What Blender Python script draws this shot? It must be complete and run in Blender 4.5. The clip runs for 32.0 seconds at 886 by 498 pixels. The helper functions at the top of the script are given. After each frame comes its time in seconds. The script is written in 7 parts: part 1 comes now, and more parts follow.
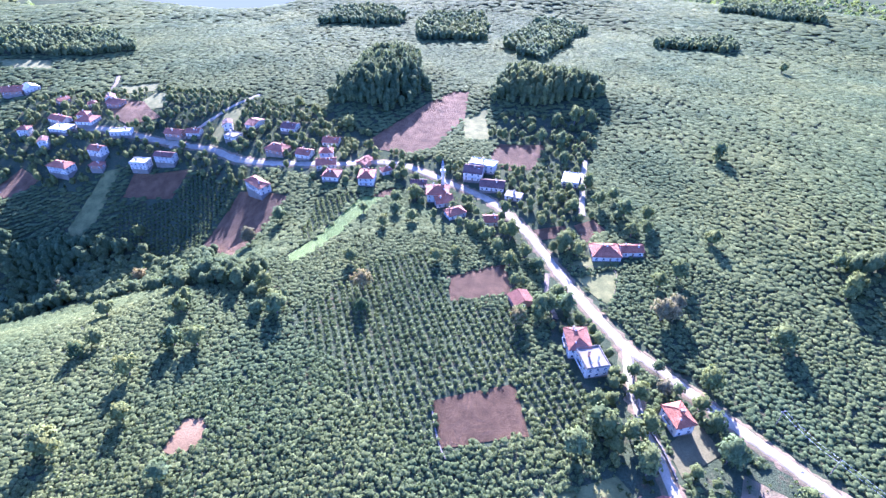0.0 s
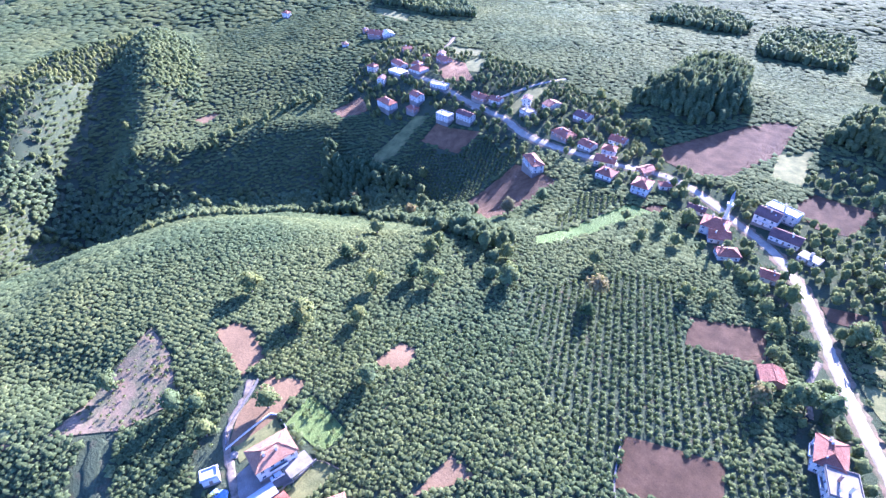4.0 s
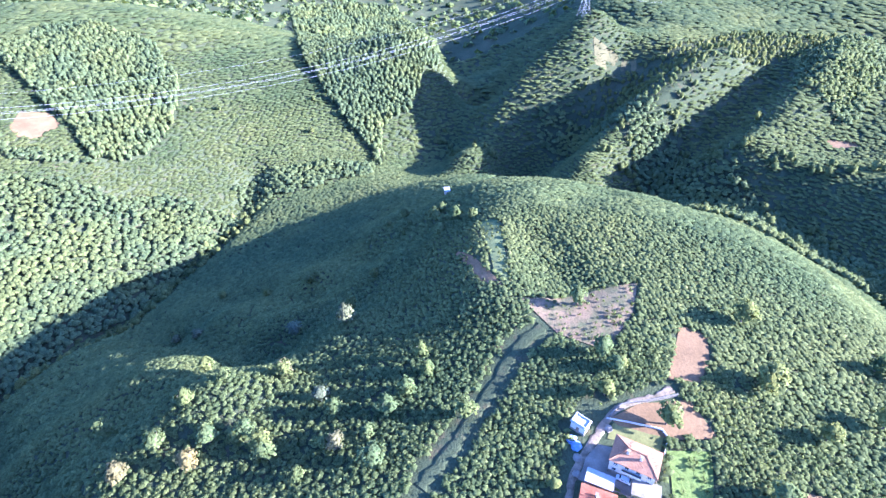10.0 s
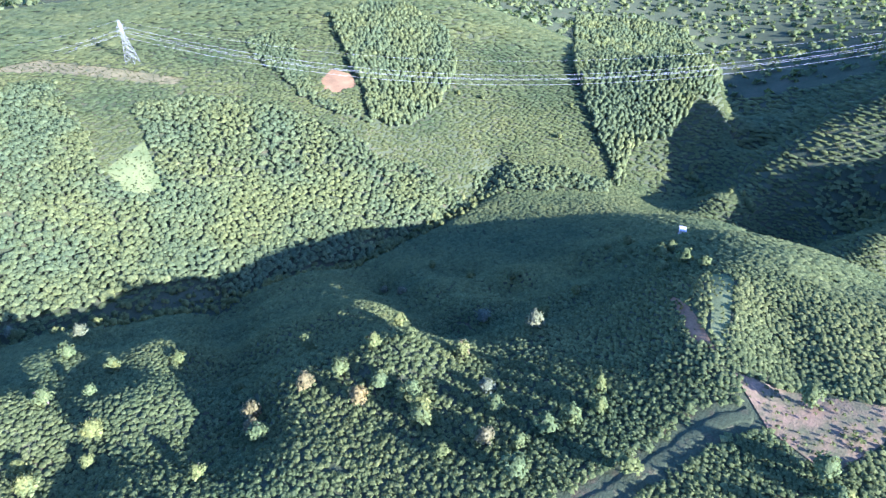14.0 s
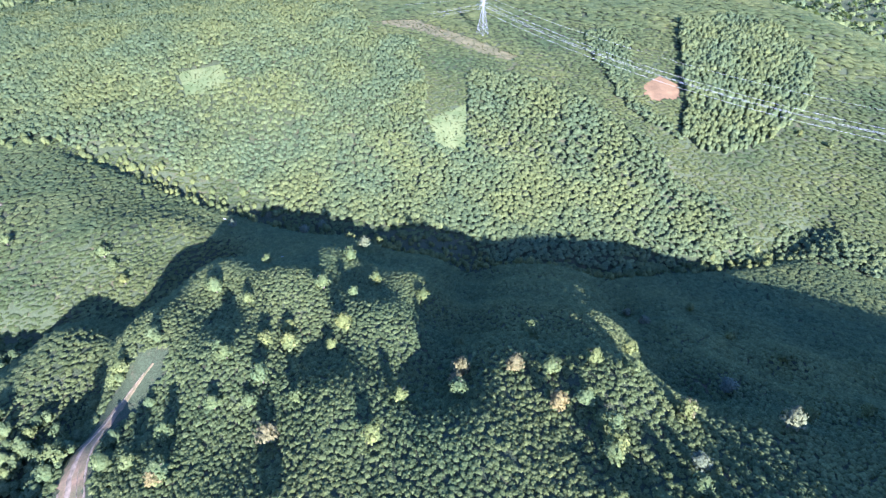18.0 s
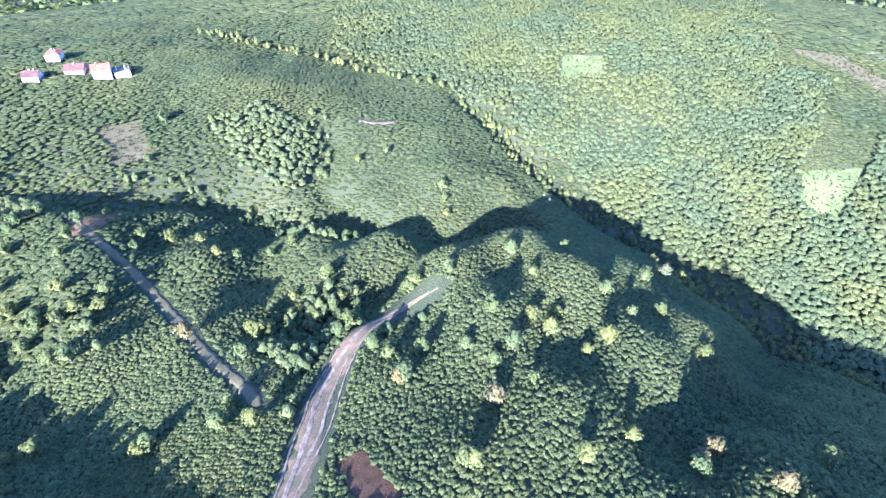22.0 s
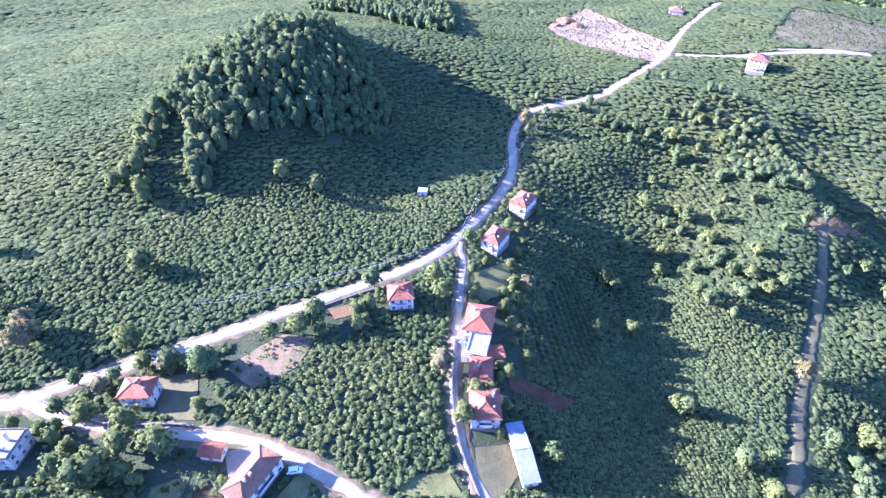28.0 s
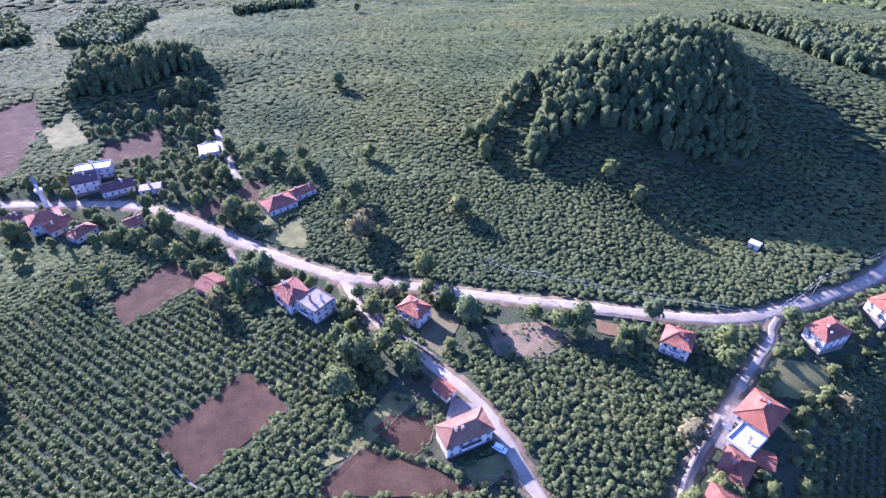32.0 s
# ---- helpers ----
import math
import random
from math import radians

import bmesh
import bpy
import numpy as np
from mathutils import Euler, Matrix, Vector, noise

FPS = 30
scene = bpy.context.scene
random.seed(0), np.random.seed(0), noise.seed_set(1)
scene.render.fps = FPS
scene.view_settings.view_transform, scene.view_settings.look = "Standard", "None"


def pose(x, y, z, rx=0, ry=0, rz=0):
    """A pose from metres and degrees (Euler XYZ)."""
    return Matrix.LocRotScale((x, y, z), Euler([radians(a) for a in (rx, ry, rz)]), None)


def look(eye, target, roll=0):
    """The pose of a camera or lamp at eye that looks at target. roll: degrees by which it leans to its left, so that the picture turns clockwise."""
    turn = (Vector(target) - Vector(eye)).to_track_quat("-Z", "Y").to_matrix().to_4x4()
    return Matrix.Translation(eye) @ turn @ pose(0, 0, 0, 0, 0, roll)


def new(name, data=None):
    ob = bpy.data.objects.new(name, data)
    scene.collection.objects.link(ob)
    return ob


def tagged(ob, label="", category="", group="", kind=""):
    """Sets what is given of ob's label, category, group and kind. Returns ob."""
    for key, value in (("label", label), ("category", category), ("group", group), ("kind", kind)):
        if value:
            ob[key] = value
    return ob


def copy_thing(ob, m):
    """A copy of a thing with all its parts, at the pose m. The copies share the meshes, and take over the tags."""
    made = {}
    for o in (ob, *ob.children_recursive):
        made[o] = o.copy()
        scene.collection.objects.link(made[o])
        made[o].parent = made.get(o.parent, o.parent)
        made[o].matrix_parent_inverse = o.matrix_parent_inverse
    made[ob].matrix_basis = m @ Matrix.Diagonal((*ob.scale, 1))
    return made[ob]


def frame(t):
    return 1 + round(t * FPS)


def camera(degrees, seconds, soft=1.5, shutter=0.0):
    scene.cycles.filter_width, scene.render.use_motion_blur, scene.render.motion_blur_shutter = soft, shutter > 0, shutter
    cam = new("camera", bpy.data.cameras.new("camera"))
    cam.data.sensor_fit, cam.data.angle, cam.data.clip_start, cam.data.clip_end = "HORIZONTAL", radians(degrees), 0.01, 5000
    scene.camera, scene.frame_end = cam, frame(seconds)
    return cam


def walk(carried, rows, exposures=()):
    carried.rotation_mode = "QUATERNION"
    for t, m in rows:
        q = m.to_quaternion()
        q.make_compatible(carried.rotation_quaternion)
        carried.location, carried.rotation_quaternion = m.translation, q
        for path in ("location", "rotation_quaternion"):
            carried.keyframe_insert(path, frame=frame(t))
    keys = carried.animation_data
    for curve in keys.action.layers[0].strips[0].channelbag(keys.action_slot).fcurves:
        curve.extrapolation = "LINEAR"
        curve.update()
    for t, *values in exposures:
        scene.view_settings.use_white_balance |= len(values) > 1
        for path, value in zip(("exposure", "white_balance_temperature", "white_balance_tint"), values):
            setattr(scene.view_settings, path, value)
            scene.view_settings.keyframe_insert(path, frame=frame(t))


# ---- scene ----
# One lens for the whole flight: a small drone that hovers, sinks slowly and turns to its left.
cam = camera(79.5, 32.0, soft=1.4)
# seconds, x, y, z, heading, pitch, roll
FLIGHT = [
    (0.0, 0.00, 0.05, 168.01, 11.54, -37.31, -0.29),
    (0.5, -0.12, 0.17, 167.80, 15.01, -37.37, -0.21),
    (1.0, -0.28, 0.28, 167.59, 18.72, -37.46, -0.09),
    (1.5, -0.42, 0.40, 167.34, 22.73, -37.51, 0.04),
    (2.0, -0.57, 0.55, 167.08, 26.85, -37.63, 0.12),
    (2.5, -0.74, 0.72, 166.81, 31.06, -37.75, 0.23),
    (3.0, -0.93, 0.88, 166.51, 35.42, -37.81, 0.26),
    (3.5, -1.13, 1.06, 166.22, 39.85, -37.95, 0.28),
    (5.5, -1.95, 1.71, 165.02, 55.70, -38.31, 0.70),
    (6.0, -2.18, 1.90, 164.67, 60.20, -38.42, 0.67),
    (6.5, -2.45, 2.12, 164.27, 65.06, -38.51, 0.63),
    (7.0, -2.76, 2.37, 163.80, 70.94, -38.59, 0.55),
    (7.5, -3.10, 2.63, 163.29, 77.75, -38.69, 0.50),
    (8.0, -3.43, 2.91, 162.80, 84.77, -38.74, 0.37),
    (8.5, -3.73, 3.17, 162.34, 91.83, -38.81, 0.24),
    (9.0, -4.00, 3.40, 161.93, 98.00, -38.83, 0.12),
    (9.5, -4.24, 3.59, 161.58, 103.69, -38.85, -0.00),
    (10.0, -4.40, 3.82, 161.28, 109.14, -38.82, -0.07),
    (10.5, -4.51, 3.82, 160.90, 114.08, -38.83, -0.01),
    (11.0, -4.66, 3.75, 160.51, 119.54, -38.85, 0.10),
    (11.5, -4.87, 3.67, 160.11, 124.09, -38.38, 0.18),
    (12.0, -5.12, 3.59, 159.69, 126.91, -38.23, 0.06),
    (12.5, -5.41, 3.49, 159.25, 129.53, -38.08, 0.01),
    (13.0, -5.74, 3.35, 158.81, 132.42, -37.95, 0.03),
    (13.5, -6.10, 3.17, 158.39, 135.00, -37.90, -0.00),
    (15.5, -7.67, 2.24, 156.86, 148.06, -37.97, 0.10),
    (16.0, -8.00, 2.03, 156.49, 152.91, -38.01, 0.11),
    (16.5, -8.24, 1.84, 156.12, 157.57, -38.06, 0.02),
    (17.0, -8.39, 1.69, 155.73, 162.09, -38.04, -0.19),
    (17.5, -8.46, 1.58, 155.31, 166.95, -37.97, -0.21),
    (18.0, -8.47, 1.47, 154.87, 171.94, -38.01, -0.15),
    (18.5, -8.44, 1.35, 154.39, 176.55, -37.99, -0.11),
    (19.0, -8.38, 1.21, 153.89, 181.37, -38.02, -0.10),
    (19.5, -8.28, 1.06, 153.37, 186.35, -37.98, -0.04),
    (20.0, -8.14, 0.90, 152.82, 191.35, -37.91, 0.10),
    (20.5, -7.96, 0.78, 152.25, 196.22, -37.89, 0.22),
    (21.0, -7.76, 0.71, 151.65, 201.08, -37.89, 0.28),
    (21.5, -7.55, 0.72, 151.02, 206.02, -37.89, 0.41),
    (22.0, -7.33, 0.80, 150.36, 210.79, -37.87, 0.51),
    (22.5, -7.08, 0.91, 149.70, 215.75, -37.83, 0.68),
    (23.0, -6.78, 1.03, 149.04, 221.14, -37.84, 0.86),
    (23.5, -6.43, 1.15, 148.39, 226.73, -37.88, 1.01),
    (24.0, -6.05, 1.28, 147.74, 232.71, -38.03, 1.17),
    (24.5, -5.65, 1.43, 147.10, 239.02, -38.19, 1.18),
    (26.5, -3.98, 2.12, 144.59, 268.47, -38.38, -0.00),
    (27.0, -3.57, 2.33, 144.02, 275.94, -38.37, 0.12),
    (27.5, -3.16, 2.59, 143.50, 283.96, -38.39, 0.12),
    (28.0, -2.73, 2.87, 143.02, 291.31, -38.36, 0.10),
    (28.5, -2.33, 3.17, 142.54, 297.63, -38.34, 0.10),
    (29.0, -1.98, 3.50, 142.07, 302.78, -38.30, 0.13),
    (29.5, -1.66, 3.81, 141.60, 307.67, -38.27, 0.15),
    (30.0, -1.37, 4.07, 141.13, 312.35, -38.26, 0.14),
    (30.5, -1.11, 4.26, 140.67, 316.93, -38.24, 0.06),
    (31.0, -0.86, 4.44, 140.25, 321.40, -38.15, -0.06),
    (31.5, -0.62, 4.61, 139.86, 325.77, -38.04, -0.15),
    (32.0, -0.39, 4.77, 139.48, 330.13, -38.01, -0.29),
]
walk(cam, [(t, pose(x, y, z, 90 + pitch, 0, yaw) @ pose(0, 0, 0, 0, 0, roll)) for t, x, y, z, yaw, pitch, roll in FLIGHT],
     [(0, 3.2, 4270, 48), (6, 3.16, 4260, 46), (9, 3.4, 4275, 39), (13, 3.06, 4320, 34), (19, 2.74, 4360, 34), (23, 3.22, 4320, 38), (28, 3.18, 4340, 45), (32, 2.5, 4420, 54)])

# ---- light: a clear sky and a low sun ahead of the first view ----
SUN_AZ, SUN_EL = 11.5, 22.5
world = bpy.data.worlds.new("sky")
scene.world = world
world.use_nodes = True
wn = world.node_tree
sky = wn.nodes.new("ShaderNodeTexSky")
sky.sky_type, sky.sun_disc = "NISHITA", False
sky.sun_elevation, sky.sun_rotation = radians(SUN_EL), radians(-SUN_AZ)
sky.air_density, sky.dust_density, sky.ozone_density = 1.0, 0.8, 3.0
wn.links.new(sky.outputs[0], wn.nodes["Background"].inputs[0])
wn.nodes["Background"].inputs[1].default_value = 0.076
sun = new("sun", bpy.data.lights.new("sun", "SUN"))
sun.data.energy, sun.data.angle, sun.data.color = 5.0, radians(0.55), (1.0, 0.83, 0.5)
az, el = radians(SUN_AZ), radians(SUN_EL)
sun.matrix_world = look((0, 0, 0), (math.sin(az) * math.cos(el), -math.cos(az) * math.cos(el), -math.sin(el)))

# ---- the lie of the land: bearing (to the left of +y), distance and height of hills, rims and valleys ----
HIGH = [(0, 0, 0), (10, 286, -4), (32, 330, -8), (45, 470, -12), (50, 640, -15), (20, 400, 0), (0, 470, 2), (-24, 900, -14), (30, 800, -25),
        (47, 1000, -20), (-18, 560, -6), (92, 285, -5), (70, 265, 3), (42, 230, 0), (105, 275, -12), (103, 190, 3), (120, 120, 2), (0, 150, 0),
        (-60, 130, 0), (-90, 110, -4), (-80, 210, -12), (-83, 290, -12), (-38, 240, 3), (-50, 335, 36), (-44, 285, 18), (-62, 300, 14), (-67, 620, -4), (-84, 540, -2), (-105, 700, -5),
        (-100, 460, 9), (-115, 540, 0), (-95, 150, -14), (47, 960, -8), (40, 960, -14), (51, 1150, -12), (22, 900, -12), (14, 950, -12), (6, 1000, -14)]
LOW = [(40, 300, -36), (48, 325, -57), (55, 340, -64), (70, 375, -72), (90, 420, -100), (105, 560, -165), (117, 540, -141), (132, 490, -139), (146, 400, -140),
       (165, 370, -120), (183, 345, -96), (201, 440, -78), (218, 600, -58), (142, 150, -14), (130, 125, -6), (165, 150, -19), (142, 220, -50), (142, 300, -100), (120, 250, -58), (120, 180, -20),
       (120, 400, -108), (105, 410, -80), (181, 110, -8), (171, 200, -42), (193, 265, -40), (185, 210, -28), (205, 225, -26), (200, 325, -86), (212, 285, -62), (209, 375, -50), (222, 250, -38),
       (230, 430, -12), (-102, 165, -22), (-114, 190, -36), (235, 150, -29), (226, 230, -52), (235, 225, -52), (249, 290, -25), (234, 320, -60), (227, 285, -62), (268, 230, -22), (240, 95, -12), (161, 260, -80), (155, 200, -46), (165, 305, -108)]
FAR = [(94, 900, -62), (92, 1150, -80), (90, 1400, -90), (101, 950, -165), (67, 560, -54), (70, 800, -45), (55, 620, -26), (94, 700, -46), (82, 900, -45), (108, 1500, -260), (106, 750, -205), (108, 1000, -235), (101, 640, -105), (94, 640, -58), (91, 780, -58), (86, 600, -62), (137, 900, -48), (168, 1000, -44), (109, 750, -78),
       (167, 700, -46), (145, 950, -34), (150, 550, -82), (130, 660, -96), (180, 550, -56), (190, 710, -24), (217, 900, -30), (200, 650, -24), (258, 700, -2),
       (-4, 760, -30), (-33, 700, -18), (30, 1180, -190), (30, 1400, -420), (18, 1500, -330), (46, 1500, -300), (60, 1600, -170), (80, 1450, -85), (-30, 1600, -170), (-75, 1600, -170), (-120, 1600, -170), (200, 1600, -150), (150, 1600, -130)]


def polar(a, r):
    return -r * math.sin(radians(a)), r * math.cos(radians(a))


SPOTS = np.array([(*polar(a, r), h) for a, r, h in HIGH + LOW + FAR])
SPREAD = 32.0


def _basis(px, py):
    return np.sqrt((px[:, None] - SPOTS[None, :, 0]) ** 2 + (py[:, None] - SPOTS[None, :, 1]) ** 2 + SPREAD ** 2)


_n = len(SPOTS)
_system = np.zeros((_n + 1, _n + 1))
_system[:_n, :_n] = _basis(SPOTS[:, 0], SPOTS[:, 1]) + 6.0 * -np.eye(_n)
_system[:_n, _n] = _system[_n, :_n] = 1
WEIGHTS = np.linalg.solve(_system, np.r_[SPOTS[:, 2], 0])


# spurs and gullies on top of that: rise, half width, and the line of each in plan
CREASES = [
    (34, 34, [(-690, -50), (-644, -88), (-587, -125), (-543, -136), (-502, -135)]),
    (-30, 36, [(-640, 5), (-585, -18), (-540, -50), (-495, -75), (-462, -88)]),
    (26, 32, [(-640, 104), (-583, 53), (-545, 22), (-495, 2), (-470, -8)]),
    (-20, 32, [(-619, 138), (-545, 97), (-491, 58), (-460, 36)]),
    (20, 32, [(-712, 235), (-595, 177), (-533, 145), (-483, 112)]),
    (-14, 26, [(-322, 202), (-345, 192), (-383, 165), (-424, 131), (-441, 84), (-450, 30)]),
    (7, 24, [(-385, 250), (-434, 221), (-468, 172), (-480, 132)]),
    (-11, 15, [(240, -452), (181, -424), (144, -410), (111, -394), (69, -374), (38, -352), (-7, -344), (-71, -336), (-144, -328), (-188, -321), (-236, -329), (-290, -319), (-366, -329), (-402, -345)]),
    (11, 26, [(-83, -120), (-95, -178), (-132, -285)]),
    (-9, 22, [(-36, -150), (-47, -204), (-75, -300)]),
    (-9, 24, [(-139, -135), (-146, -183), (-178, -270)]),
    (-15, 16, [(140, -122), (128, -143), (132, -180), (144, -240), (110, -300)]),
    (-6, 16, [(-275, 6), (-256, -8)]),
    (8, 24, [(-205, -48), (-165, -30)]),
    (-4, 14, [(-200, -18), (-172, -4)]),
    (9, 24, [(30, -310), (90, -330), (140, -330), (175, -300)]),
    (11, 38, [(195, 215), (240, 192), (290, 208)]),
    (-9, 30, [(205, 118), (262, 108), (315, 122)]),
    (12, 34, [(-137, 412), (-132, 455)]),
    (8, 30, [(-25, 425), (28, 425)]),
    (-10, 36, [(112, -22), (170, -16), (235, -22), (300, -36)]),
    (-12, 15, [(312, -118), (305, -153), (287, -180), (260, -202), (217, -215), (184, -238)]),
    (9, 18, [(379, -1), (372, -31), (368, -80)]),
    (-8, 18, [(350, -75), (338, -118)]),
    (-12, 15, [(268, -285), (247, -247), (215, -237), (185, -239)]),
]


def along(px, py, line):
    """The distance of each place from a line in plan."""
    best = np.full(len(px), 1e9)
    for (x0, y0), (x1, y1) in zip(line, line[1:]):
        dx, dy = x1 - x0, y1 - y0
        s = np.clip(((px - x0) * dx + (py - y0) * dy) / (dx * dx + dy * dy), 0, 1)
        best = np.minimum(best, (px - x0 - s * dx) ** 2 + (py - y0 - s * dy) ** 2)
    return np.sqrt(best)


def height(px, py):
    """The ground's height at arrays of x and y."""
    px, py = np.atleast_1d(np.asarray(px, float)), np.atleast_1d(np.asarray(py, float))
    out = np.empty(len(px))
    for k in range(0, len(px), 20000):
        a, b = px[k:k + 20000], py[k:k + 20000]
        out[k:k + 20000] = _basis(a, b) @ WEIGHTS[:-1] + WEIGHTS[-1]
        out[k:k + 20000] += 0.8 * np.sin(a / 23 + 1.3) * np.sin(b / 19) + 0.4 * np.sin(a / 9.1 + b / 13)
    for rise, wide, line in CREASES:
        xs, ys = [p[0] for p in line], [p[1] for p in line]
        near = (px > min(xs) - 3 * wide) & (px < max(xs) + 3 * wide) & (py > min(ys) - 3 * wide) & (py < max(ys) + 3 * wide)
        if near.any():
            out[near] += rise * np.exp(-(along(px[near], py[near], line) / wide) ** 2)
    far = np.hypot(px, py)
    spurs = np.clip((-py - 70) / 60, 0, 1) * np.clip((360 - far) / 70, 0, 1)
    out -= 7 * np.exp(-((px - 190) / 70) ** 2 - ((py + 8) / 45) ** 2)
    spurs = np.maximum(spurs, 0.5 * np.clip((px - 150) / 40, 0, 1) * np.clip((60 - py) / 60, 0, 1) * np.clip((360 - far) / 70, 0, 1))
    out += spurs * 5.8 * np.sin(px / 11.5 + py / 37 + 0.6) * np.sin(py / 16 - px / 41)
    out = np.where(far > 1500, out + (np.minimum(out, -170) - out) * np.clip((far - 1500) / 600, 0, 1), out)
    return np.maximum(out, -680)


def ground_z(px, py):
    return float(height(px, py)[0])

# ---- materials ----
def nodes_of(name):
    m = bpy.data.materials.new(name)
    m.use_nodes = True
    nt = m.node_tree
    return m, nt, nt.nodes["Principled BSDF"], nt.nodes["Material Output"]


def node(nt, kind, **values):
    n = nt.nodes.new(kind)
    for key, value in values.items():
        n.inputs[key.replace("_", " ")].default_value = value
    return n


def ramp(nt, source, stops):
    r = nt.nodes.new("ShaderNodeValToRGB")
    while len(r.color_ramp.elements) < len(stops):
        r.color_ramp.elements.new(0.5)
    for e, (at, c) in zip(r.color_ramp.elements, stops):
        e.position, e.color = at, (*c, 1)
    nt.links.new(source, r.inputs[0])
    return r


def blend(nt, a, b, fac, mode="MIX"):
    m = nt.nodes.new("ShaderNodeMix")
    m.data_type, m.blend_type = "RGBA", mode
    for sock, v in ((m.inputs[6], a), (m.inputs[7], b), (m.inputs[0], fac)):
        if isinstance(v, bpy.types.NodeSocket):
            nt.links.new(v, sock)
        else:
            sock.default_value = (*v, 1) if isinstance(v, tuple) else v
    return m.outputs[2]


def surface(name, dark, light, scale, rough=0.9, fine=6.0, bump=0.3, bump_dist=0.05, metallic=0.0, random_tint=0.0, stripes=None):
    """A worn surface: broad stains, fine grain and relief, in metres."""
    m, nt, bsdf, _ = nodes_of(name)
    tc = nt.nodes.new("ShaderNodeTexCoord")
    geo = nt.nodes.new("ShaderNodeNewGeometry")
    broad = node(nt, "ShaderNodeTexNoise", Scale=scale, Detail=5.0, Roughness=0.6)
    grain = node(nt, "ShaderNodeTexNoise", Scale=fine, Detail=3.0, Roughness=0.7)
    for n in (broad, grain):
        nt.links.new(geo.outputs["Position"], n.inputs["Vector"])
    c = ramp(nt, broad.outputs[0], [(0.32, dark), (0.68, light)]).outputs[0]
    g = ramp(nt, grain.outputs[0], [(0.3, (0.72, 0.72, 0.72)), (0.7, (1.15, 1.15, 1.15))]).outputs[0]
    c = blend(nt, c, g, 0.8, "MULTIPLY")
    rel = grain.outputs[0]
    if stripes:
        size, axis, dark_line = stripes
        w = node(nt, "ShaderNodeTexWave", Scale=1.0 / size, Distortion=0.6, Detail=1.0)
        w.bands_direction = axis
        nt.links.new(tc.outputs["Object"], w.inputs["Vector"])
        line = ramp(nt, w.outputs[1], [(0.0, (dark_line,) * 3), (0.5, (1, 1, 1))]).outputs[0]
        c = blend(nt, c, line, 1.0, "MULTIPLY")
        rel = w.outputs[1]
    if random_tint:
        info = nt.nodes.new("ShaderNodeObjectInfo")
        t = ramp(nt, info.outputs["Random"], [(0.0, (1 - random_tint,) * 3), (1.0, (1 + random_tint, 1, 1 - random_tint))]).outputs[0]
        c = blend(nt, c, t, 1.0, "MULTIPLY")
    nt.links.new(c, bsdf.inputs["Base Color"])
    bsdf.inputs["Roughness"].default_value, bsdf.inputs["Metallic"].default_value = rough, metallic
    bsdf.inputs["Specular IOR Level"].default_value = 0.15 if rough > 0.6 else 0.5
    b = node(nt, "ShaderNodeBump", Strength=bump, Distance=bump_dist)
    nt.links.new(rel, b.inputs["Height"])
    nt.links.new(b.outputs[0], bsdf.inputs["Normal"])
    return m


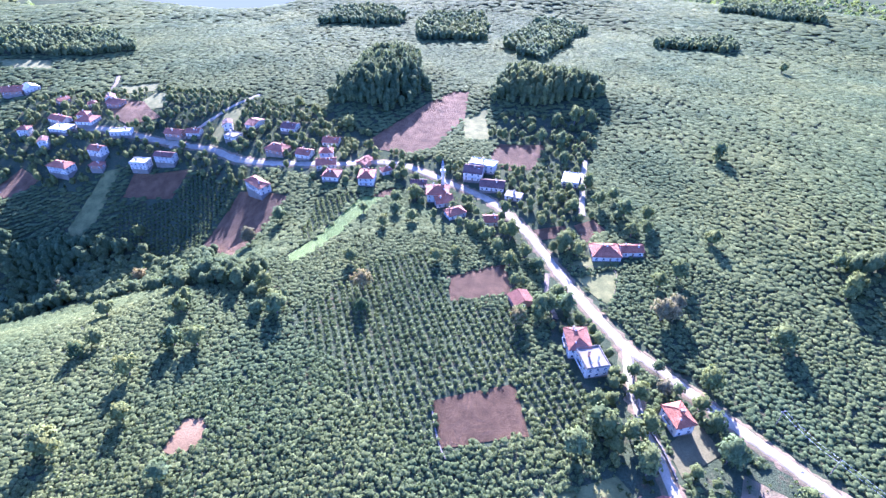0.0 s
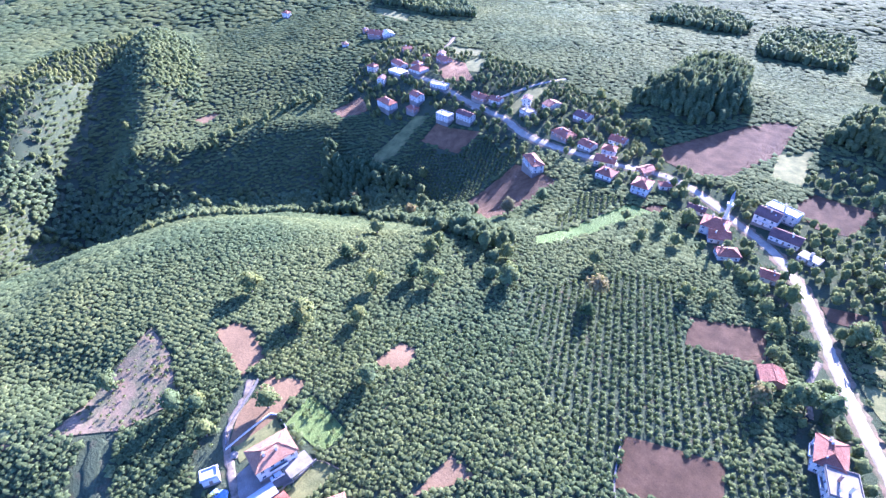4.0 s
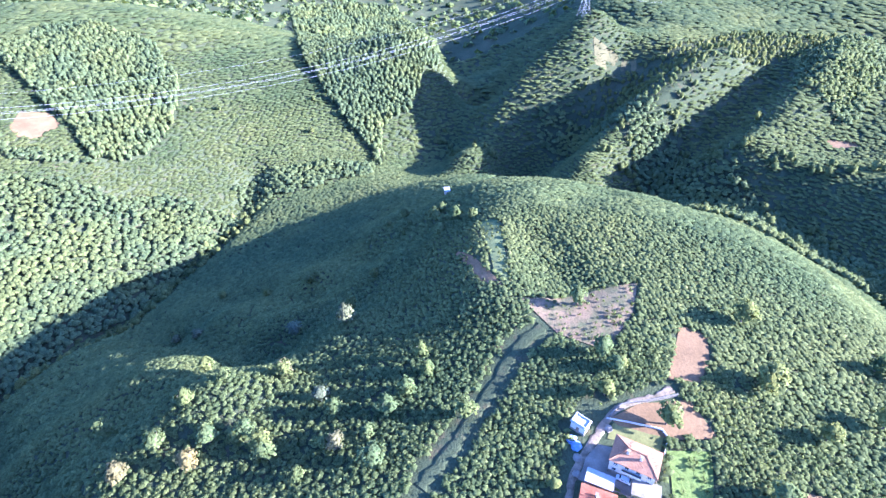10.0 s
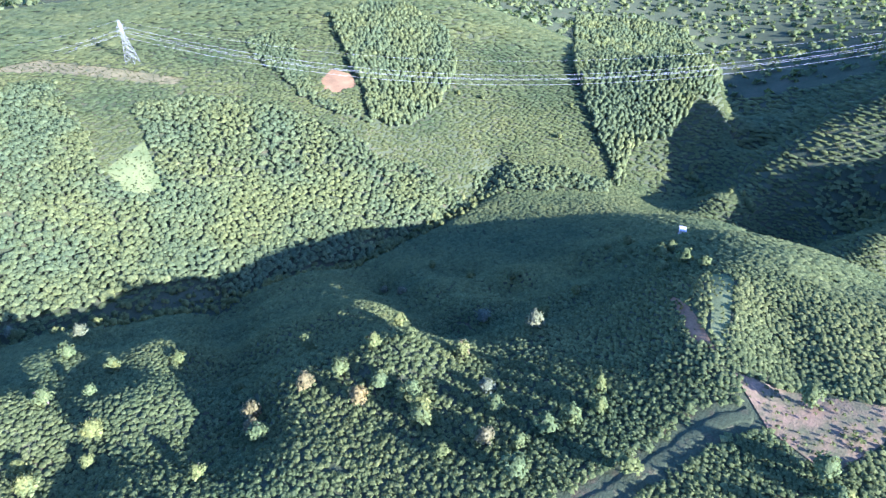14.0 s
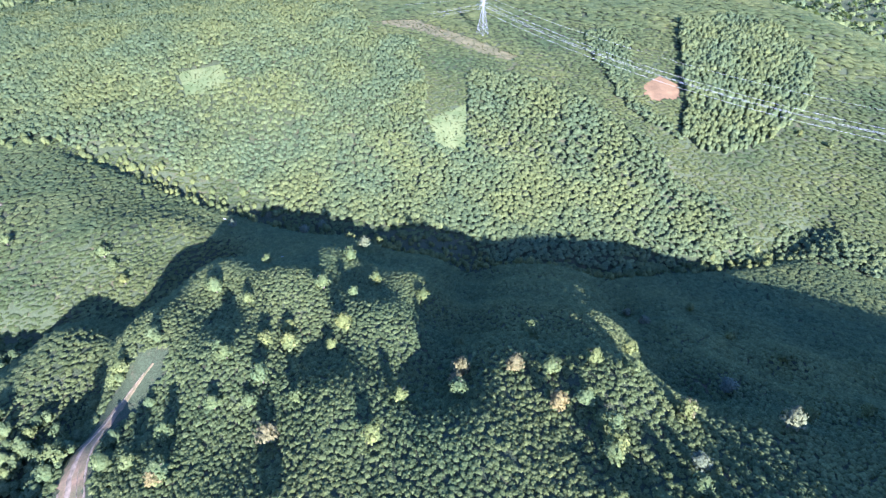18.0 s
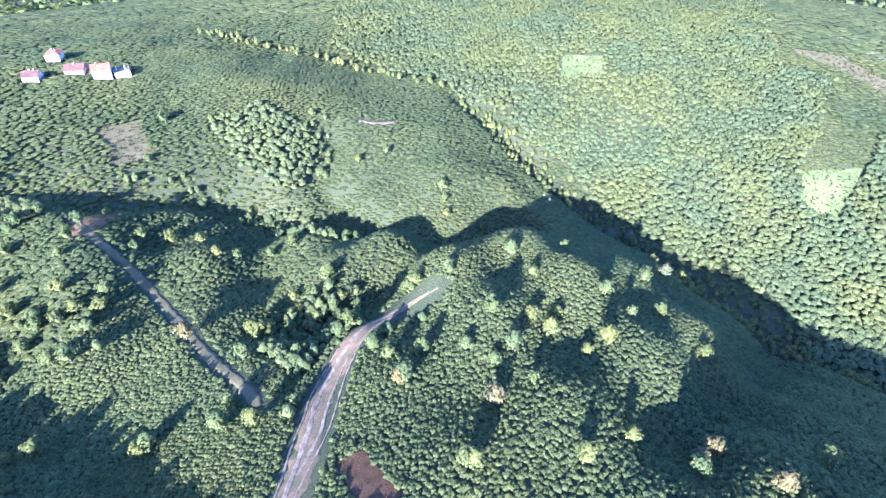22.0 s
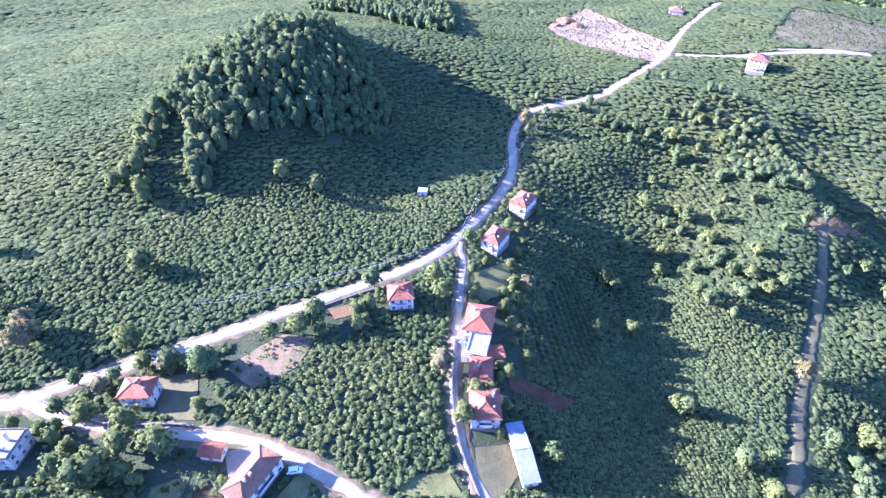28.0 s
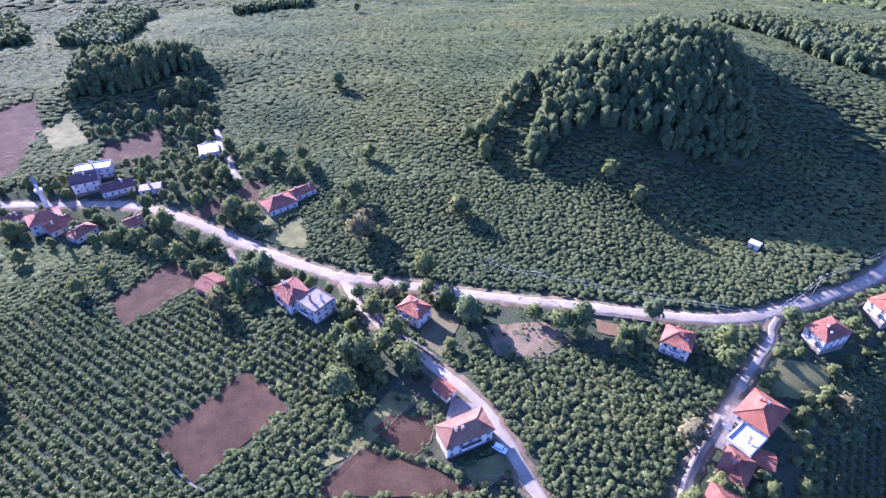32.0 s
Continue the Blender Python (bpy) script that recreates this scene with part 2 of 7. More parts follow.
def foliage(name, dark, mid, light, glow=0.35, broad_scale=0.012, tint=0.0, stands=((0.3, (0.7, 0.8, 0.82)), (0.7, (1.3, 1.17, 0.95)))):
    """Leaves: a share of the light passes through them; hue varies leaf by leaf and stand by stand."""
    m, nt, bsdf, out = nodes_of(name)
    geo = nt.nodes.new("ShaderNodeNewGeometry")
    broad = node(nt, "ShaderNodeTexNoise", Scale=broad_scale, Detail=4.0, Roughness=0.6)
    clump = node(nt, "ShaderNodeTexNoise", Scale=0.22, Detail=2.0)
    for n in (broad, clump):
        nt.links.new(geo.outputs["Position"], n.inputs["Vector"])
    c = ramp(nt, geo.outputs["Random Per Island"], [(0.0, tuple(0.6 * d + 0.4 * m_ for d, m_ in zip(dark, mid))), (0.55, mid), (1.0, tuple(0.6 * d + 0.4 * m_ for d, m_ in zip(light, mid)))]).outputs[0]
    c = blend(nt, c, ramp(nt, broad.outputs[0], stands).outputs[0], 0.9, "MULTIPLY")
    c = blend(nt, c, ramp(nt, clump.outputs[0], [(0.3, (0.75, 0.8, 0.8)), (0.7, (1.2, 1.15, 1.05))]).outputs[0], 0.8, "MULTIPLY")
    speck = node(nt, "ShaderNodeTexNoise", Scale=1.3, Detail=2.0, Roughness=0.7)
    nt.links.new(geo.outputs["Position"], speck.inputs["Vector"])
    c = blend(nt, c, ramp(nt, speck.outputs[0], [(0.36, (0.5, 0.55, 0.5)), (0.62, (1.25, 1.23, 1.17))]).outputs[0], 0.75, "MULTIPLY")
    leaf_relief = node(nt, "ShaderNodeBump", Strength=0.7, Distance=0.4)
    nt.links.new(speck.outputs[0], leaf_relief.inputs["Height"])
    nt.links.new(leaf_relief.outputs[0], bsdf.inputs["Normal"])
    if tint:
        info = nt.nodes.new("ShaderNodeObjectInfo")
        t = ramp(nt, info.outputs["Random"], [(0.0, (1 - tint, 1 - 0.5 * tint, 1)), (1.0, (1 + tint, 1 + 0.4 * tint, 1 - tint))]).outputs[0]
        c = blend(nt, c, t, 1.0, "MULTIPLY")
    nt.links.new(c, bsdf.inputs["Base Color"])
    bsdf.inputs["Roughness"].default_value = 0.85
    bsdf.inputs["Specular IOR Level"].default_value = 0.03
    tr = nt.nodes.new("ShaderNodeBsdfTranslucent")
    nt.links.new(blend(nt, c, (1.05, 1.15, 0.72), 1.0, "MULTIPLY"), tr.inputs[0])
    mix = nt.nodes.new("ShaderNodeMixShader")
    mix.inputs[0].default_value = glow
    nt.links.new(bsdf.outputs[0], mix.inputs[1])
    nt.links.new(tr.outputs[0], mix.inputs[2])
    nt.links.new(mix.outputs[0], out.inputs[0])
    return m


def ground_material():
    """Grass and bare earth between the bushes, drier on the open tops."""
    m, nt, bsdf, _ = nodes_of("ground")
    geo = nt.nodes.new("ShaderNodeNewGeometry")
    big = node(nt, "ShaderNodeTexNoise", Scale=0.012, Detail=6.0, Roughness=0.65)
    mid = node(nt, "ShaderNodeTexNoise", Scale=0.16, Detail=5.0, Roughness=0.7)
    fine = node(nt, "ShaderNodeTexNoise", Scale=1.4, Detail=4.0, Roughness=0.7)
    for n in (big, mid, fine):
        nt.links.new(geo.outputs["Position"], n.inputs["Vector"])
    c = ramp(nt, big.outputs[0], [(0.3, (0.045, 0.056, 0.03)), (0.55, (0.06, 0.072, 0.038)), (0.75, (0.088, 0.092, 0.052))]).outputs[0]
    c = blend(nt, c, (0.12, 0.085, 0.05), ramp(nt, mid.outputs[0], [(0.55, (0, 0, 0)), (0.72, (0.6, 0.6, 0.6))]).outputs[0])
    c = blend(nt, c, ramp(nt, fine.outputs[0], [(0.3, (0.6, 0.6, 0.6)), (0.7, (1.3, 1.3, 1.3))]).outputs[0], 0.9, "MULTIPLY")
    nt.links.new(c, bsdf.inputs["Base Color"])
    bsdf.inputs["Roughness"].default_value = 1.0
    bsdf.inputs["Specular IOR Level"].default_value = 0.0
    b = node(nt, "ShaderNodeBump", Strength=0.8, Distance=0.5)
    nt.links.new(fine.outputs[0], b.inputs["Height"])
    nt.links.new(b.outputs[0], bsdf.inputs["Normal"])
    return m


def glass_material():
    m, nt, bsdf, _ = nodes_of("window_glass")
    bsdf.inputs["Base Color"].default_value = (0.03, 0.04, 0.05, 1)
    bsdf.inputs["Roughness"].default_value = 0.08
    return m


GROUND = ground_material()
LEAF = foliage("hazel_leaves", (0.088, 0.108, 0.047), (0.123, 0.149, 0.065), (0.165, 0.19, 0.087), 0.42)
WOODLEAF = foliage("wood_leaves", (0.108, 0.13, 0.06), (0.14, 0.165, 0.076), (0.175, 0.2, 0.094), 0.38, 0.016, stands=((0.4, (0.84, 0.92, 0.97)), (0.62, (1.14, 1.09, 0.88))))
TREELEAF = {
    "green": foliage("tree_leaves", (0.088, 0.108, 0.046), (0.132, 0.157, 0.068), (0.18, 0.2, 0.092), 0.25, tint=0.15),
    "grove": foliage("grove_leaves", (0.076, 0.096, 0.043), (0.115, 0.14, 0.065), (0.158, 0.182, 0.088), 0.25, tint=0.15),
    "yellow": foliage("turning_leaves", (0.128, 0.115, 0.061), (0.196, 0.170, 0.093), (0.255, 0.221, 0.131), 0.3, tint=0.12),
    "dark": foliage("dark_leaves", (0.03, 0.05, 0.025), (0.05, 0.075, 0.035), (0.08, 0.11, 0.05), 0.2, tint=0.1),
    "pale": foliage("pale_leaves", (0.1, 0.112, 0.078), (0.15, 0.166, 0.115), (0.205, 0.222, 0.16), 0.3, tint=0.1),
}
SOILS = {
    "brown": surface("brown_soil", (0.135, 0.078, 0.036), (0.27, 0.158, 0.076), 0.14, 1.0, 1.6, 0.9, 0.25, stripes=(0.22, "X", 0.82)),
    "red": surface("red_soil", (0.125, 0.08, 0.038), (0.2, 0.128, 0.062), 0.07, 1.0, 1.2, 0.8, 0.2),
    "verge": surface("trampled_verge", (0.065, 0.065, 0.038), (0.15, 0.125, 0.095), 0.22, 1.0, 1.2, 0.9, 0.25),
    "weedy": surface("weedy_earth", (0.075, 0.082, 0.036), (0.2, 0.135, 0.08), 0.16, 1.0, 1.3, 0.9, 0.25),
    "pale": surface("quarry_rubble", (0.17, 0.122, 0.08), (0.29, 0.215, 0.145), 0.05, 1.0, 0.8, 0.8, 0.3),
}
LAWN = surface("lawn", (0.085, 0.092, 0.03), (0.175, 0.165, 0.056), 0.16, 1.0, 1.5, 0.7, 0.15)
GLADE = surface("forest_glade", (0.075, 0.098, 0.034), (0.13, 0.145, 0.055), 0.05, 1.0, 1.2, 0.8, 0.2)
BRIGHT = surface("bright_crop", (0.14, 0.2, 0.045), (0.2, 0.26, 0.065), 0.06, 1.0, 1.2, 0.8, 0.2, stripes=(0.3, "Y", 0.8))
DRY = surface("dry_grass", (0.076, 0.074, 0.034), (0.14, 0.122, 0.058), 0.09, 1.0, 1.2, 0.7, 0.2)
GRAVEL = surface("pale_gravel", (0.2, 0.17, 0.115), (0.33, 0.285, 0.197), 0.12, 0.95, 2.2, 0.6, 0.06)
DIRT = surface("track_dirt", (0.085, 0.072, 0.046), (0.255, 0.2, 0.138), 0.4, 1.0, 1.5, 0.8, 0.12)
CONCRETE = surface("concrete", (0.15, 0.13, 0.1), (0.235, 0.206, 0.164), 0.3, 0.85, 3.0, 0.3, 0.02)
WHITECON = surface("whitewashed_concrete", (0.42, 0.405, 0.38), (0.58, 0.565, 0.53), 0.35, 0.8, 3.0, 0.3, 0.02)
STONE = surface("field_stone", (0.1, 0.09, 0.078), (0.2, 0.18, 0.155), 0.9, 0.95, 4.0, 0.8, 0.08)
WALLS = {
    "white": surface("white_plaster", (0.5, 0.46, 0.375), (0.64, 0.59, 0.49), 0.35, 0.85, 3.0, 0.2, 0.02, random_tint=0.06),
    "cream": surface("cream_plaster", (0.55, 0.50, 0.42), (0.68, 0.62, 0.52), 0.35, 0.85, 3.0, 0.2, 0.02, random_tint=0.06),
    "brick": surface("bare_brick", (0.28, 0.16, 0.11), (0.4, 0.24, 0.17), 0.5, 0.9, 4.0, 0.4, 0.03, random_tint=0.06),
}
ROOFS = {
    "orange": surface("orange_tile", (0.29, 0.15, 0.085), (0.42, 0.24, 0.14), 0.25, 0.75, 2.0, 0.9, 0.06, random_tint=0.08, stripes=(0.085, "X", 0.78)),
    "red": surface("red_tile", (0.22, 0.09, 0.055), (0.36, 0.16, 0.1), 0.25, 0.75, 2.0, 0.9, 0.06, random_tint=0.15, stripes=(0.085, "X", 0.75)),
    "brown": surface("weathered_tile", (0.11, 0.065, 0.055), (0.19, 0.115, 0.1), 0.3, 0.85, 2.0, 0.9, 0.06, random_tint=0.15, stripes=(0.085, "X", 0.75)),
    "metal": surface("zinc_sheet", (0.15, 0.165, 0.185), (0.23, 0.245, 0.265), 0.2, 0.7, 2.0, 0.5, 0.03, metallic=0.0, stripes=(0.25, "Y", 0.8)),
    "white": surface("pale_sheet", (0.300, 0.296, 0.291), (0.413, 0.407, 0.398), 0.2, 0.5, 2.0, 0.4, 0.03, stripes=(0.25, "Y", 0.85)),
    "grey": CONCRETE,
}
WOODPAINT = surface("frame_paint", (0.5, 0.48, 0.44), (0.64, 0.62, 0.58), 1.5, 0.6, 6.0, 0.1, 0.01)
TIMBER = surface("weathered_timber", (0.16, 0.115, 0.08), (0.27, 0.2, 0.15), 0.8, 0.9, 5.0, 0.5, 0.02)
BARK = surface("bark", (0.09, 0.07, 0.055), (0.17, 0.14, 0.11), 1.2, 1.0, 8.0, 0.8, 0.04)
STEEL = surface("galvanised_steel", (0.17, 0.175, 0.18), (0.25, 0.255, 0.26), 0.5, 0.6, 4.0, 0.1, 0.01, metallic=0.2)
CABLE = surface("aluminium_cable", (0.5, 0.5, 0.5), (0.62, 0.62, 0.62), 0.5, 0.5, 4.0, 0.1, 0.01, metallic=0.2)
GLASS = glass_material()
RUBBER = surface("rubber", (0.02, 0.02, 0.02), (0.035, 0.035, 0.035), 2.0, 0.9)
CARPAINT = {
    "white": surface("white_car_paint", (0.7, 0.7, 0.7), (0.78, 0.78, 0.78), 0.5, 0.25, 6.0, 0.0),
    "grey": surface("grey_car_paint", (0.12, 0.13, 0.14), (0.16, 0.17, 0.18), 0.5, 0.25, 6.0, 0.0),
    "yellow": surface("yellow_machine_paint", (0.5, 0.3, 0.03), (0.6, 0.38, 0.05), 0.8, 0.5, 6.0, 0.0),
    "blue": surface("blue_tarpaulin", (0.12, 0.17, 0.3), (0.2, 0.26, 0.4), 0.8, 0.5, 3.0, 0.4),
}

# ---- plan of the place, in metres ----
SOIL = {
    "square": [(-28.7, 119.3), (0.3, 135.1), (7.7, 113), (-21.7, 100.7)],
    "upper_square": [(-38.1, 194.5), (-11.4, 211.3), (-4.6, 189.2), (-32.6, 177.2)],
    "mid_house": [(-207.3, 238.5), (-197, 277.7), (-152.1, 262.1), (-157.3, 237.1), (-162.3, 206.5)],
    "village_plot": [(-294.4, 278.7), (-296.1, 298.4), (-252.4, 304.9), (-255.3, 280.9)],
    "far_plot": [(-357.3, 357.1), (-361.6, 381.5), (-338.1, 380.1), (-320.7, 365.2), (-305.8, 355.7), (-327.2, 341.4)],
    "wood_side": [(-124.8, 325.7), (-112.4, 355.2), (-78.7, 426.5), (-64.1, 425), (-60.1, 379.2), (-72.6, 330.1), (-91.2, 315.4)],
    "behind_complex": [(-34, 322.4), (-30.8, 343.8), (2.4, 344.7), (-3.1, 313.5), (-19.2, 308.3)],
    "track_side": [(71.9, -63.5), (66.3, -71.3), (44.7, -63.8), (46, -60), (53.5, -53.2)],
    "clearing": [(-107.6, 76.5), (-108.2, 89.1), (-99.9, 91.6), (-97.4, 80.8), (-102.6, 75.9)],
    "edge_plot": [(-389.5, 263.3), (-401.2, 278.3), (-391, 294.9), (-370.6, 285.2), (-380.3, 267)],
    "long_house_plot": [(22.4, 250.7), (33.2, 258.4), (39.6, 249.7), (28.3, 235.2)],
    "road_plot": [(0.7, 243.7), (17.8, 249.8), (19.5, 239.7), (6.3, 235.9)],
    "small_village": [(-99.1, 263.7), (-87.2, 278.9), (-86.5, 265.9)],
    "yard_upper": [(-159.6, 41.5), (-157.7, 50.9), (-145.1, 51.2), (-135, 48.1), (-132.6, 38)],
    "yard_lower": [(-113.2, 21.7), (-120.3, 28.9), (-127.2, 44.6), (-116.5, 53.4), (-111.7, 39.4), (-111.6, 23.9)],
    "red_bank": [(-194.5, -59.2), (-183.5, -45.9), (-161.2, -25), (-161.7, -33.6)],
    "cleared_slope": [(-156.5, -16.6), (-166.5, 3), (-178.7, 25.7), (-160.6, 24.9), (-140, 18), (-143.6, 0.2)],
    "below_yard": [(-63.1, 52.4), (-63.5, 70.3), (-53.1, 71)],
    "far_soil": [(-514.9, 180.1), (-514.5, 204.1), (-505.5, 205.3), (-503.5, 186.2)],
    "pink_clearing": [(-312.6, -542.9), (-338.3, -557.6), (-351.7, -538.1), (-341.6, -511.7), (-311.8, -510.7), (-304.7, -523.3)],
    "turning_place": [(284, -91.5), (295.1, -104.5), (302.4, -130.4), (288.9, -123.9), (276.8, -98.9)],
    "house_strip": [(115.1, 25.2), (120.1, 0.5), (110.8, 3.8), (108.7, 21.8)],
    "red_patch": [(115.1, 95.4), (120.2, 89.2), (116.8, 84.8), (111.2, 90.2)],
    "scrub_soil": [(78.7, 113), (97.8, 103.6), (100.5, 91.3), (86.9, 90.4), (73.6, 98.5)],
    "quarry": [(488.8, 100), (609.9, 81.5), (474, -9.7), (432.1, -4), (436.5, 32.1), (461.7, 74.5)],
    "ploughed_left": [(26.2, 94.1), (33.3, 96.1), (43.5, 89.9), (40.1, 82.1), (32.5, 79.8)],
    "ploughed_near": [(7.7, 85.4), (21.3, 89.6), (32.2, 79.3), (43.7, 62.3), (41.6, 61.7), (6.7, 81.4)],
    "far_quarter": [(-403.7, 264.6), (-395.4, 296.7), (-382.2, 290.8), (-383.9, 264.5)],
}
GRASS = {
    "bright_strip": [(-122.1, 197.2), (-104, 262.4), (-89.8, 265.1), (-98.3, 235.1), (-115.6, 187.4)],
    "long_house_lawn": [(23.6, 207.6), (44.4, 215.1), (39.7, 188.4), (31.4, 196.2)],
    "long_house_yard": [(18.6, 216.5), (31.9, 224.6), (45.7, 222.3), (32.3, 214.3)],
    "village_meadow": [(-324.1, 251.7), (-320.4, 296.8), (-308.5, 301.3), (-306, 260.9), (-314, 241.5)],
    "wood_meadow": [(-61, 378.9), (-45.3, 397.5), (-36.8, 346.7), (-54.2, 343.8)],
    "far_meadow": [(-384.3, 410.5), (-346.7, 417.9), (-337.6, 401.6), (-368.6, 394.8)],
    "far_circle": [(-339.7, 382.3), (-338, 396.3), (-321.3, 392.7), (-309.3, 369.9), (-324.5, 365.9)],
    "village_lawn": [(-250.8, 333.9), (-255.5, 365.1), (-243.5, 381.1), (-239.1, 357.6), (-239.9, 332.1)],
    "yard_back": [(-111.9, 22.6), (-113.4, 37.8), (-106.4, 37.1), (-106.4, 21.5)],
    "yard_front": [(-89.3, 25.6), (-91.9, 39.9), (-84.3, 42.1), (-82.6, 26.3)],
    "weed_bank": [(-107.9, 38.5), (-111.7, 51), (-103.6, 51.9), (-91.5, 51.2), (-92.5, 41.4), (-102.7, 39.8)],
    "lane_lawn": [(162.2, 53.2), (180.2, 42.5), (161.9, 35.5), (143.8, 44.2)],
    "house_lawn": [(67.1, 133.5), (73.7, 120.2), (58, 107.1), (54.7, 118.5)],
    "bottom_lawn": [(59.5, 40.9), (65.2, 41), (73.2, 31.3), (66.9, 23.6)],
    "big_lawn": [(40.4, 71.3), (54.4, 69.2), (54.6, 63.3), (45.6, 62.4)],
    "weed_field": [(7.8, 89), (37.1, 104.2), (43.4, 96.3), (21, 88.8)],
    "dry_yard": [(83, 26), (89.1, 17.2), (81.5, 11.3), (71.1, 13.8), (68.6, 19.6)],
    "dry_meadow": [(519.6, -82.7), (663.5, -119.2), (616.2, -201.5), (530.8, -195.1), (494.9, -124.7)],
    "pale_orchard": [(368.8, -167.2), (364.4, -194.5), (326.6, -175.9), (333.6, -153)],
    "pylon_meadow": [(-662.5, -39.7), (-667.6, 13.1), (-656.7, 16.5), (-642, -31.4)],
    "ridge_strip": [(-17.8, -720.5), (-76.8, -731.5), (-186.5, -618.7), (-172.2, -609.9), (-74.2, -692.6)],
    "slope_clearing": [(182.7, -568.6), (143.8, -586.3), (131.7, -549.2), (168.9, -529.7)],
    "light_clearing": [(-65.9, -505.7), (-109, -532.5), (-99.7, -465.6), (-69.7, -471.6)],
    "plateau_meadow": [(-556.9, 449.2), (-483, 443.9), (-510.5, 467.5), (-575, 468.6)],
    "terrace": [(-214.1, -50.5), (-213.8, -40.1), (-162.4, -22.1), (-169, -30.5)],
}
WOOD = {
    "ravine_side": [(-370, 238.1), (-317.6, 241.7), (-273.7, 243), (-231.7, 233.8), (-157, 192.6), (-122.3, 174.1), (-125, 163.3), (-157.5, 162.1), (-246.1, 215.6), (-283.6, 200.8), (-319.6, 180)],
    "mound": [(-163.2, 384.7), (-117.2, 372.1), (-95, 423.8), (-118.6, 482.5), (-175.6, 479.9)],
    "block": [(-40.8, 408), (-2.2, 393.9), (43.1, 416.3), (42.2, 442.4), (-5.3, 457.8), (-43.4, 449.3)],
    "left_far": [(-581.5, 475.8), (-479.6, 479.9), (-432.2, 501), (-493, 546.4), (-599.3, 544.3), (-629.6, 526.9)],
    "centre_far": [(-143.5, 580.1), (-71.9, 589.9), (-85.6, 703.2), (-163.7, 682.6)],
    "ridge_far": [(-283.9, 632.6), (-177.4, 636.2), (-201.3, 693.1), (-283.2, 708.5)],
    "right_far": [(110.3, 637.9), (194.9, 633), (197.9, 678.5), (124.8, 680.5)],
    "right_farther": [(220.7, 855), (318.6, 766.1), (337.9, 820.9), (273.7, 1006.5)],
    "gully": [(-56.2, 559.8), (-8.7, 528.8), (40.9, 728.4), (-17.7, 742.2)],
    "hill": [(167.9, 205.2), (199.3, 232.6), (230.5, 247.7), (265.4, 241.4), (318.4, 250.1), (317.8, 208.7), (285.7, 166.2), (257.4, 137.6), (216.8, 148.1), (200, 188.5), (176.7, 193), (149.5, 181)],
    "hill_arm": [(140.3, 222.3), (152.8, 229.5), (194.8, 232.4), (199.2, 222.9), (187.2, 219.7), (151.2, 221.4)],
    "hill_back": [(447.6, 316), (535.7, 290), (555.2, 218.7), (420.5, 157), (409.1, 175.4), (420.8, 222.8)],
    "ravine": [(-559.9, -77.6), (-520.4, 10.9), (-430.9, 70.1), (-378, 135.9), (-319.4, 170.6), (-343.2, 205.2), (-409, 148.8), (-528.7, 64.2), (-569.2, 6.6), (-593.2, -62.8)],
    "ravine_up": [(-592.2, 158.8), (-534.5, 202.8), (-659.9, 263.8), (-771.5, 259.4), (-701, 188.2)],
    "ravine_east": [(-293.3, 207.1), (-165, 169.3), (-152.7, 190.5), (-190.4, 223), (-260.7, 236.3), (-304.9, 225.3)],
    "pylon_wood": [(-1197, -808), (-618, -408), (-553, -339), (-515, -277), (-475, -235), (-554, -259), (-610, -244), (-676, -237), (-1180, -447), (-1439, -638), (-1402, -760)],
    "stripe_wood": [(-413, -673), (-378, -589), (-347, -511), (-321, -463), (-353, -438), (-409, -441), (-482, -493), (-536, -572), (-533, -639), (-487, -684)],
    "stripe_left": [(-281, -663), (-321, -674), (-332, -634), (-293, -526), (-314, -466), (-326, -443), (-292, -474), (-272, -546)],
    "river_grove": [(-375.5, -354.8), (-415, -331.4), (-479.6, -245.8), (-450.8, -235.1), (-381.8, -310.9), (-354.6, -318.7)],
    "slope_near": [(-128, -590.9), (-215.7, -552.1), (-332.6, -363.5), (-350.4, -322.8), (-251.8, -325.1), (-177.6, -325.6), (-101.3, -339.5), (-55.5, -373.4), (-92.9, -460.3)],
    "slope_far": [(176.3, -624.2), (-72.5, -667.1), (-66.1, -509.6), (-69.3, -465.8), (-98, -458.7), (-114.1, -524.6), (-124.9, -592.8), (-211.9, -533), (-311.8, -402.1), (-336.4, -362.9), (-245.4, -345.8), (-139.4, -347.3), (-16.7, -363.2), (40.8, -375.9), (115.2, -416.9), (170.7, -486.2)],
    "slope_left": [(1095.3, -1360.5), (246.5, -782.7), (186.1, -584), (115.2, -416.9), (175.7, -441.8), (260.3, -467.1), (426.7, -477.2)],
    "slope_right": [(443.9, -643.7), (84.8, -1308.8), (-65.2, -375.6), (-9.6, -363.3), (49.8, -382), (139.6, -448), (242.2, -465.8), (338.2, -460.3)],
    "gully_south": [(265.7, -190.8), (260.8, -213.4), (221.1, -220.1), (187.4, -218.6), (194.1, -203.6), (245.2, -188)],
    "gully_west": [(360.6, -55.7), (361.6, -71.6), (322.4, -103.1), (302.1, -96.4), (321.4, -52.2)],
    "track_grove": [(141.7, -89.9), (166.6, -118.8), (157.8, -148), (124, -147.4), (111.7, -129.7), (125.4, -113.5), (117.5, -89.5)],
    "south_patch": [(334.7, -224.2), (317.7, -267.5), (279.4, -280.1), (252.2, -255.2), (248.8, -230.5), (286.1, -214.6)],
}
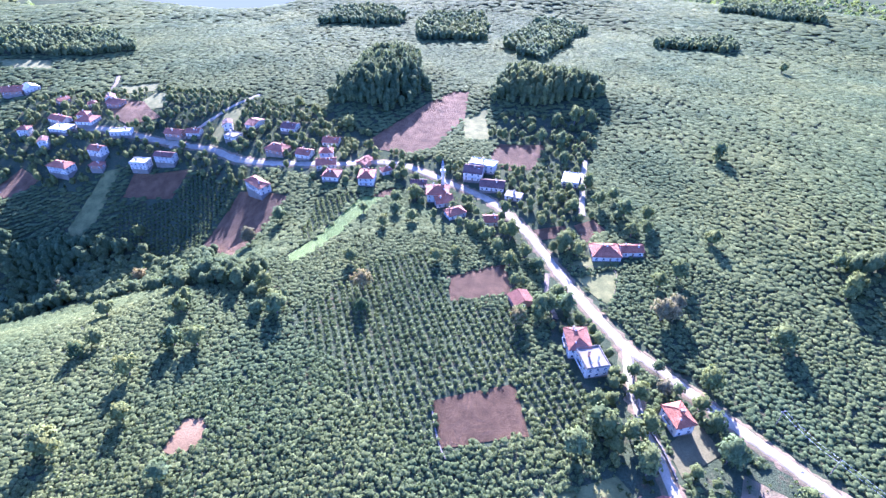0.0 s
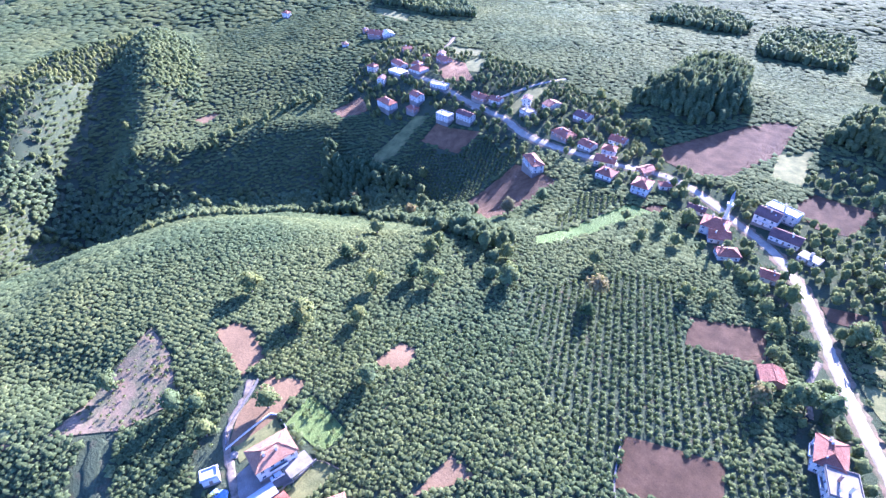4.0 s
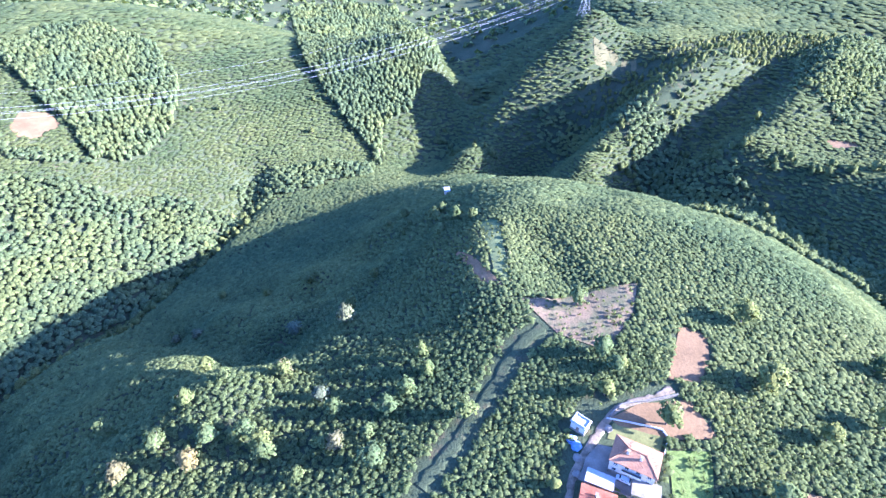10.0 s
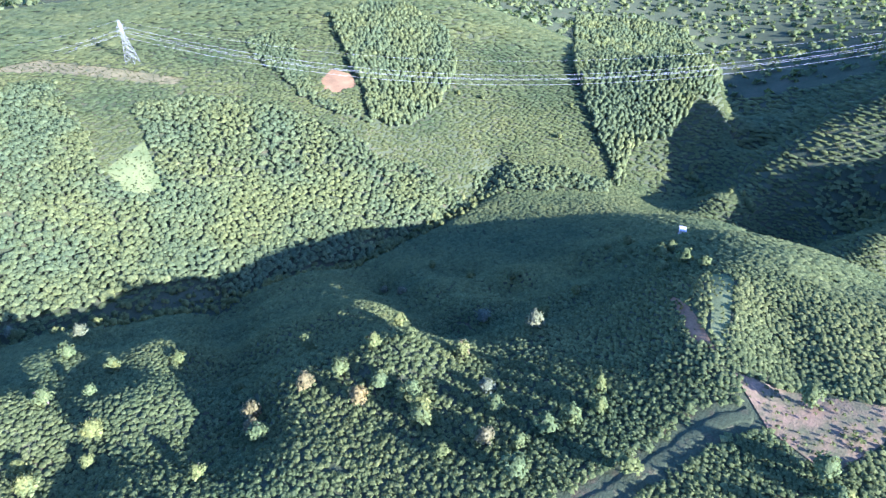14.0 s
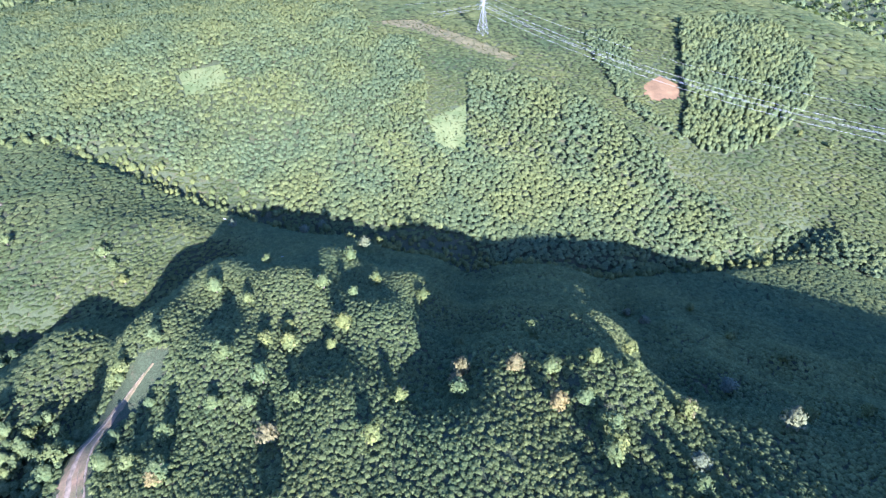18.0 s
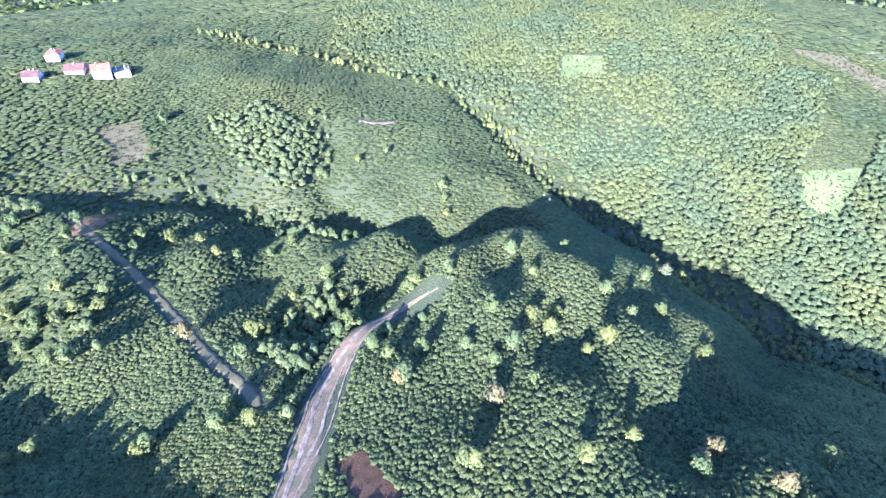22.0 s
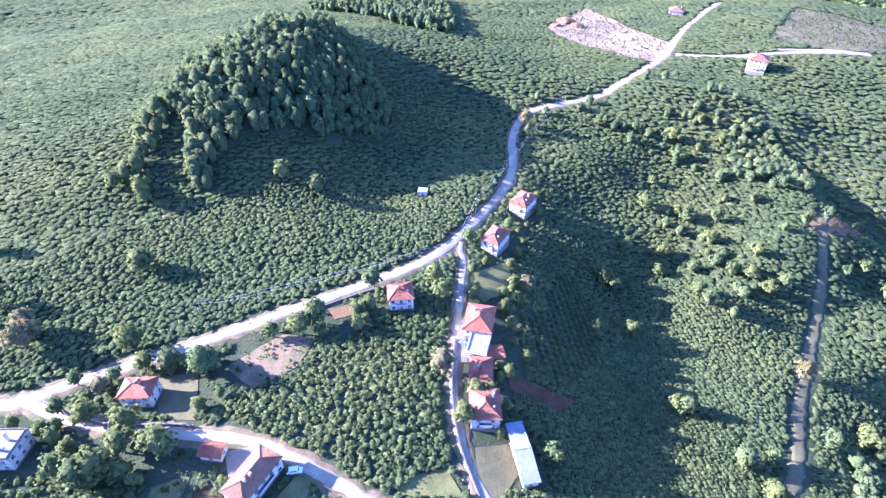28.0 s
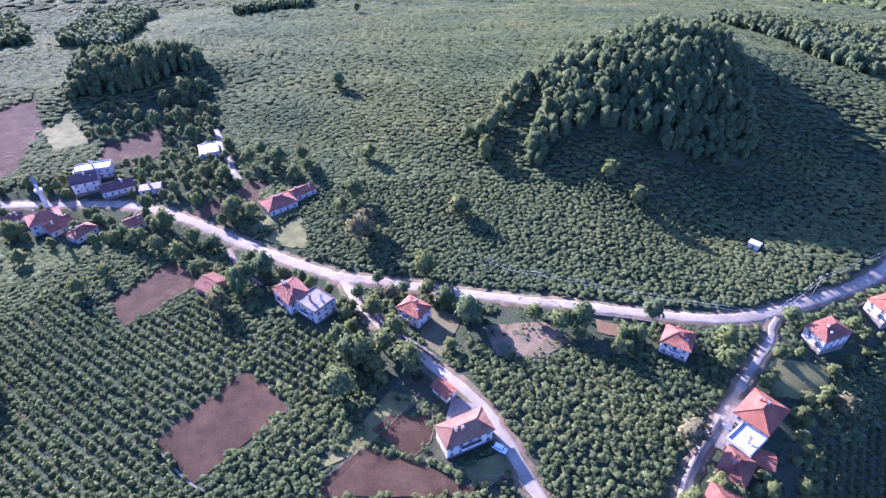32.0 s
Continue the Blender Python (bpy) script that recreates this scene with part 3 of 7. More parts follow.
PAVED = {
    "yard": [(-104, 19.1), (-104.2, 23.7), (-99, 23.4), (-97.1, 30.7), (-91.2, 29.8), (-91.6, 15.2), (-98.7, 16.3)],
    "house_court": [(128.8, 50.5), (134, 47.3), (112.6, 38.5), (110.2, 43.5)],
    "red_court": [(52.8, 92), (57.3, 85.1), (57.1, 81.1), (47.3, 83.4), (46.4, 85.6)],
}
GARDEN = {
    "ravine_mix": [(-623.6, -42.1), (-664.3, 29.5), (-626.1, 92.6), (-557.6, 60.9), (-491.9, 88), (-397.2, 101.7), (-523.5, -5), (-543.1, -57.6)],
    "pylon_mix": [(-664.3, 29.5), (-767.7, 134), (-787.1, 240.2), (-698.3, 194.7), (-627.7, 105.5)],
    "gully_mix": [(-372.7, 133.7), (-357.2, 190.8), (-303.6, 235.2), (-258.7, 229.7), (-242.1, 206.7), (-307, 184.2)],
    "valley_line": [(18.2, -334.8), (-99.5, -335.5), (-174.4, -320.7), (-250.1, -323.2), (-350.4, -322.8), (-351.8, -308.2), (-248.3, -305.1), (-172.5, -300.9), (-95, -316.4), (20.4, -311.5)],
    "valley_south": [(213.4, -451.4), (156.1, -422.7), (91, -391.9), (30.1, -360.1), (-101.6, -349.2), (-99.1, -334.6), (37.2, -339.6), (106.4, -373.1), (163.8, -399), (213, -435.5)],
    "village": [(-442.9, 326.6), (-461.9, 389.1), (-310.7, 402.1), (-254.3, 397.5), (-180, 378.4), (-129.6, 340.4), (-90.2, 319.5), (-90.6, 291.3), (-122.7, 273.9), (-179, 292.4), (-202.4, 283.9), (-255.8, 305), (-299.9, 306.9), (-314.7, 299.6), (-337, 279.5), (-405.2, 283.4)],
    "mosque": [(-99.7, 296.6), (-73.5, 315.8), (-19.4, 310.5), (16.4, 321.3), (30.5, 300.1), (30, 252.3), (18.4, 225.4), (1.8, 214), (-11.3, 230.8), (-43.9, 240.5), (-77, 267.8)],
    "wood_foot": [(-44.3, 353.9), (-27.5, 388), (14.9, 383.3), (39.7, 392.5), (30.7, 314.7), (3, 299.2), (4.4, 343.4), (-31.3, 347.9)],
    "lane_gardens": [(160.6, 57.3), (168.7, 52.3), (217.2, 51.5), (248.5, 42.4), (224.6, 36.7), (177.7, 40.5), (147.1, 27.5), (122, 21.2), (93.2, 17.5), (91.7, 7.2), (79.2, -0.4), (67.7, 25.8), (96.4, 39.3), (131.6, 51.5)],
    "branch_gardens": [(21.4, 183.7), (42.7, 162.8), (46.7, 124.1), (52.4, 95.1), (45.5, 89.9), (36.1, 98), (34.1, 119.6), (24.5, 136.8), (11.8, 172)],
    "yard_edge": [(-82.4, 6.6), (-111.2, 10.4), (-123.7, 17.4), (-120.6, 22), (-106.2, 17.5), (-81.8, 13.2)],
    "road_verge": [(68.8, 130.8), (88.3, 115.9), (111.3, 98), (128, 88), (124.4, 76.4), (109.3, 78), (87.3, 96.3), (59.6, 105.6)],
}
ROWS = {
    "fan": [(-95.5, 148), (-80.5, 192.8), (-50.7, 213.3), (-34.4, 175.8), (-2.4, 179.4), (3.7, 147.7), (-30, 120.3), (-51.1, 118.4), (-79.7, 134.4)],
    "below_road": [(-69.3, 175.4), (-44.9, 191.9), (-34.2, 170.6), (-13.3, 169.1), (-0.7, 136.7), (-27.9, 119.6), (-23, 103.2), (-49.5, 111.6), (-63.9, 119.4)],
    "by_square": [(1.4, 135.4), (21.7, 151.3), (28.1, 130.3), (18.2, 111.7), (9.2, 114.1)],
    "village_rows": [(-289.1, 250), (-289.1, 274.9), (-254.6, 279.6), (-243.5, 299.7), (-201.1, 281.2), (-210.4, 237.5), (-246.7, 235.5)],
    "strip_rows": [(-122.8, 205.2), (-132.5, 259.5), (-105.6, 267.3), (-111.1, 242)],
    "south_rows": [(194, 19.2), (188.3, 2), (151.8, -4.6), (118.9, 6.5), (143.1, 27.7)],
}
ROADS = {
    "main_road": (4.8, "gravel", [(50.5, 159.5), (44, 165.1), (29.7, 185.9), (14.6, 211.7), (0.2, 237.7), (-12.2, 255.1), (-25.5, 271.4), (-37.2, 280.5), (-52.9, 288.8), (-76.6, 299.1), (-94.1, 304.2), (-113.9, 304.5), (-130.4, 295), (-150.7, 295.4), (-186.7, 299.4), (-221.2, 312.5), (-242.2, 325), (-267.9, 327.8), (-304.1, 331.4), (-334.6, 333.3), (-384.7, 340.8)]),
    "hill_road": (4.6, "gravel", [(49.4, 161.6), (63, 149.7), (93.5, 120), (116.4, 101.2), (142.5, 82.9), (163.5, 71.4), (191, 65.3), (237.5, 60.5), (261.9, 62), (288.9, 72.8), (321.3, 71.9), (344.8, 50.6), (372.9, 24.7), (412.6, 6.5), (452.7, -8.9), (490.8, -11.1), (578.3, -26.3), (672.9, -51.2)]),
    "branch_road": (3.6, "gravel", [(44.7, 164.9), (44.5, 144.1), (48.4, 123.1), (55.1, 99.6), (59.4, 83.1), (57.8, 67.7), (56.4, 53.3), (55, 38), (54, 20)]),
    "lane": (2.8, "gravel", [(180.2, 65.1), (172, 62.6), (170.7, 60.3), (145.4, 53.1), (121.2, 46.3), (98.8, 39.2), (83, 30.5), (74.3, 23.4), (69.2, 18.1), (62, 8)]),
    "upper_lane": (3, "gravel", [(29, 326.4), (27.1, 286.9), (27, 261.8)]),
    "foot_path": (2.2, "dirt", [(10, 208.8), (10.7, 189), (15.5, 175.5)]),
    "quarry_road": (5, "gravel", [(453.9, -13), (453.7, -54.4), (460.1, -71.7), (489.2, -115.4), (502.4, -152.3)]),
    "far_street": (4, "gravel", [(479.7, -85.2), (497.6, -125.7), (500.2, -152.1)]),
    "dirt_verge": (8.5, "verge", [(69, -28), (72, -36.9), (77, -49.5), (86.1, -65.7), (96.1, -80), (104.7, -99), (110.8, -117.3), (109.9, -139.7), (101.3, -154.8), (93.6, -164.3)]),
    "dirt_track": (2.1, "dirt", [(70, -28), (72.8, -36), (78, -48), (87.1, -64), (91.7, -72.7), (98.3, -80.5), (105.9, -98.4), (111.2, -117.1), (111.2, -137.1), (103.2, -152.8), (97, -161)]),
    "dirt_track_two": (1.3, "dirt", [(79.5, -54), (83.2, -64), (85.6, -71.6), (93.7, -83.8), (100.3, -97), (106.5, -112), (109.5, -124)]),
    "wheel_rut": (0.8, "dirt", [(77.5, -40), (84.5, -52), (92, -63.5), (97.3, -75), (103.5, -83), (109.2, -96), (113.4, -112)]),
    "wheel_rut_two": (0.7, "dirt", [(72, -42), (77.8, -57), (84.4, -75.5), (92.5, -89), (100.8, -104), (107.2, -124), (107.4, -138)]),
    "grass_lane": (4.6, "grass", [(293, -102), (262, -101), (238, -99), (226.4, -98.6), (195.9, -90.6), (160.2, -81.1), (138.9, -77.4), (118, -71)]),
    "slope_lane": (4.4, "green", [(-145.5, -6), (-133.8, -13.5), (-112.2, -17.9), (-90.7, -23.2), (-76.2, -28.2)]),
    "yard_lane": (2.2, "dirt", [(-84.2, 13.4), (-91.8, 13.5), (-97, 14.7), (-106.1, 18.4), (-113, 20.7), (-118.7, 23.7), (-124.3, 33.8), (-129.5, 39.4)]),
    "ridge_track": (3, "dirt", [(263.1, -316.8), (250.3, -323.6), (243.7, -338.3)]),
    "spur_path": (2.5, "dirt", [(-308.2, -92.8), (-312.3, -73.2), (-495.8, -92.9)]),
    "rise_track": (3, "dirt", [(-387.3, 396.1), (-391, 413), (-403.5, 433.3)]),
    "village_lane": (3, "gravel", [(-280.9, 324.6), (-270.7, 342.1), (-257, 372.9), (-241.6, 403.1)]),
}
HOUSES = [
    ("village_house", -655, 385, 15, 8.5, 7.5, 2, "hip_red"),
    ("village_house", -513, 401, -20, 7.0, 6.0, 1, "hip_orange"),
    ("village_house", -418, 378, 70, 9.0, 7.0, 1, "gable_red"),
    ("village_house", -383, 372, 40, 6.5, 5.5, 1, "hip_red"),
    ("village_house", -367, 377, -60, 8.0, 6.5, 2, "gable_brown"),
    ("village_house", -372, 349, 15, 8.5, 7.5, 2, "hip_red"),
    ("village_house", -240, 346, -60, 8.0, 6.5, 2, "gable_brown"),
    ("village_house", -142, 304, 15, 8.5, 7.5, 2, "hip_red"),
    ("village_house", -97, 292, 40, 6.5, 5.5, 1, "hip_red"),
    ("village_house", -387, 317, -60, 8.0, 6.5, 2, "gable_brown"),
    ("village_house", -421, 334, 15, 8.5, 7.5, 2, "hip_red"),
    ("village_house", -505, 364, -20, 7.0, 6.0, 1, "hip_orange"),
    ("village_house", -114, 300, 70, 9.0, 7.0, 1, "gable_red"),
    ("yard_house", -99.8, 29.4, 81.6, 12.5, 8.2, 2, "hip_orange"),
    ("farm_house", -84.9, 20.8, 87.2, 9.1, 8.1, 1, "gable_red"),
    ("farm_house", -73.1, 31.2, 65.7, 9.2, 8.6, 2, "hip_orange"),
    ("white_shed", -107.7, 13, 68.6, 4.8, 3.5, 1, "flat_white"),
    ("carport", -92.8, 33.4, 88.2, 7.3, 4.7, 0, "flat_grey"),
    ("slab_shed", -92.2, 20.8, 84.8, 7.4, 3.8, 0, "flat_white"),
    ("road_house", 59.1, 129.4, -65.8, 9.5, 7.3, 2, "hip_red"),
    ("flat_house", 29.5, 150.1, -67.8, 10.6, 9.5, 2, "flat_grey"),
    ("red_house", 23.7, 159.3, -78.2, 12, 9, 2, "hip_red"),
    ("barn", -1.3, 183.1, -60.1, 7.6, 8.8, 1, "gable_red"),
    ("big_red_house", 48.2, 77.7, -5.1, 14.4, 7.4, 2, "hip_orange"),
    ("old_shed", 51.1, 94.1, -75.6, 6.2, 4.1, 0, "gable_red"),
    ("lane_house", 129.9, 72, -60.8, 9, 9, 2, "hip_red"),
    ("terrace_house", 186.5, 51, -99.4, 8.2, 12.6, 2, "hip_red"),
    ("upper_house", 225.2, 47.8, -102.2, 8.8, 13.7, 2, "hip_red"),
    ("court_house", 130, 40.2, -80.3, 9.8, 13.1, 2, "hip_red"),
    ("roof_terrace", 119.3, 37, -83.2, 7, 9.1, 1, "flat_white"),
    ("lean_to", 119.4, 31.2, -55.7, 5.6, 5.2, 0, "gable_red"),
    ("old_house", 109, 32.8, -72.7, 7.2, 9.5, 1, "hip_red"),
    ("lower_house", 94.7, 26.8, -68.7, 8.7, 10.4, 2, "hip_red"),
    ("metal_barn", 86.1, 12.3, -59.2, 4.3, 19, 1, "gable_metal"),
    ("white_hut", 210.2, 97, -73.5, 4.3, 3.5, 0, "flat_white"),
    ("ridge_house", 432.4, -67.3, -94.6, 11.6, 16.6, 3, "hip_red"),
    ("mosque", -58.4, 271, 10.4, 12.8, 11.6, 2, "hip_red"),
    ("mosque_annex", -53.7, 264.9, 25.9, 10.3, 9.3, 1, "gable_red"),
    ("village_house", -44.2, 251.6, 37.1, 10.4, 7.3, 1, "hip_red"),
    ("village_house", -23.3, 247.7, 12.1, 7.5, 7, 1, "gable_red"),
    ("village_house", -40.4, 297.5, -2.3, 11.5, 10.8, 2, "gable_brown"),
    ("village_house", -35.8, 306.6, -9.5, 16.7, 7.6, 2, "flat_white"),
    ("village_house", -27, 285.4, 0.4, 14.4, 9.2, 1, "gable_brown"),
    ("village_house", 20.1, 296.7, -5.6, 9.7, 12.7, 1, "flat_white"),
    ("village_house", -12.8, 274.3, -10.5, 9.6, 5.9, 0, "flat_grey"),
    ("village_house", -105.7, 279.8, 8.2, 9.5, 11.6, 2, "hip_red"),
    ("village_house", -129.2, 279.8, 1.8, 10.2, 9.6, 1, "hip_red"),
    ("village_house", -72.9, 282.1, 10.4, 9.5, 5.8, 0, "gable_brown"),
    ("village_house", -138.2, 293.3, 18.4, 12.6, 9.6, 1, "gable_red"),
    ("village_house", 37.9, 227.1, 9.2, 13.9, 11, 1, "hip_red"),
    ("village_house", 50.9, 230.7, 12.9, 10.8, 6.7, 1, "gable_red"),
    ("village_house", -352.8, 293.2, -4.6, 17.3, 9.5, 2, "hip_red"),
    ("village_house", -325.9, 298.7, 3.5, 9.5, 6, 1, "hip_red"),
    ("village_house", -330.8, 309, -4.4, 11, 8.1, 2, "gable_red"),
    ("village_house", -291.4, 303.4, 4.4, 12.5, 8, 2, "flat_white"),
    ("village_house", -274.1, 310.2, 1.6, 14.7, 7.3, 2, "gable_brown"),
    ("village_house", -177.2, 270, -30.1, 21.1, 7.9, 2, "hip_red"),
    ("village_house", -219.4, 350.6, -12.6, 8.3, 13.6, 1, "gable_red"),
    ("village_house", -228.9, 332.9, -15.4, 10.6, 8.3, 1, "flat_grey"),
    ("village_house", -182.1, 312.1, -12.1, 15.1, 10, 1, "hip_red"),
    ("village_house", -158.4, 304.9, -4.5, 10, 8.7, 1, "gable_red"),
    ("village_house", -186.1, 342.9, -4.6, 11, 10, 1, "gable_brown"),
    ("village_house", -281, 336.2, 0.4, 13.6, 8.1, 1, "gable_red"),
    ("village_house", -395.8, 347.5, -10.2, 19.6, 8.8, 1, "gable_red"),
    ("village_house", -363, 342.5, 3.1, 13.5, 12.9, 1, "hip_red"),
    ("village_house", -323.7, 330.2, 15, 15.6, 6.9, 1, "flat_white"),
    ("village_house", -358, 371.4, -5, 12.2, 10, 1, "gable_red"),
    ("village_house", -476.7, 402.8, -24.1, 11.6, 20.8, 1, "gable_white"),
    ("village_house", -146.5, 324.5, 5.1, 11, 8.7, 1, "gable_red"),
    ("village_house", -265.9, 339, 6.2, 10.1, 8, 1, "gable_red"),
    ("village_house", -383.2, 334.6, -0.1, 16, 10.8, 0, "flat_white"),
    ("ridge_farm", 495.2, -214.6, -133.4, 10.1, 35.4, 2, "hip_red"),
    ("ridge_farm", 452.6, -207.5, -136.9, 13.7, 23.7, 1, "gable_brown"),
    ("ridge_farm", 433.5, -216.4, -124.1, 12.8, 22.7, 2, "gable_red"),
    ("ridge_farm", 428, -228.6, -121.3, 11.6, 17, 1, "flat_grey"),
    ("ridge_farm", 460.8, -179.4, -132.5, 10.7, 14.1, 1, "gable_brown"),
    ("ridge_farm", 596.5, -8.2, -87.4, 12.7, 35.8, 1, "hip_red"),
    ("white_hut", -292.6, -93.2, 28, 5, 1.7, 0, "flat_white"),
    ("ridge_farm", -488.5, 397, 21.8, 21.5, 20.5, 1, "gable_red"),
]
TREES_A = [
    ("green", 91.2, 241.2, 8), ("green", 110, 331.7, 8), ("green", 70.6, 212.1, 8), ("green", 107.2, 175.7, 8),
    ("green", 140, 206.3, 8), ("green", -102.2, 147.4, 8), ("green", 73.3, 147.9, 8), ("green", -142.9, 144.7, 8),
    ("green", -168, 176.3, 8), ("green", -274.5, 239.6, 8), ("green", -292.4, 205.9, 8), ("green", -115.9, 163.8, 8),
    ("green", -138.6, 67.5, 8), ("green", -138.6, 102.4, 8), ("green", -163.7, 115.9, 8), ("green", -173.7, 364.2, 8),
    ("green", -140.3, 347.4, 8), ("green", 32.6, 381, 8), ("green", 13.4, 349.3, 8), ("green", 21.4, 375.5, 8),
    ("green", 8.7, 371.9, 8), ("green", 29.8, 293.3, 8), ("green", 49.2, 262.3, 8), ("green", 23.4, 110.2, 8),
    ("green", 73.5, 116.2, 8), ("green", -27.7, 237.5, 8), ("green", -10.4, 233.3, 8), ("green", -71, 265.6, 8),
    ("green", 17.7, 229.5, 8), ("green", 31.3, 121.9, 8), ("green", -194.3, 379.2, 8), ("green", 214.1, 553.7, 8),
]
TREES_B = [
    ("green", -102, 68.4, 8), ("green", -123.4, 121.6, 8), ("green", -86.3, 193.9, 8), ("green", -81.9, 260.3, 8),
    ("green", 7.5, 177.1, 8), ("green", 15.9, 189.8, 8), ("green", 306.1, -81.8, 6), ("green", 307.3, -93.2, 6),
    ("green", 287.6, -102.7, 6), ("green", 292.6, -120.2, 6), ("green", 279.6, -91.6, 6), ("green", 269.8, -123.4, 6),
    ("green", 259.4, -133.5, 6), ("green", 250.4, -144.9, 6), ("green", 229.1, -140.1, 6), ("green", 224.9, -149.9, 6),
    ("green", 216.5, -166, 6), ("green", 211.2, -180.4, 6), ("green", 249.7, -68.1, 6), ("green", 276, -34.4, 6),
    ("green", 275.7, -49.5, 6), ("green", 336.4, -57.8, 6), ("green", 238.3, -6.1, 6), ("green", 231.8, -24.6, 6),
    ("green", 237.5, -40.8, 6), ("green", 143.6, -37.8, 6), ("green", 121.3, -56.5, 6), ("green", 111.9, -63.8, 6),
    ("green", 208.2, -5.4, 6), ("green", 129.3, -66.2, 6), ("green", 147.9, -88.8, 6), ("green", 167.2, -107.6, 6),
]
TREES_C = [
    ("green", 172.2, -125.6, 6), ("green", 168.3, -138.2, 6), ("green", 148.9, -134.4, 6), ("green", 145.9, -151.2, 6),
    ("green", 128.8, -142.8, 6), ("green", 127.5, -126.8, 6), ("green", 126.1, -163.8, 6), ("green", 88.9, -117.7, 6),
    ("green", 75, -122.3, 6), ("green", 59.1, -129.3, 6), ("green", 59.7, -152.9, 6), ("green", 57.5, -194.8, 6),
    ("green", 55.2, -236.5, 6), ("green", 22.8, -202.2, 6), ("green", 46, -128.8, 6), ("green", 28.5, -125.5, 6),
    ("green", 17.5, -158.3, 6), ("green", 8.2, -197.9, 6), ("green", 11.2, -255.4, 6), ("green", 297.7, -13.5, 6),
    ("green", 320.3, -23.7, 6), ("green", 329.5, -35.9, 6), ("green", 339.7, -48.4, 6), ("green", 313.7, -70.5, 6),
    ("green", 306.3, -79.2, 6), ("green", 293.9, -67.8, 6), ("green", 294.2, -53.3, 6), ("green", 216.5, -42.4, 6),
    ("green", 241.8, -50, 6), ("green", 236.1, -57.8, 6), ("green", 235.3, -65.6, 6), ("green", 210.5, -47.5, 6),
]
TREES_D = [
    ("green", 229.5, -73.8, 6), ("green", 236.1, -81.5, 6), ("green", 185.5, -9.3, 6), ("green", 168, -0.8, 6),
    ("green", 245.4, -25.1, 6), ("green", 272.3, -81.6, 6), ("green", 260.1, -112.5, 6), ("green", -14.2, 235.6, 6),
    ("green", -71.1, 268.5, 6), ("green", -9.2, 209.8, 6), ("green", 5.4, 209.5, 6), ("green", -16.4, 256.7, 6),
    ("green", 29.6, 291.1, 6), ("green", 12.8, 272.8, 6), ("green", 21.2, 263.8, 6), ("green", -5.3, 194.5, 6),
    ("green", 7.3, 172.8, 6), ("green", -1.1, 169.6, 6), ("green", -36.7, 211.4, 6), ("green", -45.3, 204.8, 6),
    ("green", -81, 230.8, 6), ("green", -96.9, 244.9, 6), ("green", 19.2, 233.3, 6), ("green", 24.2, 223.6, 6),
    ("green", 13.3, 188.2, 6), ("green", 26.6, 285.3, 6), ("green", 51.9, 244.9, 6), ("green", 60.4, 258.9, 6),
    ("green", 45, 257.6, 6), ("green", -1.3, 195.2, 6), ("green", -1.7, 218.9, 6), ("green", -23.4, 228.7, 6),
]
TREES_E = [
    ("green", -16.3, 219.9, 6), ("green", -30.5, 235.4, 6), ("green", -66.8, 241.5, 6), ("green", -78.4, 247.7, 6),
    ("green", 36, 271, 6), ("green", 44, 277.3, 6), ("green", 68.8, 137.4, 6), ("green", 61.8, 144, 6),
    ("green", 55.7, 154, 6), ("green", 45.5, 148.8, 6), ("green", 46.5, 137.6, 6), ("yellow", -73.3, 174.1, 8),
    ("yellow", 66.2, 188.4, 8), ("yellow", -236.2, 211.4, 8), ("yellow", -156.9, 217.9, 8), ("yellow", -1.7, 167.7, 8),
    ("yellow", -299.6, 209.5, 8), ("yellow", 59.5, 181.8, 8), ("dark", 20.6, 235.2, 7), ("dark", 3.2, 209.7, 7),
    ("dark", -132.7, 118.7, 7), ("dark", -164.6, 107, 7), ("dark", -68.8, 158.8, 7), ("green", -141.1, 68.6, 7),
    ("green", -104.6, 150.6, 7), ("green", -299.3, 205.5, 7), ("green", -168.7, 62.9, 7), ("green", -165.7, 109.4, 7),
    ("green", -183.6, 140.1, 7), ("green", -131.7, 119.5, 7), ("green", -132.1, 21.2, 7), ("green", -142.2, 139, 7),
]
TREES_F = [
    ("green", -192.8, 200.8, 7), ("green", -147, 237.6, 7), ("green", -263.8, 250.7, 7), ("green", -160.6, 4.3, 7),
    ("green", -116.2, 37.9, 7), ("green", -127.3, 84.4, 7), ("green", -379.5, 147.4, 7), ("green", -116.4, -41.3, 6),
    ("green", -106.9, -45.2, 6), ("green", -98.1, -48.7, 6), ("green", -89.3, -51.9, 6), ("green", -108.5, -98.1, 6),
    ("green", -125.1, -47, 6), ("green", -81.9, -120, 6), ("green", -79.6, -93.3, 6), ("green", -95.8, -114.4, 6),
    ("green", -204.3, -186.8, 6), ("green", -213.1, -158.5, 6), ("green", -211.5, -233.3, 6), ("green", -133.7, 22.6, 6),
    ("green", -121.3, 18.8, 6), ("green", -141.9, 69.4, 6), ("green", -137.3, 15.7, 6), ("green", -299.3, 208.4, 6),
    ("green", -94.6, -67.1, 6), ("green", -578.8, -77.1, 6), ("green", -539.5, -349.2, 6), ("green", -490.2, -325.8, 6),
    ("green", -536.8, 128, 6), ("green", -505.6, 6.6, 6), ("green", -445.7, -449.4, 6), ("green", -466, -427.7, 6),
]
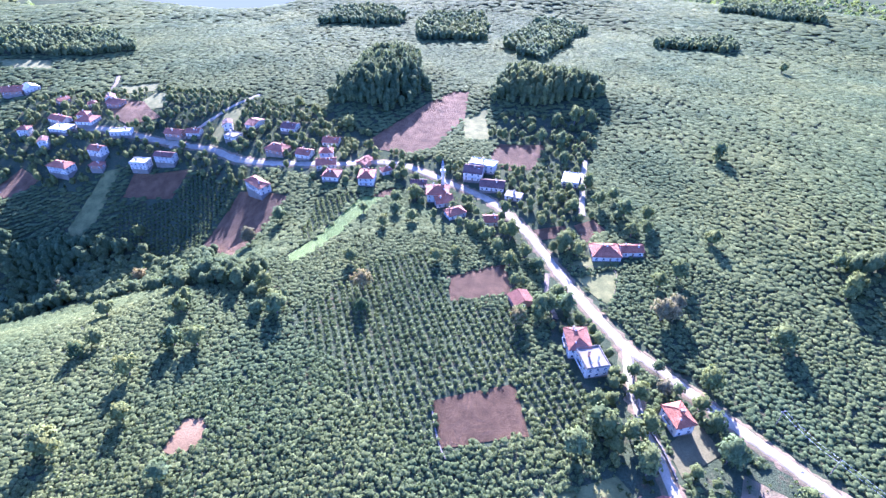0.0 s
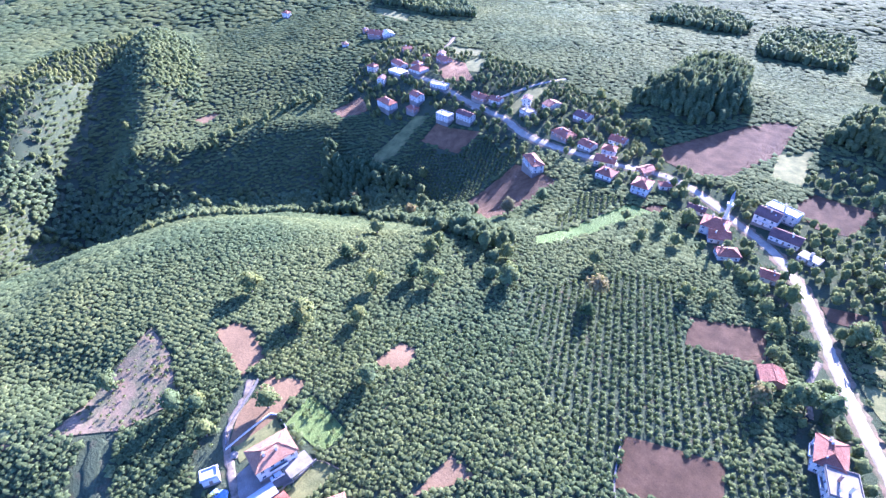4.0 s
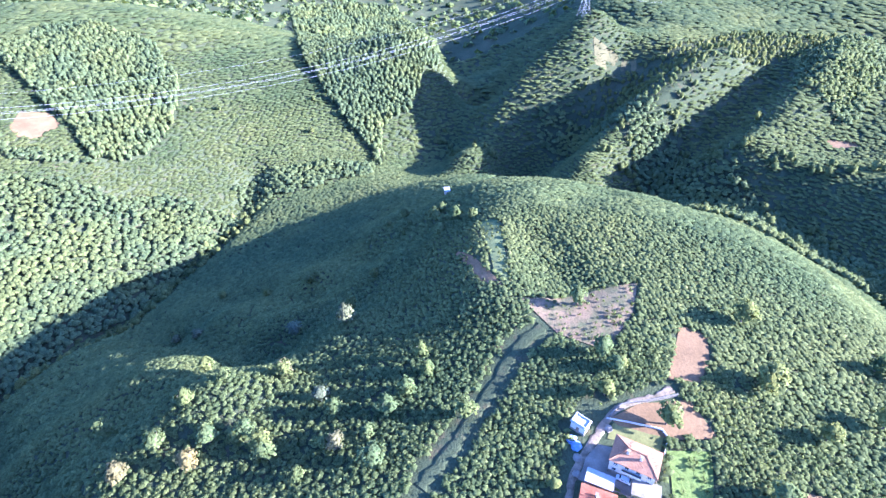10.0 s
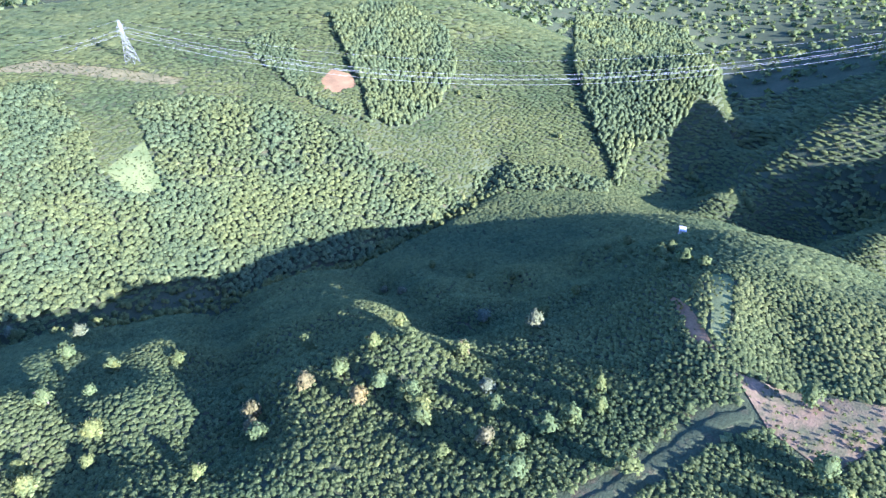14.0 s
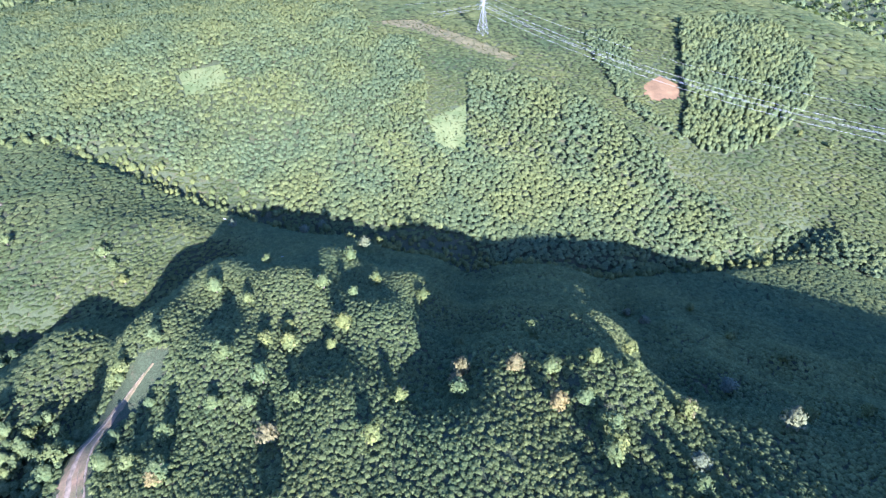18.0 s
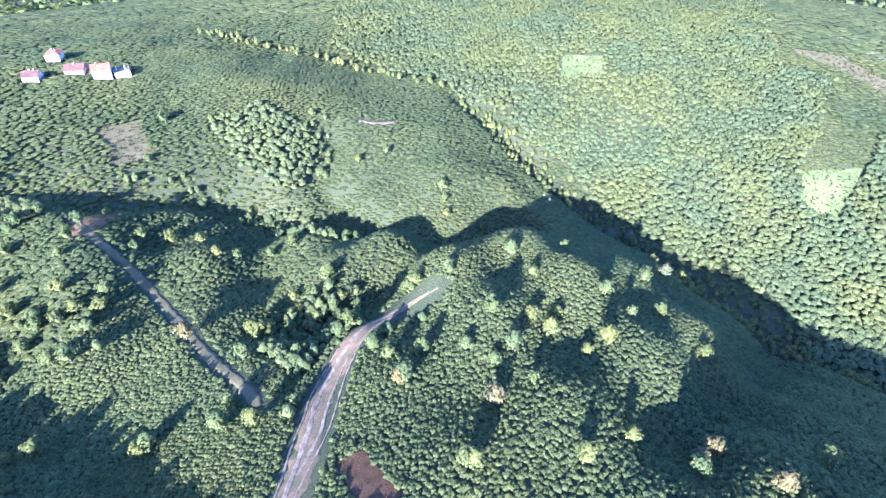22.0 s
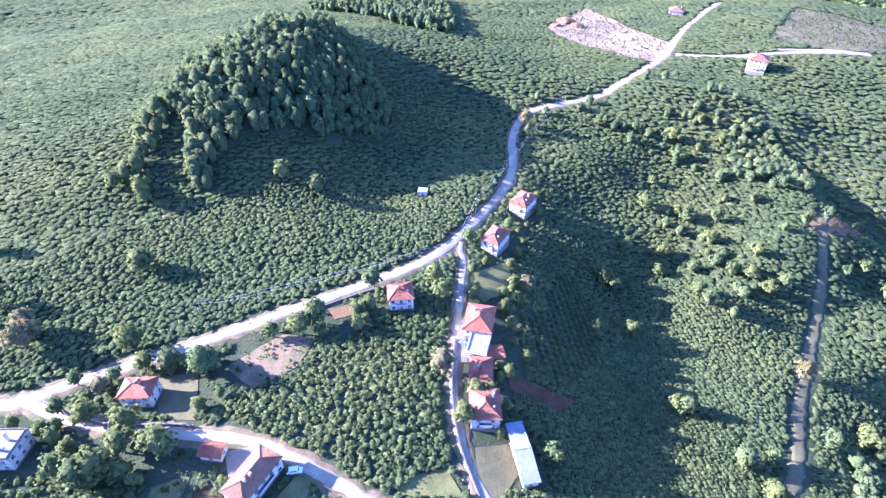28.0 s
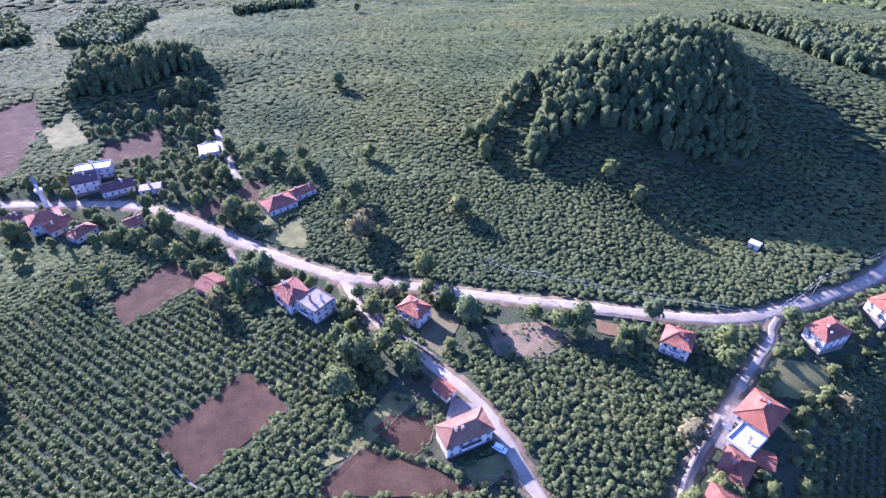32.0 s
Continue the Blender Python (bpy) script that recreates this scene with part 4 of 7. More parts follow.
TREES_G = [
    ("pale", 50.6, -341.9, 7), ("pale", 11.8, -253.4, 7), ("pale", 4.5, -300.1, 7), ("pale", 102.8, -346.7, 7),
    ("pale", 39.5, -364.2, 7), ("pale", -172.4, -243.6, 6), ("pale", -165.5, -212.6, 6), ("pale", -151.6, -125.8, 6),
    ("pale", -147.2, -91.7, 6), ("pale", -100.6, -76.3, 6), ("green", -71, -156.8, 6), ("green", -27.6, -214, 6),
    ("green", -66.5, -121.5, 6), ("green", -82.2, -120.1, 6), ("green", -76.2, -95.7, 6), ("green", -73.5, -105, 6),
    ("green", -69.8, -67.2, 6), ("green", -99.4, -49, 6), ("green", -107.6, -45.8, 6), ("green", -118.2, -42, 6),
    ("green", -2.6, -224.6, 6), ("green", 11.4, -251.8, 6), ("green", -39.8, -168, 6), ("green", -213.9, -236.3, 6),
    ("green", -214.5, -195, 6), ("green", -214.2, -159.2, 6), ("green", -174, -245.9, 6), ("green", -152.8, -126.7, 6),
    ("green", -150.6, -92.8, 6), ("green", -169.3, -102.4, 6), ("green", -198, -103.2, 6), ("green", -82.5, -65.2, 6),
]
TREES_H = [
    ("green", -80, -45.6, 6), ("green", -102.7, -22.6, 6), ("green", -31.7, -123.2, 6), ("green", -74.7, -83.3, 6),
    ("green", -107.8, -137.4, 6), ("green", -140.7, -315.3, 6), ("green", -127.5, -308.5, 6), ("green", -123.3, -313.6, 6),
    ("green", -115.1, -315, 6), ("yellow", -109.1, -97.6, 6), ("yellow", -54.6, -127.4, 6), ("yellow", -35.8, -139.6, 6),
    ("yellow", -64.5, -106.3, 6), ("yellow", -32.4, -131.8, 6), ("yellow", -165.4, -213.4, 6), ("yellow", -82.8, -60.5, 6),
    ("green", 1, -101.4, 6), ("green", -27.6, -214, 6), ("green", 34.9, -160.5, 6), ("green", 36.1, -172, 6),
    ("green", 58.6, -151.1, 6), ("green", 12.1, -168.9, 6), ("green", 79.5, -216.2, 6), ("green", 130.6, -287, 6),
    ("green", -3.3, -223.3, 6), ("green", 11.9, -254.6, 6), ("green", 107, -164, 6), ("green", 160.3, -134.4, 6),
    ("green", 139.2, -140.7, 6), ("green", 120.2, -132.7, 6), ("green", 71.8, -104.5, 6), ("green", -67.6, -122.8, 6),
]
TREES_I = [
    ("green", -75.1, -106.8, 6), ("green", -76.7, -85.5, 6), ("green", -82.9, -121.7, 6), ("green", -9.7, -120.2, 6),
    ("green", 33.1, -83.4, 6), ("green", 213.6, -201.5, 6), ("green", 206, -206.8, 6), ("green", 194.4, -217.2, 6),
    ("green", 86.5, -113.1, 6), ("green", 160.3, -282.3, 6), ("yellow", 37.1, -111.2, 6), ("yellow", -35.9, -140.3, 6),
    ("yellow", -54.6, -127.9, 6), ("yellow", -109.7, -99.4, 6), ("yellow", 72.9, -102.2, 6), ("green", 141.3, -38.5, 7),
    ("green", 209.3, -0.3, 7), ("green", 72.5, -102.5, 7), ("green", 163.5, -115, 7), ("green", 111.7, -63, 7),
    ("green", 57.2, -149.3, 7), ("green", 42.6, -138.3, 7), ("green", 34.6, -160.7, 7), ("green", 44.2, -160.5, 7),
    ("green", 30, -82.1, 7), ("green", 180.3, -16.6, 7), ("green", 270.4, -11.6, 7), ("green", 270.6, -33.7, 7),
    ("green", 166.1, -287.6, 7), ("green", 220.7, -294.7, 7), ("green", 232.1, -274.7, 7), ("green", 350.7, -205.4, 7),
]
TREES_J = [
    ("green", 289.6, -290.7, 7), ("green", 160.5, -157.5, 7), ("green", 137.4, -153.5, 7), ("green", 153.5, -135.6, 7),
    ("green", 120, -127, 7), ("green", 110.6, -161.8, 7), ("green", 153.2, -273.4, 7), ("green", 77.1, -211.8, 7),
    ("green", 181.6, 140.4, 7), ("green", 106.4, 176.5, 7), ("green", 74.5, 148.6, 7), ("green", 75.7, 116.5, 7),
    ("green", 142.2, -34.5, 7), ("green", 209.8, 2.8, 7), ("green", 273.5, -28.9, 7), ("green", 274.9, -10.8, 7),
    ("green", 296, 63.6, 7), ("green", 178.4, 157.2, 7), ("green", 144.9, 63.9, 7), ("green", 132.5, 85.2, 7),
    ("green", 107.3, 94.9, 7), ("green", 200.1, 48.4, 7), ("green", 46.3, 108.1, 7), ("green", 42.3, 118.8, 7),
    ("green", 31.7, 118.7, 7), ("green", 142.8, 209.7, 7), ("green", 141.5, 224.7, 7), ("green", 159.6, 194.1, 7),
    ("green", 181.1, 61.9, 7), ("green", 332.8, -19.1, 7), ("green", 350.2, -34.6, 7), ("green", 314.2, -73.4, 7),
]
TREES_K = [
    ("green", 122.8, -56.2, 7), ("green", 89.3, 32, 7), ("green", 90.8, 4, 7), ("green", 99.9, 31, 7),
    ("green", 327.7, 25.5, 7), ("green", 95.5, 106, 7), ("green", 100.3, 97.5, 7), ("green", 72.3, 130.2, 7),
    ("green", 163.8, -108.2, 7), ("green", 257.7, -47.5, 7), ("yellow", 64.1, 184.1, 7), ("yellow", 303.2, 67.4, 7),
    ("yellow", 56.5, 143.1, 7), ("yellow", 183.7, -84.9, 7), ("green", 74, 147.5, 7), ("green", 108.9, 178.6, 7),
    ("green", 142.2, 207.9, 7), ("green", 75.6, 116.6, 7), ("green", 61, 204.6, 7), ("green", 90.3, 242, 7),
    ("green", 30.5, 129.7, 7), ("green", 34.2, 118.9, 7), ("green", 48.3, 122.5, 7), ("green", 22.8, 110.1, 7),
    ("green", 106.2, 94.8, 7), ("green", 139.3, 58.1, 7), ("green", 147.4, 65.3, 7), ("green", 317.2, 167.5, 7),
    ("green", 180.5, 139.7, 7), ("green", 46.1, 111.7, 7), ("green", 46.3, 106, 7), ("green", 18.9, 179.9, 7),
]
TREES_L = [
    ("green", 12.2, 179.4, 7), ("green", -2, 166.6, 7), ("green", 108.3, 327.1, 7), ("green", 12.6, 341, 7),
    ("green", 15.1, 319, 7), ("green", -1.1, 345, 7), ("green", 59.2, 246.4, 7), ("yellow", 64.7, 187.2, 7),
    ("yellow", 165.3, 30.4, 7), ("yellow", 105.2, 45.1, 7),
]
PLACES = {
    "minaret": [(-56, 275)],
    "pylon_b": [(-155.5, -679.3)],
    "yard_car": [(-95.3, 27.4)],
    "grey_van": [(55.1, 69.8)],
    "tractor": [(14.1, 173.5)],
    "car_lane": [(119.9, 42.4)],
    "wall_r": [(46.8, 158.8), (45.5, 144.1), (46.5, 133.3), (49.1, 124.5), (53, 117.2), (56, 105.7)],
    "wall_sq": [(-29.2, 118.6), (-22.8, 101.5), (-19, 97.1)],
    "wall_yard": [(-112.8, 20.5), (-113.3, 25.9), (-113.7, 33.1), (-114.1, 39.2), (-106.4, 38.1)],
    "wall_yard2": [(-114, 21.4), (-119.2, 23.9), (-122.8, 33.2), (-127.6, 41.1)],
    "wall_yard3": [(-91.8, 16.8), (-90.8, 31.6), (-91.5, 38.8)],
    "fence_big": [(32.5, 79.8), (40.5, 74.6), (45.1, 64.3), (53.2, 62.6)],
    "poles": [(94.3, 135.5), (105.8, 117.9), (168.5, 63.8), (204.6, 66.5), (347.8, 51.3)],
    "fence_square": [(44.2, 97.8), (33.9, 93.5), (21.3, 89.6), (7.3, 85.1)],
    "fence_lawn": [(44.3, 89.5), (40.3, 81.5), (32.8, 79.6)],
    "fence_end": [(45.7, 62), (54.3, 62.9), (54.4, 56.5)],
    "fence_lane": [(163.4, 54.4), (160.7, 35.9), (170.8, 33.5)],
    "fence_yard": [(-97.7, 36.1), (-92.2, 37.6), (-89.2, 40.1), (-83.7, 42)],
    "fence_long": [(19.2, 213.1), (35, 217.3), (44.5, 216), (39.7, 188.4)],
    "lane_wall": [(121.2, 46.3), (98.6, 39.6), (81.9, 30.7), (73.3, 23.6), (68.8, 19.9)],
    "road_wall": [(113.1, 99.1), (128, 88), (137.4, 80.4)],
    "tarp": [(-103.3, 11.3), (-101.6, 13)],
    "heap": [(525, 86.6), (514.7, 74.2), (507, 91)],
    "nuts": [(120.9, 39.3), (120.9, 36.3), (123.6, 38)],
    "dead_tree": [(160.5, -155.7)],
    "boulder": [(54.2, -265.5), (113.8, -364.5)],
    "blockpile": [(-98, 13.9), (-93.4, 14.4), (-109.7, 21.6)],
    "hay": [(119.9, 24.8)],
    "wall_upper": [(204.8, 55.3), (223.2, 54.7)],
}
TREE_LISTS = (TREES_A, TREES_B, TREES_C, TREES_D, TREES_E, TREES_F, TREES_G, TREES_H, TREES_I, TREES_J, TREES_K, TREES_L)

# ---- helpers of this scene ----
def mesh_object(name, bm, material, smooth=False):
    me = bpy.data.meshes.new(name)
    bm.to_mesh(me)
    bm.free()
    if smooth:
        me.polygons.foreach_set("use_smooth", [True] * len(me.polygons))
    me.materials.append(material)
    return me


def part(name, bm, material, parent, label="", at=None, smooth=False):
    """Links a bmesh, or a mesh to share, as one mesh object under a thing or a part."""
    me = bm if isinstance(bm, bpy.types.Mesh) else mesh_object(name, bm, material, smooth)
    ob = new(name, me)
    ob.parent = parent
    if at is not None:
        ob.matrix_local = at
    if label:
        ob["label"] = label
    return ob


def anchor(name, m, label, category, group="", kind=""):
    ob = new(name)
    ob.matrix_world = m
    return tagged(ob, label, category, group, kind)


def add_box(bm, x0, x1, y0, y1, z0, z1, bevel=0.0):
    vs = [bm.verts.new(p) for p in ((x0, y0, z0), (x1, y0, z0), (x1, y1, z0), (x0, y1, z0), (x0, y0, z1), (x1, y0, z1), (x1, y1, z1), (x0, y1, z1))]
    for f in ((3, 2, 1, 0), (4, 5, 6, 7), (0, 1, 5, 4), (1, 2, 6, 5), (2, 3, 7, 6), (3, 0, 4, 7)):
        bm.faces.new([vs[i] for i in f])
    if bevel:
        bmesh.ops.bevel(bm, geom=[e for e in bm.edges if all(v in vs for v in e.verts)], offset=bevel, segments=1, affect="EDGES")
    return bm


def box(*a, bevel=0.0):
    return add_box(bmesh.new(), *a, bevel=bevel)


def add_rod(bm, a, b, r0, r1=None, n=6):
    a, b = Vector(a), Vector(b)
    m = (b - a).to_track_quat("Z", "Y").to_matrix()
    r1 = r0 if r1 is None else r1
    rings = [[bm.verts.new(p + m @ Vector((r * math.cos(2 * math.pi * k / n), r * math.sin(2 * math.pi * k / n), 0))) for k in range(n)] for p, r in ((a, r0), (b, r1))]
    for k in range(n):
        bm.faces.new((rings[0][k], rings[0][(k + 1) % n], rings[1][(k + 1) % n], rings[1][k]))
    bm.faces.new(rings[0][::-1])
    bm.faces.new(rings[1])
    return bm


def rod(a, b, r0, r1=None, n=6):
    return add_rod(bmesh.new(), a, b, r0, r1, n)


def quick_mesh(name, verts, quads, material, normals=None):
    """One mesh from arrays of corners and four-cornered faces; leaves may share the rounded shading of their crown."""
    me = bpy.data.meshes.new(name)
    me.vertices.add(len(verts))
    me.vertices.foreach_set("co", np.ascontiguousarray(verts, np.float32).ravel())
    n = len(quads)
    me.loops.add(4 * n)
    me.loops.foreach_set("vertex_index", np.ascontiguousarray(quads, np.int32).ravel())
    me.polygons.add(n)
    me.polygons.foreach_set("loop_start", np.arange(0, 4 * n, 4, dtype=np.int32))
    me.polygons.foreach_set("loop_total", np.full(n, 4, np.int32))
    me.update(calc_edges=True)
    if normals is not None:
        me.polygons.foreach_set("use_smooth", np.ones(n, bool))
        me.attributes.new("custom_normal", "FLOAT_VECTOR", "POINT").data.foreach_set("vector", np.ascontiguousarray(normals, np.float32).ravel())
    me.materials.append(material)
    return me


# ---- what covers the land: 0 hazel, 1 open, 2 wood, on a grid of two-metre cells ----
CELL, HALF = 2.0, 2400
COVER = np.zeros((HALF, HALF), np.uint8)


def inside(poly, gx, gy):
    hit = np.zeros(gx.shape, bool)
    for (x0, y0), (x1, y1) in zip(poly, poly[1:] + poly[:1]):
        if y0 != y1:
            hit ^= ((gy < y0) != (gy < y1)) & (gx < (x1 - x0) * (gy - y0) / (y1 - y0) + x0)
    return hit


def cell(v):
    return np.clip(((np.asarray(v) + HALF * CELL / 2) / CELL).astype(int), 0, HALF - 1)


def stamp(poly, code, grow=0.0):
    xs, ys = [p[0] for p in poly], [p[1] for p in poly]
    i0, i1, j0, j1 = cell(min(xs) - grow), cell(max(xs) + grow) + 1, cell(min(ys) - grow), cell(max(ys) + grow) + 1
    gx, gy = np.meshgrid((np.arange(i0, i1) + 0.5) * CELL - HALF * CELL / 2, (np.arange(j0, j1) + 0.5) * CELL - HALF * CELL / 2)
    wob = 2.0 * np.sin(gx / 7.0) * np.sin(gy / 5.0) + 5.0 * np.sin(gx / 19.0 + 1) * np.sin(gy / 17.0) * (code in (2, 3, 7)) if code > 1 else 0
    COVER[j0:j1, i0:i1][inside(poly, gx + wob, gy + wob)] = code


def stamp_line(line, reach):
    for (x0, y0), (x1, y1) in zip(line, line[1:]):
        n = max(2, int(math.hypot(x1 - x0, y1 - y0)))
        for s in np.linspace(0, 1, n):
            x, y = x0 + (x1 - x0) * s, y0 + (y1 - y0) * s
            COVER[cell(y - reach):cell(y + reach) + 1, cell(x - reach):cell(x + reach) + 1] = 1


def glide(line, step=4.0):
    """A line rounded at its corners and cut into even steps."""
    p = np.array(line, float)
    for _ in range(3):
        q = np.empty((2 * len(p), 2))
        q[0::2][:-1], q[1::2][:-1] = 0.75 * p[:-1] + 0.25 * p[1:], 0.25 * p[:-1] + 0.75 * p[1:]
        p = np.r_[p[:1], q[:-2], p[-1:]]
    d = np.r_[0, np.cumsum(np.hypot(*np.diff(p, axis=0).T))]
    s = np.linspace(0, d[-1], max(2, int(d[-1] / step)))
    return np.c_[np.interp(s, d, p[:, 0]), np.interp(s, d, p[:, 1])]


for name, poly in GARDEN.items():
    stamp(poly, 4)
for name, poly in ROWS.items():
    stamp(poly, 6)
TALL = ("centre_far", "ridge_far", "left_far", "ravine_side", "right_far", "right_farther", "hill", "hill_arm", "hill_back", "gully", "stripe_wood", "pylon_wood")
for name, poly in WOOD.items():
    stamp(poly, 7 if name in ("mound", "block") else 3 if name in TALL else 2)
SPARSE = ("terrace", "weed_bank", "pale_orchard", "pylon_meadow", "ridge_strip", "dry_meadow", "weed_field", "slope_clearing", "light_clearing", "cleared_slope", "scrub_soil", "red_bank", "turning_place", "quarry")
for plan in (SOIL, GRASS, PAVED):
    for name, poly in plan.items():
        stamp(poly, 1)
for name, poly in {**SOIL, **GRASS}.items():
    if name in SPARSE:
        stamp(poly, 5)
for name, (width, kind, line) in ROADS.items():
    stamp_line(glide(line, 3.0), width / 2 + 0.9)
for name, hx, hy, ang, length, depth, storeys, style in HOUSES:
    c, s = math.cos(radians(ang)), math.sin(radians(ang))
    u, v = min(length, 18) / 2 + 2.2, min(depth, 18) / 2 + 2.2
    stamp([(hx + a * u * c - b * v * s, hy + a * u * s + b * v * c) for a, b in ((-1, -1), (1, -1), (1, 1), (-1, 1))], 1)


# ---- the ground: one sheet to the horizon ----
def build_ground():
    rings = np.r_[np.arange(6, 330, 4.0), np.geomspace(330, 4600, 135)]
    around = 380
    a, r = np.meshgrid(np.linspace(0, 2 * np.pi, around, endpoint=False), rings)
    x, y = (-r * np.sin(a)).ravel(), (r * np.cos(a)).ravel()
    verts = np.c_[x, y, height(x, y)]
    i = np.arange((len(rings) - 1) * around)
    j = np.where((i + 1) % around == 0, i + 1 - around, i + 1)
    quads = np.c_[i, j, j + around, i + around]
    n = len(verts)
    verts = np.r_[verts, [[0, 0, ground_z(0, 0)]]]
    k = np.arange(0, around, 2)
    quads = np.r_[quads, np.c_[np.full(len(k), n), (k + 2) % around, k + 1, k]]
    me = quick_mesh("ground", verts, quads[:, ::-1], GROUND)
    me.polygons.foreach_set("use_smooth", [True] * len(me.polygons))
    tagged(new("ground", me), "green hilly ground with grass and bare earth between bushes", "ground", kind="structure")


build_ground()


def haze_backdrop():
    """An upright glowing sheet, coloured as the pale blue haze over the last ridge."""
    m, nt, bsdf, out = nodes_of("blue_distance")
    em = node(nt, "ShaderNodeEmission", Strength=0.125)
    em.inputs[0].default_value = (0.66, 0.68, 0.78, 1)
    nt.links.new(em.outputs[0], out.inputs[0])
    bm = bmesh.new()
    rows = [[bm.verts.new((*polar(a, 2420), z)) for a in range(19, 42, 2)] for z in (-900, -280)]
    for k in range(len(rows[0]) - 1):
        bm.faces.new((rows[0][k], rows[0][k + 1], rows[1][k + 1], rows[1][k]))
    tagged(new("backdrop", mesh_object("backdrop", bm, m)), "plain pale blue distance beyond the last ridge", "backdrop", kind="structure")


haze_backdrop()


def drape(name, poly, material, label, lift=0.16, step=5.0, category="field"):
    """A plot that follows the ground: its outline cut into a net and laid on the slope."""
    bm = bmesh.new()
    ring = []
    for k, ((x0, y0), (x1, y1)) in enumerate(zip(poly, poly[1:] + poly[:1])):
        n = max(1, int(math.hypot(x1 - x0, y1 - y0) / 3))
        for s in range(n):
            w = 0.35 * noise.noise(Vector((x0 + s * 2.7, y0 + k, 5)))
            ring.append((x0 + (x1 - x0) * s / n + w, y0 + (y1 - y0) * s / n + w))
    face = bm.faces.new([bm.verts.new((x, y, 0)) for x, y in ring])
    face.normal_update()
    if face.normal.z < 0:
        face.normal_flip()
    xs, ys = [p[0] for p in ring], [p[1] for p in ring]
    size = max(step, max(max(xs) - min(xs), max(ys) - min(ys)) / 26)
    for axis, lo, hi in ((0, min(xs), max(xs)), (1, min(ys), max(ys))):
        for v in np.arange(lo + size, hi, size):
            no, co = [0, 0, 0], [0, 0, 0]
            no[axis], co[axis] = 1, v
            bmesh.ops.bisect_plane(bm, geom=bm.verts[:] + bm.edges[:] + bm.faces[:], plane_co=co, plane_no=no)
    zs = height([v.co.x for v in bm.verts], [v.co.y for v in bm.verts])
    for v, z in zip(bm.verts, zs):
        v.co.z = z + lift
    ob = new(name, mesh_object(name, bm, material, True))
    return tagged(ob, label, category, kind="structure")


REDS = ("red_bank", "clearing", "red_patch", "pink_clearing", "turning_place", "below_yard", "far_soil", "yard_upper", "yard_lower")
for name, poly in SOIL.items():
    if name == "quarry":
        drape("quarry_floor", poly, SOILS["pale"], "pale pinkish bare rubble of a cut hillside", 0.4)
    elif name in ("cleared_slope", "scrub_soil"):
        drape("cleared_slope", poly, SOILS["weedy"], "half-cleared slope with earth and low weeds", 0.22)
    else:
        drape("ploughed_field", poly, SOILS["red" if name in REDS else "brown"],
              "reddish bare earth plot among hazel bushes" if name in REDS else "dark brown ploughed field beside the orchard", 0.22 if len(poly) < 9 else 0.3)
for name, poly in GRASS.items():
    dry = name in ("dry_yard", "house_lawn", "dry_meadow", "pale_orchard", "ridge_strip", "pylon_meadow")
    drape("meadow", poly, BRIGHT if name in ("bright_strip", "weed_bank") else DRY if dry else GLADE if name in ("light_clearing", "slope_clearing", "terrace") else LAWN,
          "pale dry grass on the slope" if dry else "bright green strip of low crop" if name == "bright_strip" else "green lawn between houses and orchards", 0.2)
for name, poly in PAVED.items():
    drape("yard_paving", poly, CONCRETE, "grey concrete yard beside the houses", 0.26, category="paving")


def build_road(name, width, kind, line):
    p = glide(line, 1.6)
    d = np.gradient(p, axis=0)
    d /= np.maximum(np.hypot(d[:, 0], d[:, 1]), 1e-6)[:, None]
    side = np.c_[-d[:, 1], d[:, 0]]
    wave = np.array([noise.noise(Vector((a / 6, b / 6, 3.0))) for a, b in p]) * min(0.55, width * 0.3)
    ragged = {s: np.array([noise.noise(Vector((a / 2.2, b / 2.2, 7.0 + s))) for a, b in p]) * (0.16 if kind == "gravel" else 0.34) * min(width, 5) for s in (-1, 0, 1)}
    cuts = np.array([-0.62, -0.5, -0.25, 0.0, 0.25, 0.5, 0.62])
    lift = np.array([-0.25, 0.22, 0.28, 0.31, 0.28, 0.22, -0.25]) - (0.08 if kind == "verge" else 0)
    rows = []
    fade = np.clip((len(p) - 1 - np.arange(len(p))) * 1.6 / 42, 0.12, 1.0) if name.startswith("dirt") else np.ones(len(p))
    for c, up in zip(cuts, lift):
        q = p + side * (c * width + np.sign(c) * wave + ragged[int(np.sign(c))] * abs(c) * 2)[:, None] * fade[:, None]
        rows.append(np.c_[q, height(q[:, 0], q[:, 1]) + up])
    verts = np.stack(rows, 1).reshape(-1, 3)
    k, m = len(cuts), len(p)
    i = (np.arange(m - 1)[:, None] * k + np.arange(k - 1)[None]).ravel()
    me = quick_mesh("road", verts, np.c_[i, i + k, i + k + 1, i + 1][:, ::-1], {"gravel": GRAVEL, "dirt": DIRT, "grass": DRY, "green": GROUND, "verge": SOILS["weedy"]}[kind])
    me.polygons.foreach_set("use_smooth", [True] * len(me.polygons))
    tagged(new("road" if kind == "gravel" else "track", me), {"gravel": "pale gravel village road with uneven edges", "dirt": "bare brown dirt track through hazel bushes",
           "grass": "dry grassy lane between hazel bushes", "green": "weedy green lane down the hazel slope", "verge": "trampled earth and dry weeds along the track"}[kind], "road" if kind == "gravel" else "track", kind="structure")


for name, (width, kind, line) in ROADS.items():
    build_road(name, width, kind, line)
    if name in ("main_road", "hill_road", "branch_road", "lane"):
        build_road(name + "_verge", width + 3.2, "verge", line)


